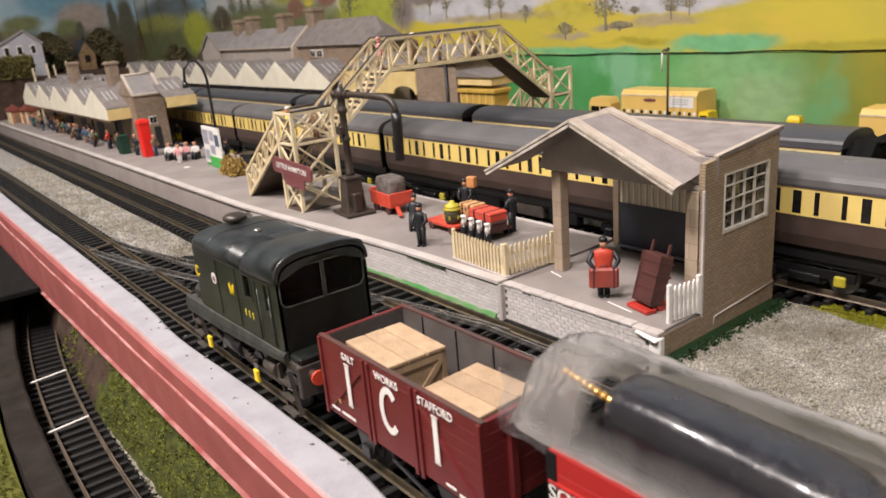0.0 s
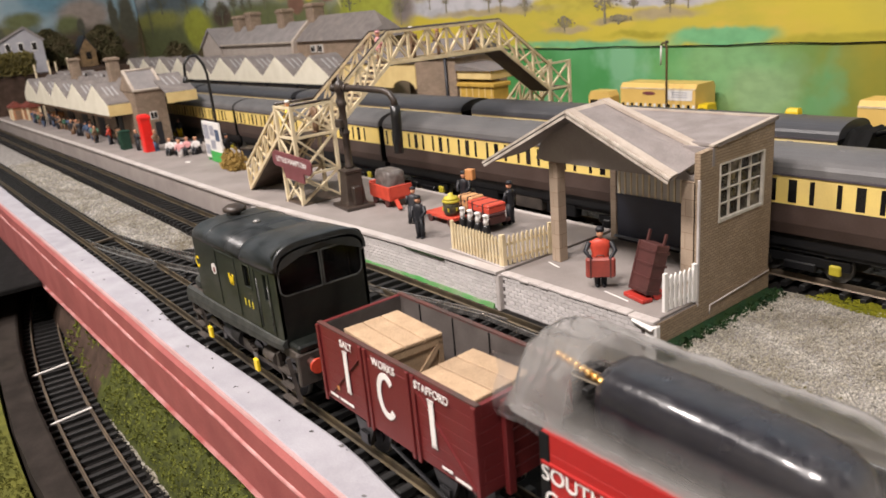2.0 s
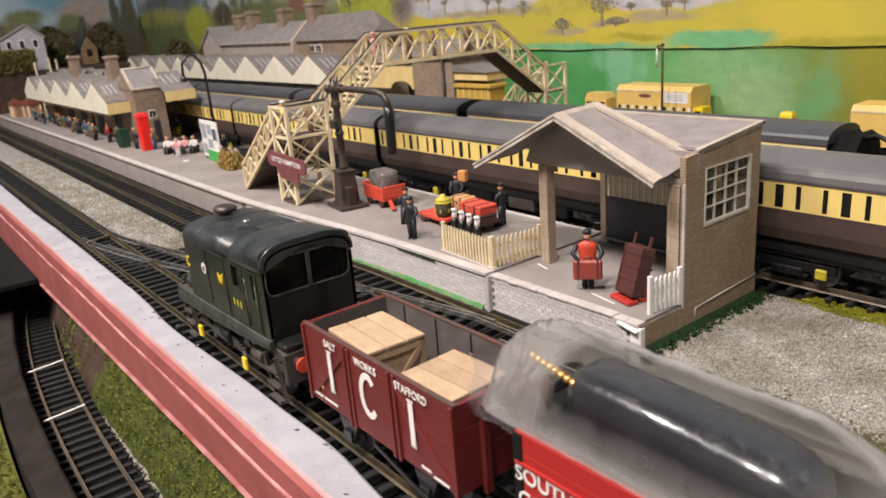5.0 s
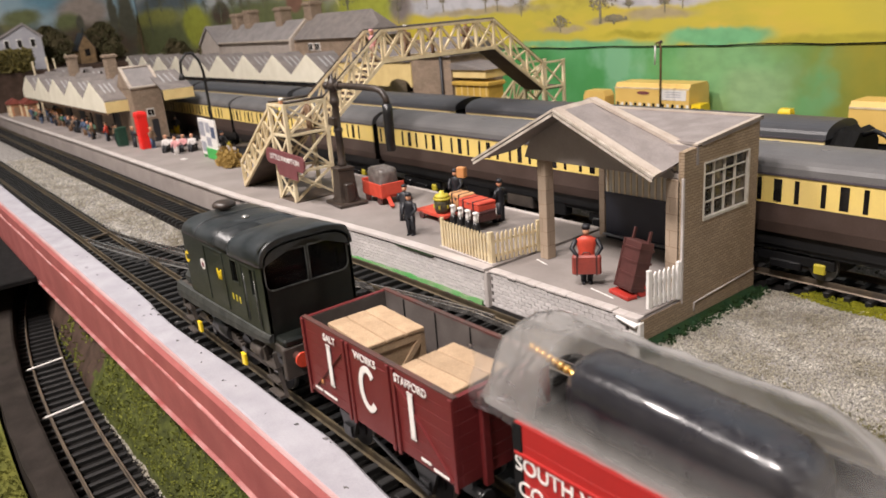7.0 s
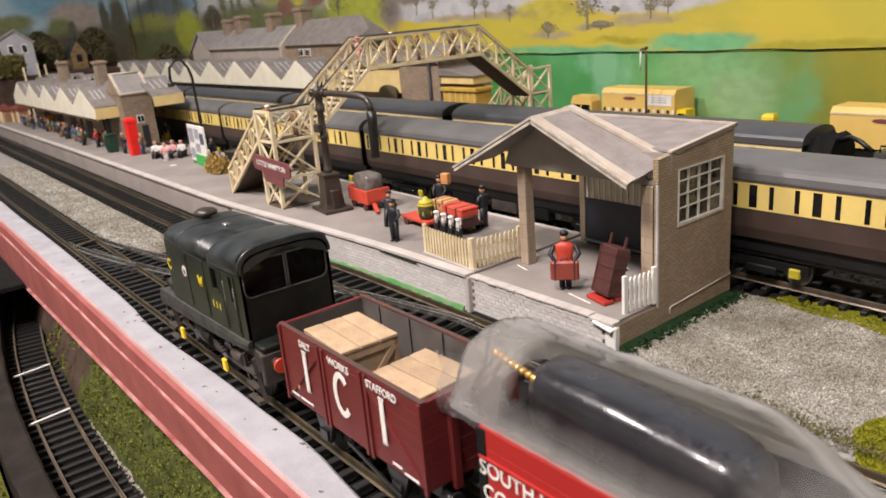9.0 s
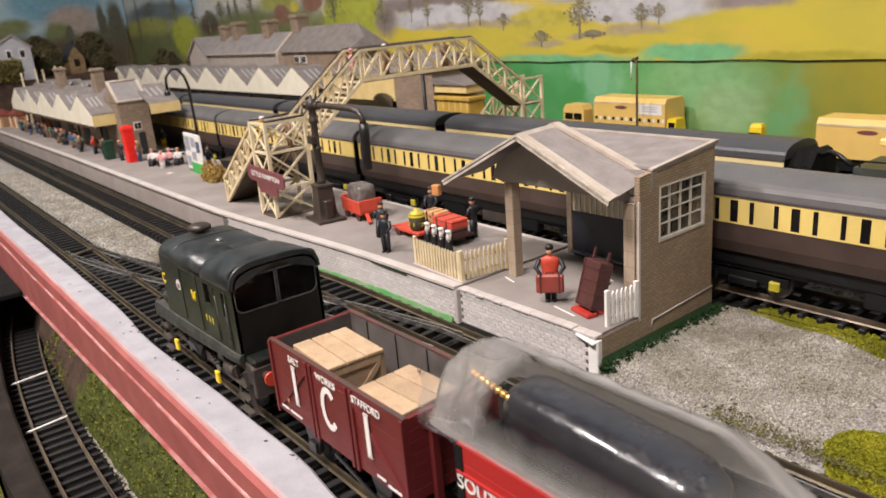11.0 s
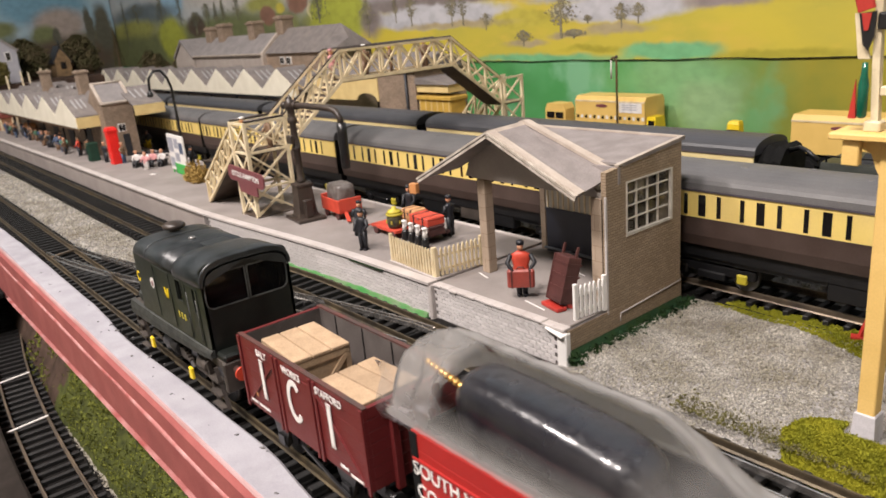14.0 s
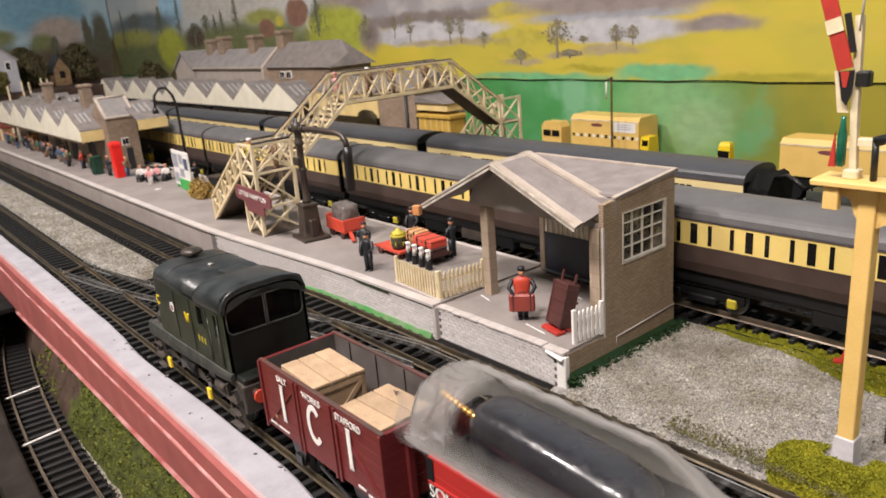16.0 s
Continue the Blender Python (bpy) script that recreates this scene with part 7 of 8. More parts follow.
def coach(x, y, length, windows, label, upper, roof_mat, top=40.5, belt=30.5, foot=17.5, crown=52.0, half=17.6, yellow_ends=False):
    c = thing("railway_coach", label, "coach", x, y, 7.2, group="coaches")
    h = length / 2
    part("lower_side", Shape().prism([(-half + 1.2, foot), (half - 1.2, foot), (half, foot + 5), (half, belt), (-half, belt), (-half, foot + 5)], "x", -h, h), M["choc"], c, "chocolate brown lower panels")
    part("upper_side", Shape().prism([(-half, belt), (half, belt), (half, top + 1.5), (half - 0.5, top + 4), (-half + 0.5, top + 4), (-half, top + 1.5)], "x", -h, h), M[upper], c, "cream upper panels")
    arc = [(half + 0.25, top + 3.0)] + [((half + 0.2) * math.cos(a), top + 3.6 + (crown - top - 3.6) * math.sin(a) ** 0.85) for a in [math.pi * k / 16 for k in range(1, 16)]] + [(-half - 0.25, top + 3.0)]
    part("roof", Shape().loft([[(xx, yy, zz) for yy, zz in arc] for xx in (-h - 0.6, h + 0.6)]), M[roof_mat], c)
    part("gutter", Shape().box(-h, h, -half - 0.5, -half + 0.2, top + 2.2, top + 3.2).box(-h, h, half - 0.2, half + 0.5, top + 2.2, top + 3.2), M["gutter"], c)
    part("waist_line", Shape().box(-h, h, -half - 0.12, -half, belt - 0.4, belt + 0.3), M["bright_yellow"] if yellow_ends else M["choc"], c)
    for u0, u1, z0, z1, m in windows(h):
        part("window", Shape().box(u0, u1, -half - 0.10, -half + 0.25, z0, z1), M[m], c)
    part("underframe", Shape().box(-h, h, -half + 3, half - 3, 14, foot).box(-h + 4, h - 4, -13.6, -12.6, 12, foot), M["black"], c)
    for u in (-24, 14, 40):
        part("battery_box", Shape().box(u - 11, u + 11, -14.2, -8, 6.5, 14, 0.5), M["grime"] if u == 14 else M["black"], c)
    bogie(c, -h + 42, not yellow_ends)
    bogie(c, h - 42, not yellow_ends)
    for s in (-1, 1):
        part("gangway", Shape().box(*sorted((s * h, s * (h + 3.2))), -9, 9, 12, 43, 0.8), M["black_matt"], c, "black corridor bellows")
        part("end", Shape().prism([(-half + 0.6, foot), (half - 0.6, foot), (half - 0.6, top + 4), (half - 6, crown - 3), (0, crown - 0.6), (-half + 6, crown - 3), (-half + 0.6, top + 4)], "x", *sorted((s * (h - 0.4), s * (h + 0.3)))), M["black_matt"], c)
    for u in range(-4, 5):
        part("vent", Shape().ball(u * h / 5, -4 if u % 2 else 4, crown - 0.6, 2.2, 1.4, 1.0, 8, 4), M[roof_mat], c)
    return c


def compartment_windows(h):
    """Compartments: a door light between two narrow quarter lights."""
    u = -h + 12
    while u < h - 10:
        for at, w in ((-8.2, 1.0), (0, 1.8), (8.2, 1.0)):
            yield u + at - w, u + at + w, 34.4, 44.2, "glass"
        u += 27.4


def saloon_windows(h):
    """Wide lights with small sliding lights above, and narrow doors."""
    yield -h + 5, -h + 9.5, 31.5, 41, "glass"
    yield h - 9.5, h - 5, 31.5, 41, "glass"
    u, k = -h + 17, 0
    while u < h - 26:
        wide = 13.5
        yield u, u + wide, 31.5, 38.0, "blind" if k % 5 == 0 else ("glass_pale" if k % 3 == 2 else "glass")
        for j in range(3):
            yield u + 0.4 + j * 4.4, u + 3.8 + j * 4.4, 39.0, 42.0, "glass"
        k += 1
        u += 24.5 if k % 4 else 34


CENTRES = [-318.5 - 266 * 2, -318.5 - 266, -318.5, -318.5 + 266, -318.5 + 532]
for x in CENTRES:
    coach(x, 323, 259, compartment_windows, "chocolate and cream compartment coach standing on the near line", "coach_cream", "coach_roof", top=43.4, belt=33.2, foot=20.2, crown=55.5)
for k, x in enumerate((-297.5, -587, -876, -1165)):
    coach(x, 398, 276, saloon_windows, "chocolate and cream main-line coach standing on the far line", "coach_cream_pale", "coach_roof_dark", top=43.5, belt=30.5, foot=18.5, crown=54.5, yellow_ends=True)

engine = thing("steam_locomotive", "dark green steam locomotive and tender", "locomotive", -40, 398, 7.2)
part("tender_body", Shape().box(-88, -20, -16.4, 16.4, 15, 42, 0.8), M["loco_green"], engine, "green tender")
part("tender_top", Shape().prism([(-16.6, 42), (16.6, 42), (15.4, 46), (-15.4, 46)], "x", -86, -24), M["loco_green"], engine)
part("coal", Shape().loft([[(x, y * w, 41 + z) for y, z in ((-14, 0), (14, 0), (11, 6), (4, 9), (-5, 8.4), (-11, 5))] for x, w in ((-70, 1), (-50, 0.98), (-28, 0.95))]), material("coal", (0.012, 0.012, 0.013), 0.5, grain=0.5, size=2.5, bump=1.0, fine=1.5), engine)
part("rail", Shape().tube([(-84, -14, 46), (-84, -14, 49), (-26, -14, 49), (-26, -14, 46)], 0.5, 6), M["black"], engine)
part("cab", Shape().box(-14, 14, -16.6, 16.6, 15, 46, 0.6), M["loco_green"], engine)
part("cab_roof", Shape().loft([[(x, 17.4 * math.cos(a), 45 + 6.5 * math.sin(a)) for a in [math.pi * k / 10 for k in range(11)]] for x in (-18, 16)]), M["black"], engine)
part("boiler", Shape().rod((14, 0, 35), (104, 0, 35), 13.4, 11.6, 26), M["loco_green"], engine)
part("smokebox", Shape().rod((104, 0, 35), (126, 0, 35), 12.4, 12.4, 26), M["black"], engine)
part("chimney", Shape().lathe([(4.5, 46), (3.6, 48), (3.6, 54), (4.8, 56)], 16, 116, 0), M["black"], engine)
part("dome", Shape().ball(66, 0, 48, 5, 5, 6), M["gold"], engine)
part("running_plate", Shape().box(-92, 132, -16.6, 16.6, 13, 15.4), M["black"], engine)
part("frame", Shape().box(-88, 128, -6, 6, 3, 13), M["black_matt"], engine)
buffers(engine, -90, -1, 13)
for x in (-78, -55, -32, 6, 36, 66):
    axle_set(engine, x, 8.0 if x > 0 else 6.5)
part("bellows", Shape().loft([[(x, y * 0.98 * w, 12 + (z - 12) * w) for y, z in ((-13, 12), (13, 12), (15, 44), (9, 51), (-9, 51), (-15, 44))] for x, w in ((-128, 0.98), (-125, 0.94), (-122, 1.0), (-119, 0.94), (-116, 1.0), (-113, 0.94), (-110, 1.0), (-107, 0.96))]), M["black_matt"], engine, "black ribbed bellows")
part("pipe", Shape().tube([(-107, -4, 48), (-100, -8, 51), (-94, -12, 50), (-88, -13, 46)], 1.2, 8), M["black"], engine)

# ---- semaphore signal ----
signal = thing("bracket_signal", "yellow-ochre bracket signal with red semaphore arm", "signal", -40.5, 232, 4)
part("base", Shape().loft([[(x * a, y * a, z) for x, y in ((-1, -1), (1, -1), (1, 1), (-1, 1))] for a, z in ((3.5, -3), (3.4, 1), (3.0, 9.6), (2.7, 10))]), M["signal_base"], signal, "grey-white base shoe")
part("post", Shape().box(-2.5, 2.5, -2.5, 2.5, 8, 92.2, 0.3), M["signal_yellow"], signal)
part("bracket_deck", Shape().box(-15.0, 40, -6.5, 6.5, 92.2, 94.0, 0.4), M["signal_yellow"], signal)
part("bracket", Shape().prism([(-9, 92), (-2.5, 92), (-2.5, 82), (-3.6, 84), (-5, 88), (-9, 90)], "y", -1.8, 1.8).prism([(2.5, 92), (24, 92), (2.5, 80)], "y", -1.2, 1.2), M["signal_yellow"], signal)
part("bracket_foot", Shape().box(-11.5, -7.0, -5.2, -2.6, 85, 91.8, 0.3), M["signal_yellow"], signal)
part("doll", Shape().loft([[(x + a * 0.95, b * 1.1, z) for a, b in ((-1, -1), (1, -1), (1, 1), (-1, 1))] for x, z in ((-5.2, 94), (-6.2, 113), (-6.8, 136), (-7.0, 140))]), M["cream_pale"], signal)
part("doll_foot", Shape().box(-7.8, -3.4, -2.0, 2.0, 94, 96.8, 0.4), M["cream_pale"], signal)
part("arm", Shape().at(-9.1, -2.6, 126.6, 0, -17, 0).box(-2.2, 2.2, -0.4, 0.4, -1, 44, 0.2), M["bright_red"], signal, "red semaphore arm pulled off")
part("arm_band", Shape().at(-9.1, -3.2, 126.6, 0, -17, 0).box(-2.3, 2.3, -0.15, 0.15, 9.5, 13.5), M["cream_pale"], signal)
part("arm_back", Shape().at(-7.6, -2.0, 128, 0, -12, 0).box(-0.2, 1.6, -0.4, 0.4, 2, 13, 0.2), M["black"], signal)
part("spectacle", Shape().prism([(-10.6, 125), (-6.4, 125.4), (-6.6, 119), (-7.8, 115.4), (-9.2, 117)], "y", -2.9, -2.3), M["black"], signal)
part("lamp_body", Shape().box(-6.4, -2.4, -2.0, 1.2, 120.6, 125, 0.6), M["black"], signal)
part("counterweight", Shape().prism([(-11.6, 97.5), (-9.6, 97.5), (-10.2, 108)], "y", -2.8, -2.2).prism([(-9.9, 125), (-7.4, 125), (-8.0, 120.6), (-9.0, 120.6)], "y", -3.2, -2.95), M["bright_red"], signal, "small red arm")
part("green_lens", Shape().lathe([(0.8, 97.6), (1.3, 98.2), (1.35, 106.5), (0.9, 109), (0.7, 112.2), (0.2, 112.4)], 12, -8.4, -2.0), material("green_lens", (0.01, 0.12, 0.07), 0.15), signal, "dark green lens")
part("bracket_plate", Shape().prism([(-12.2, 125), (-10.8, 125), (-7.6, 113.2), (-10.6, 113.2)], "y", -1.6, -0.8), M["cream_pale"], signal)
part("platform_arm", Shape().box(-4.6, 0.2, -1.2, 1.2, 103.6, 106, 0.3), M["cream_pale"], signal)
part("lamp_bracket", Shape().rod((0.6, -1, 94), (0.4, -1, 106.6), 1.0, n=8).rod((0.4, -1, 105.4), (7, -1, 107.6), 1.5, n=10).ball(8, -1, 108, 2.4), M["black"], signal)
part("wire", Shape().tube([(-5.2, -1, 178), (-5.6, -1, 150), (-6.4, -1, 136)], 0.35, 5), M["white"], signal)
part("second_post", Shape().box(9, 12.4, -1.8, 1.8, 94, 182, 0.3), M["cream_pale"], signal)
part("ladder", Shape().bar((9, 6, 8), (9, 5, 92), 0.7, 0.7).bar((14, 6, 8), (14, 5, 92), 0.7, 0.7), M["iron"], signal)
lever = single("point_lever", Shape().bar((0, 0, 0), (3, 2, 9), 1.6, 1.6).box(-3, 3, -2, 2, -1, 1), M["bright_red"], "small red ground lever beside the signal", "lever", -70, 299, 5.0, 20)
single("concrete_pad", Shape().prism([(-28, -11), (30, -10), (34, 12), (-24, 14)], "z", 0, 2.6), M["signal_base"], "pale concrete pad by the signal", "slab", -6, 228, 3.0)

# ---- lorries and lamp by the back wall ----
def lorry(x, y, label, length=92, cab_side=1, top=52.0, plain=False):
    v = thing("delivery_lorry", label, "lorry", x, y, 0, group="yellow lorries")
    part("trailer_body", Shape().loft([[(u, yy, zz) for yy, zz in ((-15, 18), (15, 18), (15, top - 4), (12, top), (-12, top), (-15, top - 4))] for u in (0, length)]), M["lorry_yellow"], v)
    part("roof_edge", Shape().box(0, length, -15.4, -14.8, top - 5, top - 3.6), M["cream"], v)
    for k in range(0 if plain else int(length / 5)):
        part("chequer", Shape().box(2 + 5 * k, 4.6 + 5 * k, -15.3, -15, 31.4, 34.4), M["white"] if k % 2 else M["black_matt"], v)
    part("chassis", Shape().box(0, length, -13, 13, 9, 18), M["black_matt"], v)
    if not plain:
        part("poster", Shape().box(length - 28, length - 3, -15.3, -15, top - 14, top - 4.6), M["white"], v, "white poster")
    for z in () if plain else (4, 6, 8):
        part("poster_bar", Shape().box(length - 24, length - 8, -15.42, -15.3, top - z - 3.4, top - z - 2.8), M["poster_grey"], v)
    part("emblem", Shape().loft([[(length * 0.4 + 7 * a * math.cos(t), yy, top - 8.5 + 1.6 * a * math.sin(t)) for t in [j * math.tau / 16 for j in range(16)]] for a, yy in ((1, -15), (1, -15.3))]), M["sign_maroon"], v, "small red oval emblem")
    for u in (12, length - 14):
        part("wheel", Shape().rod((u, -14.5, 6.5), (u, -11, 6.5), 6.5, n=18), M["black"], v)
        part("wheel", Shape().rod((u, 11, 6.5), (u, 14.5, 6.5), 6.5, n=18), M["black"], v)
    cx = length + 1 if cab_side > 0 else -16
    part("cab", Shape().loft([[(u, yy, zz) for yy, zz in ((-14, 10), (2, 10), (2, 26), (0.5, 35.0), (-12.5, 35.0), (-14, 26))] for u in (cx, cx + 9)]), M["bright_yellow"], v)
    part("cab_window", Shape().box(cx + 2, cx + 8, -14.2, -13.0, 27, 32), M["glass"], v)
    part("wheel", Shape().rod((cx + 6.5, -13.5, 6.5), (cx + 6.5, -10.5, 6.5), 6.5, n=18), M["black"], v)
    return v


lorry(-446, 588, "yellow articulated delivery lorry with chequered skirt", 80)
lorry(-226, 572, "large yellow delivery lorry by the back wall", 88, 1, 46.0, True)
lorry(-715, 575, "yellow delivery lorry beyond the footbridge", 70)
van_y = thing("delivery_van", "yellow delivery van facing the tracks", "van", -465, 581, 0)
part("body", Shape().loft([[(xx, yy, zz) for xx, zz in ((-13, 8), (13, 8), (13, 40), (10, 45), (-10, 45), (-13, 40))] for yy in (-16, -2)]), M["lorry_yellow"], van_y)
for x in (-10.5, 0.8):
    part("windscreen", Shape().box(x, x + 9.7, -16.6, -16, 31, 37), M["glass"], van_y)
part("bonnet", Shape().box(-9, 9, -22, -16, 8, 22, 1.5), M["cream_pale"], van_y)
for x in (-12, 9):
    for y in (-10, -5):
        part("wheel", Shape().rod((x, y, 6), (x + 3.4, y, 6), 6, n=16), M["black"], van_y)
small = thing("small_car", "small bright yellow car", "car", -284, 585, 0)
part("body", Shape().box(-8, 8, -9, 3, 6, 20, 2), M["bright_yellow"], small)
part("cabin", Shape().loft([[(x * a, y * a, z) for x, y in ((-6, -8), (6, -8), (6, 0), (-6, 0))] for a, z in ((1, 20), (0.85, 32), (0.7, 34.6))]), M["bright_yellow"], small)
part("window", Shape().box(-5, 5, -8.3, -7.2, 22, 28), M["glass"], small)
for x in (-5, 5):
    part("wheel", Shape().rod((x, -9.6, 5), (x, -7, 5), 5, n=14), M["black"], small)
yard = thing("yard_lamp", "rusty brown hooked yard lamp", "street lamp", -386, 560, 0, group="lamp posts")
part("post", Shape().tube([(0, 0, 0), (0, 0, 84), (-1, 0, 87.5), (-3.5, 0, 88.5), (-5.6, 0, 87)], 1.0, 8), material("rusty_post", (0.13, 0.08, 0.03), 0.7, grain=0.4, size=4), yard)
part("lamp", Shape().rod((-6, 0, 70), (-5.8, 0, 86), 0.7, n=6), M["white"], yard, "white hanging rod")
part("finial", Shape().ball(0, 0, 89, 1.6), M["iron"], yard)

# ---- island station building on the platform ----
def awning_teeth(parent, xs0, n, pitch, y0, y1, z_low, z_valley, z_apex, face_y):
    """Ridge-and-furrow awning, ridges across the platform; white gables face the track."""
    for k in range(n):
        a = xs0 - k * pitch
        b = a - pitch
        mid = (a + b) / 2
        part("gable", Shape().prism([(a, z_low), (a, z_valley), (mid, z_apex), (b, z_valley), (b, z_low)], "y", face_y, face_y + 1.2), M["valance"], parent, "cream boarded gable")
        for p, q in ((a, mid), (b, mid)):
            ring = lambda y: [(p, y, z_valley), (q, y, z_apex), (q, y, z_apex + 1.4), (p, y, z_valley + 1.4)]  # noqa: E731
            part("roof_slope", Shape().loft([ring(y0), ring(y1)]), M["slate"], parent)
        for j in range(3):
            u0, u1 = 0.35, 0.78
            yy = y0 + (y1 - y0) * (0.25 + 0.2 * j)
            f = lambda u: (a + (mid - a) * u, z_valley + (z_apex - z_valley) * u + 1.6)  # noqa: E731
            (x0, z0), (x1, z1) = f(u0), f(u1)
            part("skylight", Shape().loft([[(x0, yy, z0), (x0, yy + 2.0, z0), (x0, yy + 2.0, z0 + 0.5), (x0, yy, z0 + 0.5)], [(x1, yy, z1), (x1, yy + 2.0, z1), (x1, yy + 2.0, z1 + 0.5), (x1, yy, z1 + 0.5)]]), M["skylight"], parent)


island = thing("station_building", "stone station building with cream ridge-and-furrow awnings", "station building")
part("main_block", Shape().box(-1292, -866, 243, 268, TOP, 74), M["stone"], island)
part("end_block", Shape().box(-866, -818, 241.5, 273, TOP, 77), M["stone"], island, "plain brown stone end block")
part("coping", Shape().box(-819.5, -816, 240.3, 274.2, 76.6, 78.8, 0.4), M["roof_pale"], island)
for y in (240.3, 271.2):
    part("coping", Shape().loft([[(-819, y, 77), (-819, y + 3, 77), (-819, y + 3, 80), (-819, y, 80)], [(-843, y, 96), (-843, y + 3, 96), (-843, y + 3, 99), (-843, y, 99)]]), M["roof_pale"], island, "pale sloping coping")
    part("gable_wall", Shape().prism([(-819, 76.8), (-843, 95.9), (-866, 76.8)], "y", y + 0.5, y + 2.5), M["stone"], island)
part("end_roof", Shape().loft([[(-818.6, 243.3, 76), (-818.6, 271.2, 76), (-818.6, 271.2, 78), (-818.6, 243.3, 78)], [(-843, 243.3, 95.4), (-843, 271.2, 95.4), (-843, 271.2, 97.4), (-843, 243.3, 97.4)]]), M["slate_blue"], island)
part("end_roof", Shape().loft([[(-843.2, 243.3, 95.4), (-843.2, 271.2, 95.4), (-843.2, 271.2, 97.4), (-843.2, 243.3, 97.4)], [(-868, 243.3, 76), (-868, 271.2, 76), (-868, 271.2, 78), (-868, 243.3, 78)]]), M["slate_blue"], island)
part("ridge", Shape().rod((-843, 240.5, 98), (-843, 274, 98), 1.3, n=8), M["roof_pale"], island)
part("main_roof", Shape().prism([(241, 74), (270, 74), (255.5, 89)], "x", -1292, -866), M["slate"], island)
part("window", Shape().box(-817.9, -817.4, 253.5, 261.5, 46, 54.5), M["white"], island)
for y in (254.3, 257.9):
    part("pane", Shape().box(-817.5, -817.1, y, y + 2.9, 47, 53.5), M["glass"], island)
part("door", Shape().box(-817.9, -817.3, 257, 264, TOP, 43), M["coat_dark"], island)
awning_teeth(island, -838, 5, 91, 218, 243, 54, 65, 85, 217.5)
part("awning_end", Shape().prism([(218, 53.5), (243, 53.5), (243, 65), (218, 65)], "x", -838, -836.5), M["valance_yellow"], island, "yellow boarded end valance")
part("awning_beam", Shape().box(-1290, -838, 218.9, 220, 51, 54), M["coat_brown"], island)
for k in range(5):
    part("awning_post", Shape().rod((-860 - 100 * k, 230, TOP), (-860 - 100 * k, 230, 56), 1.1, n=8), M["coat_dark"], island)
for k in range(5):
    part("dark_doorway", Shape().box(-900 - 80 * k - 14, -900 - 80 * k + 14, 242.4, 243.2, TOP, 50), M["coat_dark"], island)
awning_teeth(island, -796, 6, 89.5, 267.2, 300, 63, 72, 90, 298.8)
part("awning_end", Shape().prism([(267.5, 62.5), (300, 62.5), (300, 73), (267.5, 73)], "x", -796, -794.5), M["valance_yellow"], island, "yellow boarded end valance")
for x in (-918, -1100):
    part("chimney", Shape().box(x - 6.5, x + 6.5, 247, 259, 78, 112, 0.8).box(x - 8, x + 8, 245.6, 260.4, 108.5, 111.2, 0.4), M["stone"], island, "brown stone chimney stack")

# ---- main station behind the far line ----
main = thing("station_building", "long stone main station with white sawtooth awning", "station building")
part("platform", Shape().box(-1700, -500, 428, 560, 0, TOP), M["slab"], main)
awning_teeth(main, -750, 9, 88.5, 440, 478, 60.5, 68, 92.5, 439)
part("awning_beam", Shape().box(-1546, -750, 440.5, 443, 57, 60.5), M["coat_dark"], main)
for k in range(10):
    part("awning_post", Shape().rod((-760 - 86 * k, 446, TOP), (-760 - 86 * k, 446, 58), 1.4, n=8), M["coat_dark"], main)
part("ground_floor", Shape().box(-1546, -750, 478, 500, TOP, 84), M["stone"], main)
# left wing: cross gable and long blue-grey roof
part("wing_wall", Shape().box(-1250, -935, 500, 556, TOP, 108), M["plaster"], main, "pale rendered wing")
part("wing_roof", Shape().prism([(497, 107), (559, 107), (528, 133)], "x", -1195, -928), M["slate_blue"], main)
part("wing_gable", Shape().prism([(-1268, TOP), (-1190, TOP), (-1190, 106), (-1229, 131), (-1268, 106)], "y", 497, 500), M["plaster"], main)
part("gable_roof", Shape().prism([(-1272, 105), (-1268, 104), (-1229, 130.5), (-1190, 104), (-1186, 105), (-1229, 134.5)], "y", 494, 545), M["slate_blue"], main)
part("eaves_line", Shape().box(-1190, -935, 495.6, 498, 105.6, 107.4), M["roof_pale"], main)
# right block
part("block_wall", Shape().box(-930, -765, 498, 560, TOP, 108), M["stone"], main, "brown stone block")
part("block_roof", Shape().prism([(494, 107), (564, 107), (529, 138)], "x", -927, -780), M["slate"], main)
part("gable_end", Shape().prism([(492, TOP), (566, TOP), (566, 108), (529, 141), (492, 108)], "x", -936, -930), M["roof_pale"], main)
part("roof_hip", Shape().loft([[(-779.8, 494, 107), (-779.8, 529, 138), (-779.8, 564, 107)], [(-758, 494, 106.6), (-766, 529, 121), (-758, 564, 106.6)]]), M["slate"], main)
for x in (-885, -867):
    part("window", Shape().box(x - 6.5, x + 6.5, 496.8, 498.4, 92.5, 102), M["white"], main)
    part("pane", Shape().box(x - 5.2, x - 0.6, 496.4, 497, 93.4, 101).box(x + 0.6, x + 5.2, 496.4, 497, 93.4, 101), M["glass"], main)
for x, y, z in ((-1168, 528, 150), (-1120, 528, 153), (-1012, 528, 152), (-925, 529, 155)):
    ch = part("chimney", Shape().box(x - 10, x + 10, y - 9, y + 9, 120, z, 0.8).box(x - 11.4, x + 11.4, y - 10.4, y + 10.4, z - 5, z - 2, 0.4), M["stone"], main, "weathered brown stone chimney stack")
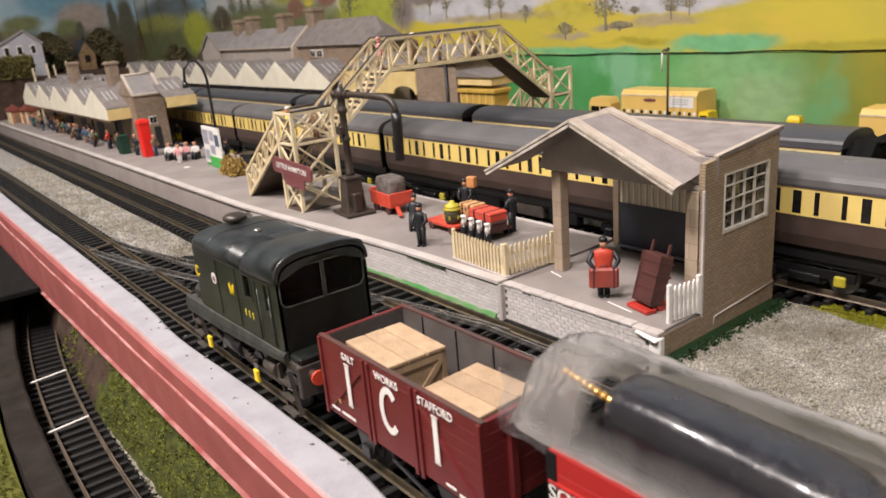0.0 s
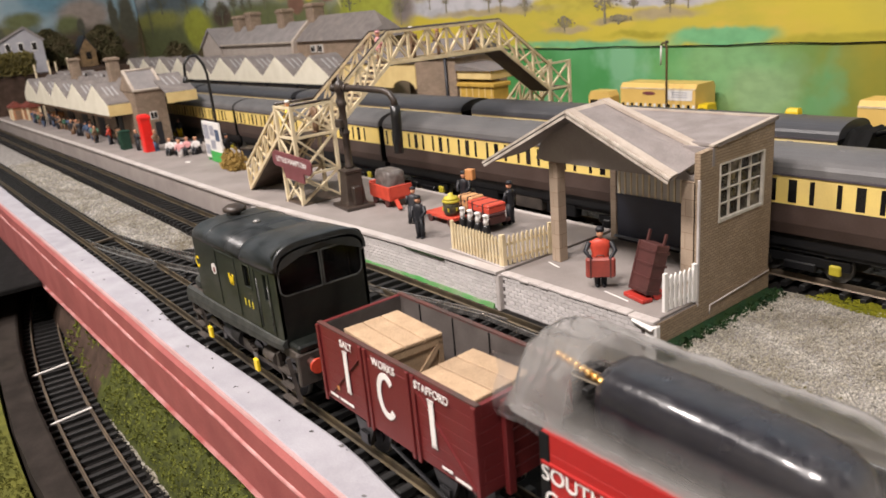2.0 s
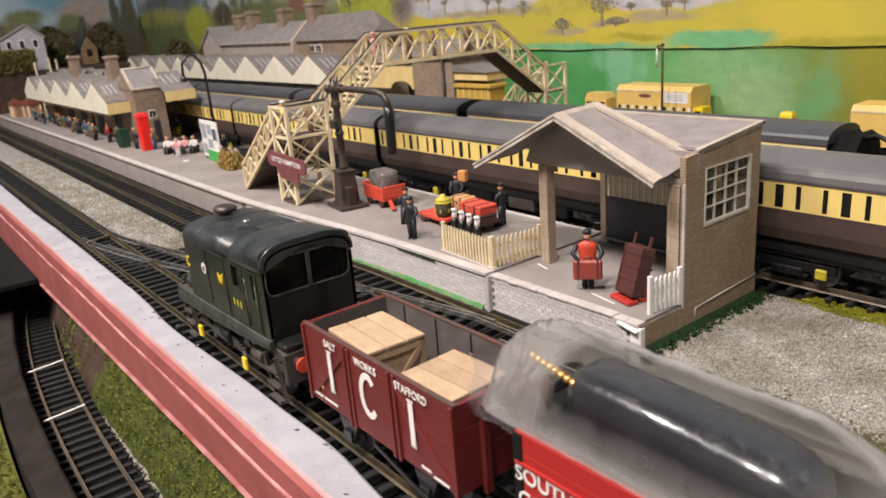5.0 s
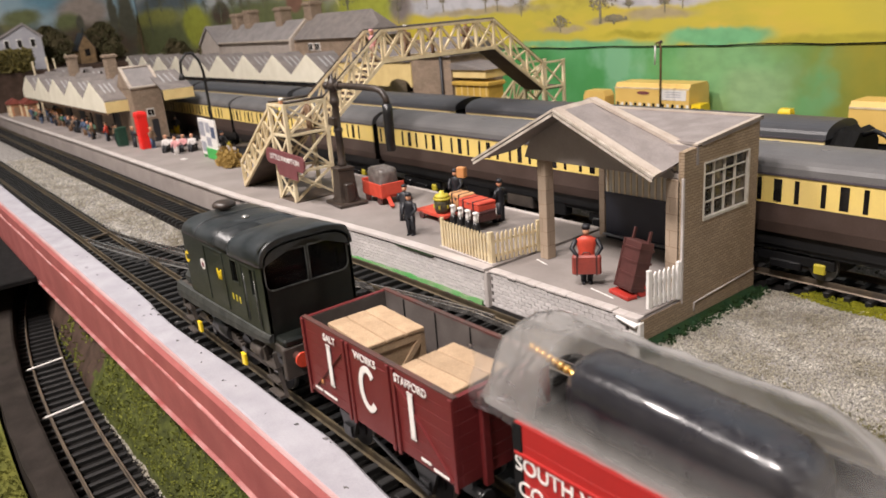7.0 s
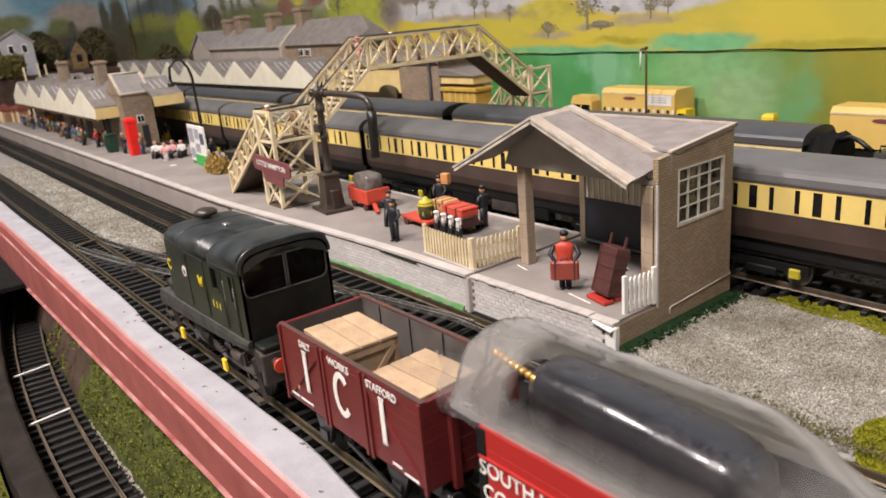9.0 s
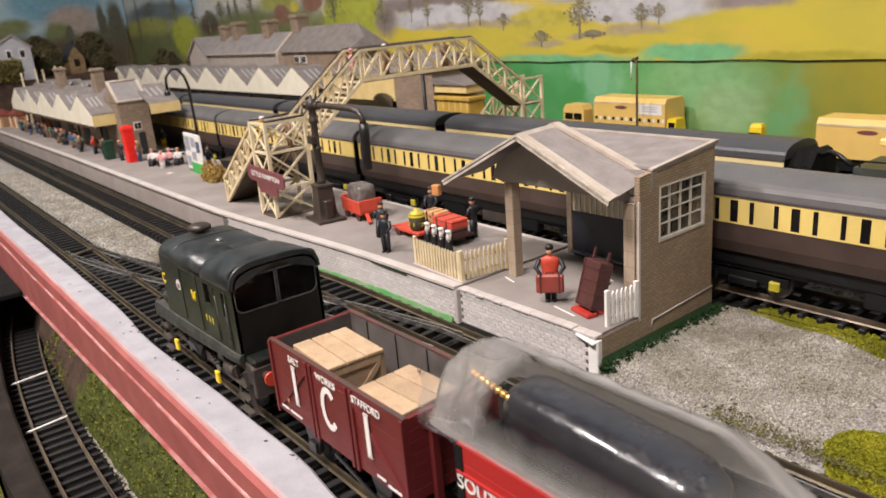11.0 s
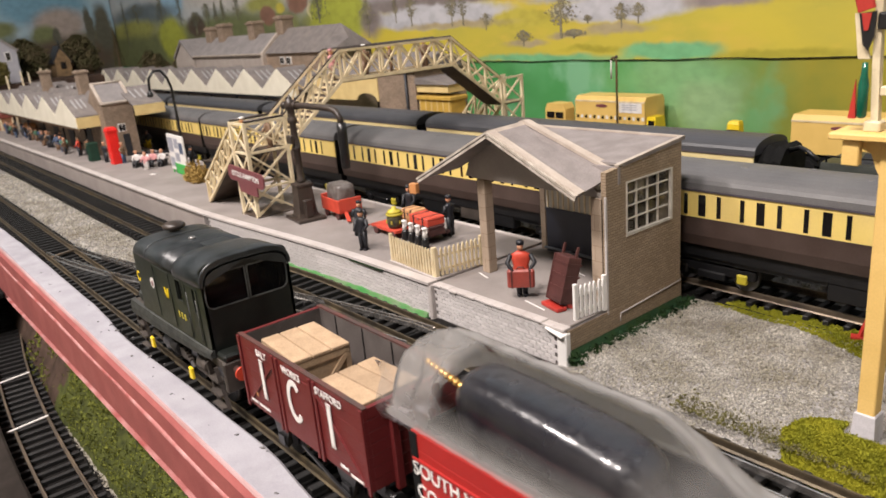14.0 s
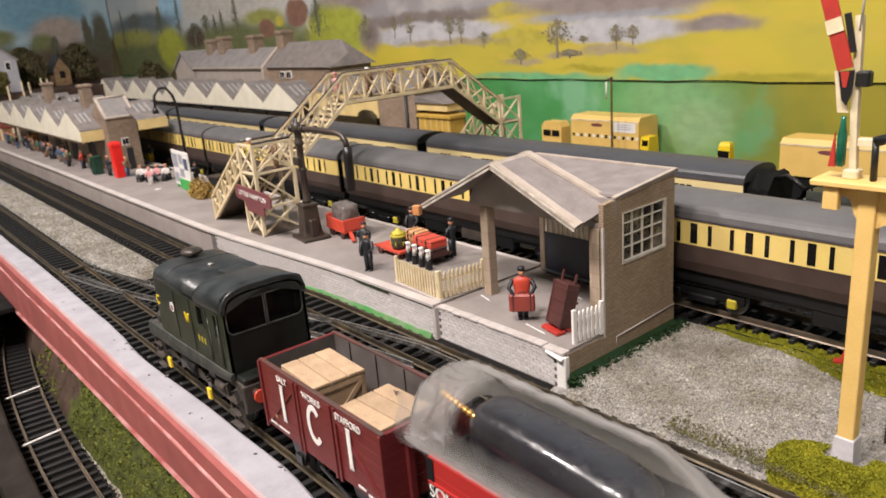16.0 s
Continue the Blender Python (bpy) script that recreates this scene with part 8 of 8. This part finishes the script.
# lower right annexe with an arched yellow valance
annexe = thing("station_annexe", "brown stone annexe with yellow arched awning", "building", group="")
part("wall", Shape().box(-606, -543, 455, 520, 0, 88), M["stone"], annexe)
part("roof", Shape().prism([(452, 88), (523, 88), (488, 104)], "x", -609, -540), M["slate"], annexe)
arch_pts = [(-748, 82), (-606, 82), (-606, 58), (-609, 58)] + [(-628 + 19 * math.cos(a), 58 + 8 * math.sin(a)) for a in [math.pi * k / 12 for k in range(1, 12)]] + [(-647, 58), (-748, 58)]
part("awning", Shape().prism(arch_pts, "y", 454, 456), M["valance_yellow"], annexe, "yellow valance with a shallow arch")
part("awning_roof", Shape().prism([(452, 83), (500, 95), (500, 97), (452, 85)], "x", -750, -606), M["slate"], annexe)
part("pipe", Shape().rod((-556, 453.5, 2), (-556, 453.5, 88), 1.6, n=8), M["coat_dark"], annexe)
part("side_awning", Shape().box(-542.6, -496, 456, 490, 68.5, 76, 0.4), M["valance_yellow"], annexe)
part("side_awning_roof", Shape().prism([(-542.6, 76), (-494, 76), (-542.6, 82)], "y", 454, 492), M["slate"], annexe)
kiosk = thing("yellow_hut", "yellow boarded hut beside the stone annexe", "hut", -516, 464, 0)
part("wall", Shape().box(-23, 24, -9, 9, 0, 62), M["hut_yellow"], kiosk)
part("roof", Shape().box(-25, 26, -11, 11, 62, 65.5, 0.6), M["hut_yellow"], kiosk)
for k in range(6):
    part("batten", Shape().box(-22 + 8.6 * k, -21 + 8.6 * k, -9.6, -9, 1, 61.8), M["valance_yellow"], kiosk)
single("garden_wall", Shape().box(-1180, -760, 586, 592, 0, 96, 0.6), M["stone"], "brown stone boundary wall before the painted hills", "wall")


# ---- houses, hedges and trees at the west end ----
cottage = thing("white_house", "white gabled house with dark windows", "house", -1600, 297, 84, -8)
part("wall", Shape().box(-50, 30, -52, 20, 0, 60), M["house_grey"], cottage)
part("gable", Shape().prism([(-52, 60), (20, 60), (-6, 81)], "x", 27, 30), M["house_grey"], cottage)
part("roof", Shape().prism([(-57, 58), (-52, 56), (-6, 80), (20, 56), (25, 58), (-6, 84)], "x", -54, 33), M["slate_blue"], cottage)
for y in (-38, -17, 5):
    w = part("window", Shape().box(30, 30.6, y - 4.6, y + 4.6, 40, 56), M["white"], cottage)
    part("pane", Shape().box(30.5, 31, y - 3.6, y + 3.6, 41.5, 54.5), M["glass"], w)
villa = thing("small_cottage", "small ochre cottage with a steep dark roof among trees", "house", -1660, 405, 84)
part("wall", Shape().box(-26, 18, -15, 15, 0, 30), M["ochre_wall"], villa)
part("gable", Shape().prism([(-15, 30), (15, 30), (0, 54)], "x", 14, 18), M["ochre_wall"], villa)
part("roof", Shape().prism([(-19, 26), (-15, 25), (0, 54), (15, 25), (19, 26), (0, 60)], "x", -30, 17), M["coat_dark"], villa)
part("window", Shape().box(18, 18.6, -5, 5, 14, 28), M["glass"], villa)
part("finial", Shape().rod((17, 0, 58), (17, 0, 70), 1.6, n=6), M["coat_dark"], villa)
tufts("olive_hedge", 2600, lambda r: (-1505 + 12 * r.uniform(-1, 1), 246 + r.uniform(-36, 31), 84 + 34 * math.sqrt(r.uniform(0, 1)), r.uniform(2.0, 5.0)), 3, M["hedge"], "olive yellow hedge before the white house", 31)
for k in range(5):
    single("fence_post", Shape().box(-1.2, 1.2, -1.2, 1.2, 0, 104 + 4 * (k % 2), 0.3), M["cream_pale"], "thin white post at the yard's edge", "post", -1330 - 42 * k, 246 + 24 * k + 5 * (k % 2), 0, group="pale posts")
single("yard_deck", Shape().box(-1900, -1500, 120, 560, 0, 84, 1), M["bank_brown"], "raised brown ground at the west end", "ground")


def bush(x, y, z, w, h, seed, cone=False):
    random.seed(seed)
    t = thing("tree", "dark green model cypress" if cone else "bushy dark green model tree", "tree", x, y, z, group="model trees")
    part("trunk", Shape().tube([(0, 0, 0), (w * 0.03, 0, h * 0.4), (0, w * 0.02, h * 0.8)], [w * 0.07, w * 0.05, w * 0.02], 7), M["coat_brown"], t)
    rng = np.random.default_rng(seed)
    v, f = [], []
    for k in range(2600):
        u = rng.uniform(0, 1) ** 0.8
        r = (1 - u) * 0.5 * w if cone else 0.5 * w * math.sin(math.pi * (0.15 + 0.8 * u))
        a = rng.uniform(0, math.tau)
        rr = r * math.sqrt(rng.uniform(0.15, 1)) * (1 + 0.35 * noise.noise((math.cos(a) * 2, math.sin(a) * 2, u * 4 + seed)))
        o = Vector((rr * math.cos(a), rr * math.sin(a), h * (0.12 + 0.88 * u)))
        d = Vector(rng.normal(0, 1, 3)).normalized() * w * 0.022
        e = d.orthogonal().normalized() * w * rng.uniform(0.012, 0.022)
        n = len(v)
        v += [tuple(o - d - e), tuple(o + d - e), tuple(o + d + e), tuple(o - d + e)]
        f.append((n, n + 1, n + 2, n + 3))
    s = Shape()
    s.add(v, f)
    part("crown", s, M["leaf_dark"], t)


for k, (x, y, z, w, h, c) in enumerate([(-1640, 345, 84, 60, 44, 0), (-1700, 365, 84, 70, 58, 0), (-1790, 300, 84, 80, 60, 0), (-1700, 435, 84, 80, 64, 0), (-1560, 490, 84, 24, 84, 1), (-1480, 540, 0, 60, 112, 0), (-1420, 560, 0, 60, 104, 0), (-1360, 570, 0, 60, 98, 0), (-1300, 575, 0, 54, 94, 0), (-1540, 545, 0, 66, 118, 0), (-1800, 480, 84, 80, 80, 0), (-1850, 380, 84, 90, 80, 0), (-1620, 450, 84, 50, 40, 0)]):
    bush(x, y, z, w, h, 100 + k, bool(c))

# ---- grass, ballast and bricks ----
def chips(name, count, inside, height, size, label, seed, mat="chips"):
    """Loose stone chips as one object."""
    rng = np.random.default_rng(seed)
    base = np.array([(1, 0, 0), (-1, 0, 0), (0, 1, 0), (0, -1, 0), (0, 0, 1), (0, 0, -1)], float)
    tri = np.array([(0, 2, 4), (2, 1, 4), (1, 3, 4), (3, 0, 4), (2, 0, 5), (1, 2, 5), (3, 1, 5), (0, 3, 5)])
    spots = []
    while len(spots) < count:
        p = inside(rng)
        if p is not None:
            spots.append((*p, height(*p)))
    spots = np.array(spots)
    q, _ = np.linalg.qr(rng.normal(size=(count, 3, 3)))
    scale = rng.uniform(*size, (count, 1, 1)) * rng.uniform(0.6, 1.3, (count, 1, 3))
    v = np.einsum("kij,nj->kni", q, base) * 1.0
    v = v * scale + spots[:, None, :]
    f = (tri[None] + 6 * np.arange(count)[:, None, None]).reshape(-1, 3)
    mesh = bpy.data.meshes.new(name)
    mesh.from_pydata((v.reshape(-1, 3) * MM).tolist(), [], f.tolist())
    mesh.materials.append(M[mat])
    return tagged(new(name, mesh), label, "gravel", kind="stuff")


def mound(name, x0, x1, y0, y1, height, mat, label, step=4.0):
    nx, ny = int((x1 - x0) / step), int((y1 - y0) / step)
    pts = [(x0 + (x1 - x0) * i / nx, y0 + (y1 - y0) * j / ny, height(x0 + (x1 - x0) * i / nx, y0 + (y1 - y0) * j / ny)) for i in range(nx + 1) for j in range(ny + 1)]
    s = Shape().add(pts, [(i * (ny + 1) + j, (i + 1) * (ny + 1) + j, (i + 1) * (ny + 1) + j + 1, i * (ny + 1) + j + 1) for i in range(nx) for j in range(ny)], True)
    return structure(name, s, mat, label, "ground")


def yard_h(x, y):
    edge = min(smooth_step((x + 152) / 10), smooth_step((y - 208) / 12), smooth_step((306 - y) / 10))
    return -0.5 + edge * (5.2 + 1.0 * noise.noise((x * 0.03, y * 0.03, 5)) + 0.5 * noise.noise((x * 0.12, y * 0.12, 2)))


mound("gravel_yard", -154, 320, 206, 308, yard_h, M["bed"], "grey gravel yard beyond the platform end", 3.0)


def in_yard(rng):
    x, y = rng.uniform(-148, 40), rng.uniform(210, 304)
    if x < -143 and y < 292:
        return None
    if x > -60 and rng.random() < 0.55:
        return None
    return x, y


chips("loose_gravel", 52000, in_yard, lambda x, y: yard_h(x, y) + 0.2, (0.15, 0.46), "loose grey granite chips", 3)

chips("coarse_gravel", 900, in_yard, lambda x, y: yard_h(x, y) + 0.35, (0.45, 0.95), "coarser pale stones among the gravel", 13)


def band(u):
    return smooth_step(u / 0.2) * smooth_step((1 - u) / 0.2)


def strip_h(y0, y1, top):
    return lambda x, y: -0.4 + (top + 0.7 * noise.noise((x * 0.05, y * 0.1, 1))) * band((y - y0) / (y1 - y0))


six_h = lambda x, y: -0.4 + 6.0 * band((y - 122.5) / (164 - 122.5)) * smooth_step((-455 - x + 0.9 * (y - 140)) / 60)  # noqa: E731
mound("ballast_strip", -1700, -400, 122.5, 164, six_h, M["bed"], "grey ballast between the front tracks", 4.0)
chips("loose_ballast", 9000, lambda r: ((x := -455 - 500 * r.random() ** 1.5), (y := r.uniform(124, 163))) if True else None, lambda x, y: six_h(x, y) + 0.2, (0.4, 1.0), "loose ballast chips between the tracks", 4)
six2 = strip_h(337, 384, 5.2)
mound("ballast_strip", -1700, 420, 337, 384, six2, M["bed"], "grey ballast between the main tracks", 4.0)
chips("loose_ballast", 7000, lambda r: (r.uniform(-480, 60), r.uniform(338, 383)), lambda x, y: six2(x, y) + 0.2, (0.4, 1.0), "loose ballast chips between the main tracks", 5)
six3 = strip_h(412, 452, 4.5)
mound("ballast_strip", -500, 420, 412, 452, six3, M["bed"], "grey ballast beyond the far track", 5.0)
mound("shoulder", -1700, 420, 292, 310, strip_h(291, 311, 3.0), M["earth"], "dark shoulder behind the platform", 5.0)


def olive(x, y):
    return noise.noise((x * 0.035, y * 0.05, 8))


def on_verge(r):
    x, y = r.uniform(-130, 60), r.uniform(268, 312)
    if y < 294 - 14 * smooth_step((x + 100) / 60) + 5 * olive(x, y) or (x < -116 and r.random() < 0.5):
        return None
    return x, y, max(yard_h(x, y), 1.5) + 0.4, r.uniform(0.3, 0.6)


def on_tuft(r):
    x, y = -38 + 22 * r.uniform(-1, 1), 220 + 17 * r.uniform(-1, 1)
    if ((x + 38) / 22) ** 2 + ((y - 220) / 17) ** 2 > 1 + 0.5 * olive(x * 2, y * 2):
        return None
    if abs(x + 40) < 7 and abs(y - 232) < 7:
        return None
    return x, y, yard_h(x, y) + 0.3 + 4.5 * math.exp(-((x + 38) ** 2) / 300 - ((y - 219) ** 2) / 160) * r.uniform(0.3, 1), r.uniform(0.3, 0.65)


tufts("verge_grass", 24000, on_verge, 1.2, M["grass_olive"], "olive-yellow flock grass along the track", 31)
tufts("tuft_grass", 22000, on_tuft, 1.2, M["grass_olive"], "bushy olive-yellow tuft by the signal", 32)
tufts("verge_grass", 1200, lambda r: ((x := r.uniform(-30, 60)), (y := r.uniform(246, 268)), yard_h(x, y) + 0.2, r.uniform(0.8, 1.6)), 1.2, M["grass_olive"], "olive-yellow flock grass behind the signal", 33)
part("green_foot", Shape().prism([(END + 0.45, 1), (END + 4.6, 1), (END + 3.0, 4.8), (END + 0.45, 7.6)], "y", 215.5, 291), M["grass_dark"], platform, "dark green flocked fillet at the foot of the end wall")
tufts("foot_grass", 1100, lambda r: (END + 1.0 + abs(r.normal(0, 2.6)), r.uniform(214, 296), yard_h(END + 3, 250) * 0.6 + r.uniform(0, 2.2), r.uniform(0.7, 1.3)), 1.2, M["grass_dark"], "dark green flock at the foot of the platform end", 34)
tufts("yard_moss", 700, lambda r: (r.uniform(-95, -30), 210 + abs(r.normal(0, 5)), 4.8, r.uniform(0.3, 0.6)), 1.0, M["moss"], "thin moss along the track edge", 35)

chips("loose_stone", 1500, lambda r: ((x := r.uniform(-420, -255)), 75.5 + 2.2 * r.normal() * 0.6 + (0.05 * (-380 - x) if x < -380 else 0)), lambda x, y: -66.2 + 0.4 * max(y - 74, 0), (0.5, 1.1), "pale stone chips along the foot of the bank", 9)

for track, mesh, m in LATE:
    shared("sleeper", mesh, track, m)

# whitewashed bricks of the platform face
BW, BH = 4.0, 1.75
full = Shape().box(-BW / 2 + 0.12, BW / 2 - 0.12, -0.22, 0.5, 0.12, BH - 0.12, 0.08).data("brick", M["white_brick"])
rest = Shape()
part("brick_backing", Shape().prism([(-470, edge_y(-470) + 0.5)] + [(x, edge_y(x) + 0.5) for x in range(-460, -226, 20)] + [(-226.3, edge_y(-227) + 0.5), (-226.3, edge_y(-227) + 1.2)] + [(x, edge_y(x) + 1.2) for x in range(-240, -471, -20)], "z", 0, TOP - 1.3), M["mortar"], platform)
part("brick_backing", Shape().box(-225.8, END - 2.6, 214.0, 214.6, 0, TOP - 2.3), M["mortar"], platform)
made = 0
for row in range(11):
    z = 0.6 + row * BH
    x = -460 + (BW / 2 if row % 2 else 0)
    while x < END - 4:
        end = x > -226
        top = TOP - 2.4 if end else TOP - 1.4
        if z + BH <= top + 0.3 and abs(x + 226) > 1.6:
            slope_deg = math.degrees(math.atan2(edge_y(x + 1) - edge_y(x - 1), 2)) if not end else 0
            y = 213.9 if end else edge_y(x) + 0.35
            if x > -330 and made < 300:
                shared("brick", full, platform, spot(x, y, z, 0, 0, slope_deg))
                made += 1
            else:
                rest.at(x, y, z, 0, 0, slope_deg).box(-BW / 2 + 0.12, BW / 2 - 0.12, -0.22, 0.5, 0.12, BH - 0.12)
        x += BW
tagged(part("brick_row", rest, M["white_brick"], platform), kind="stuff")
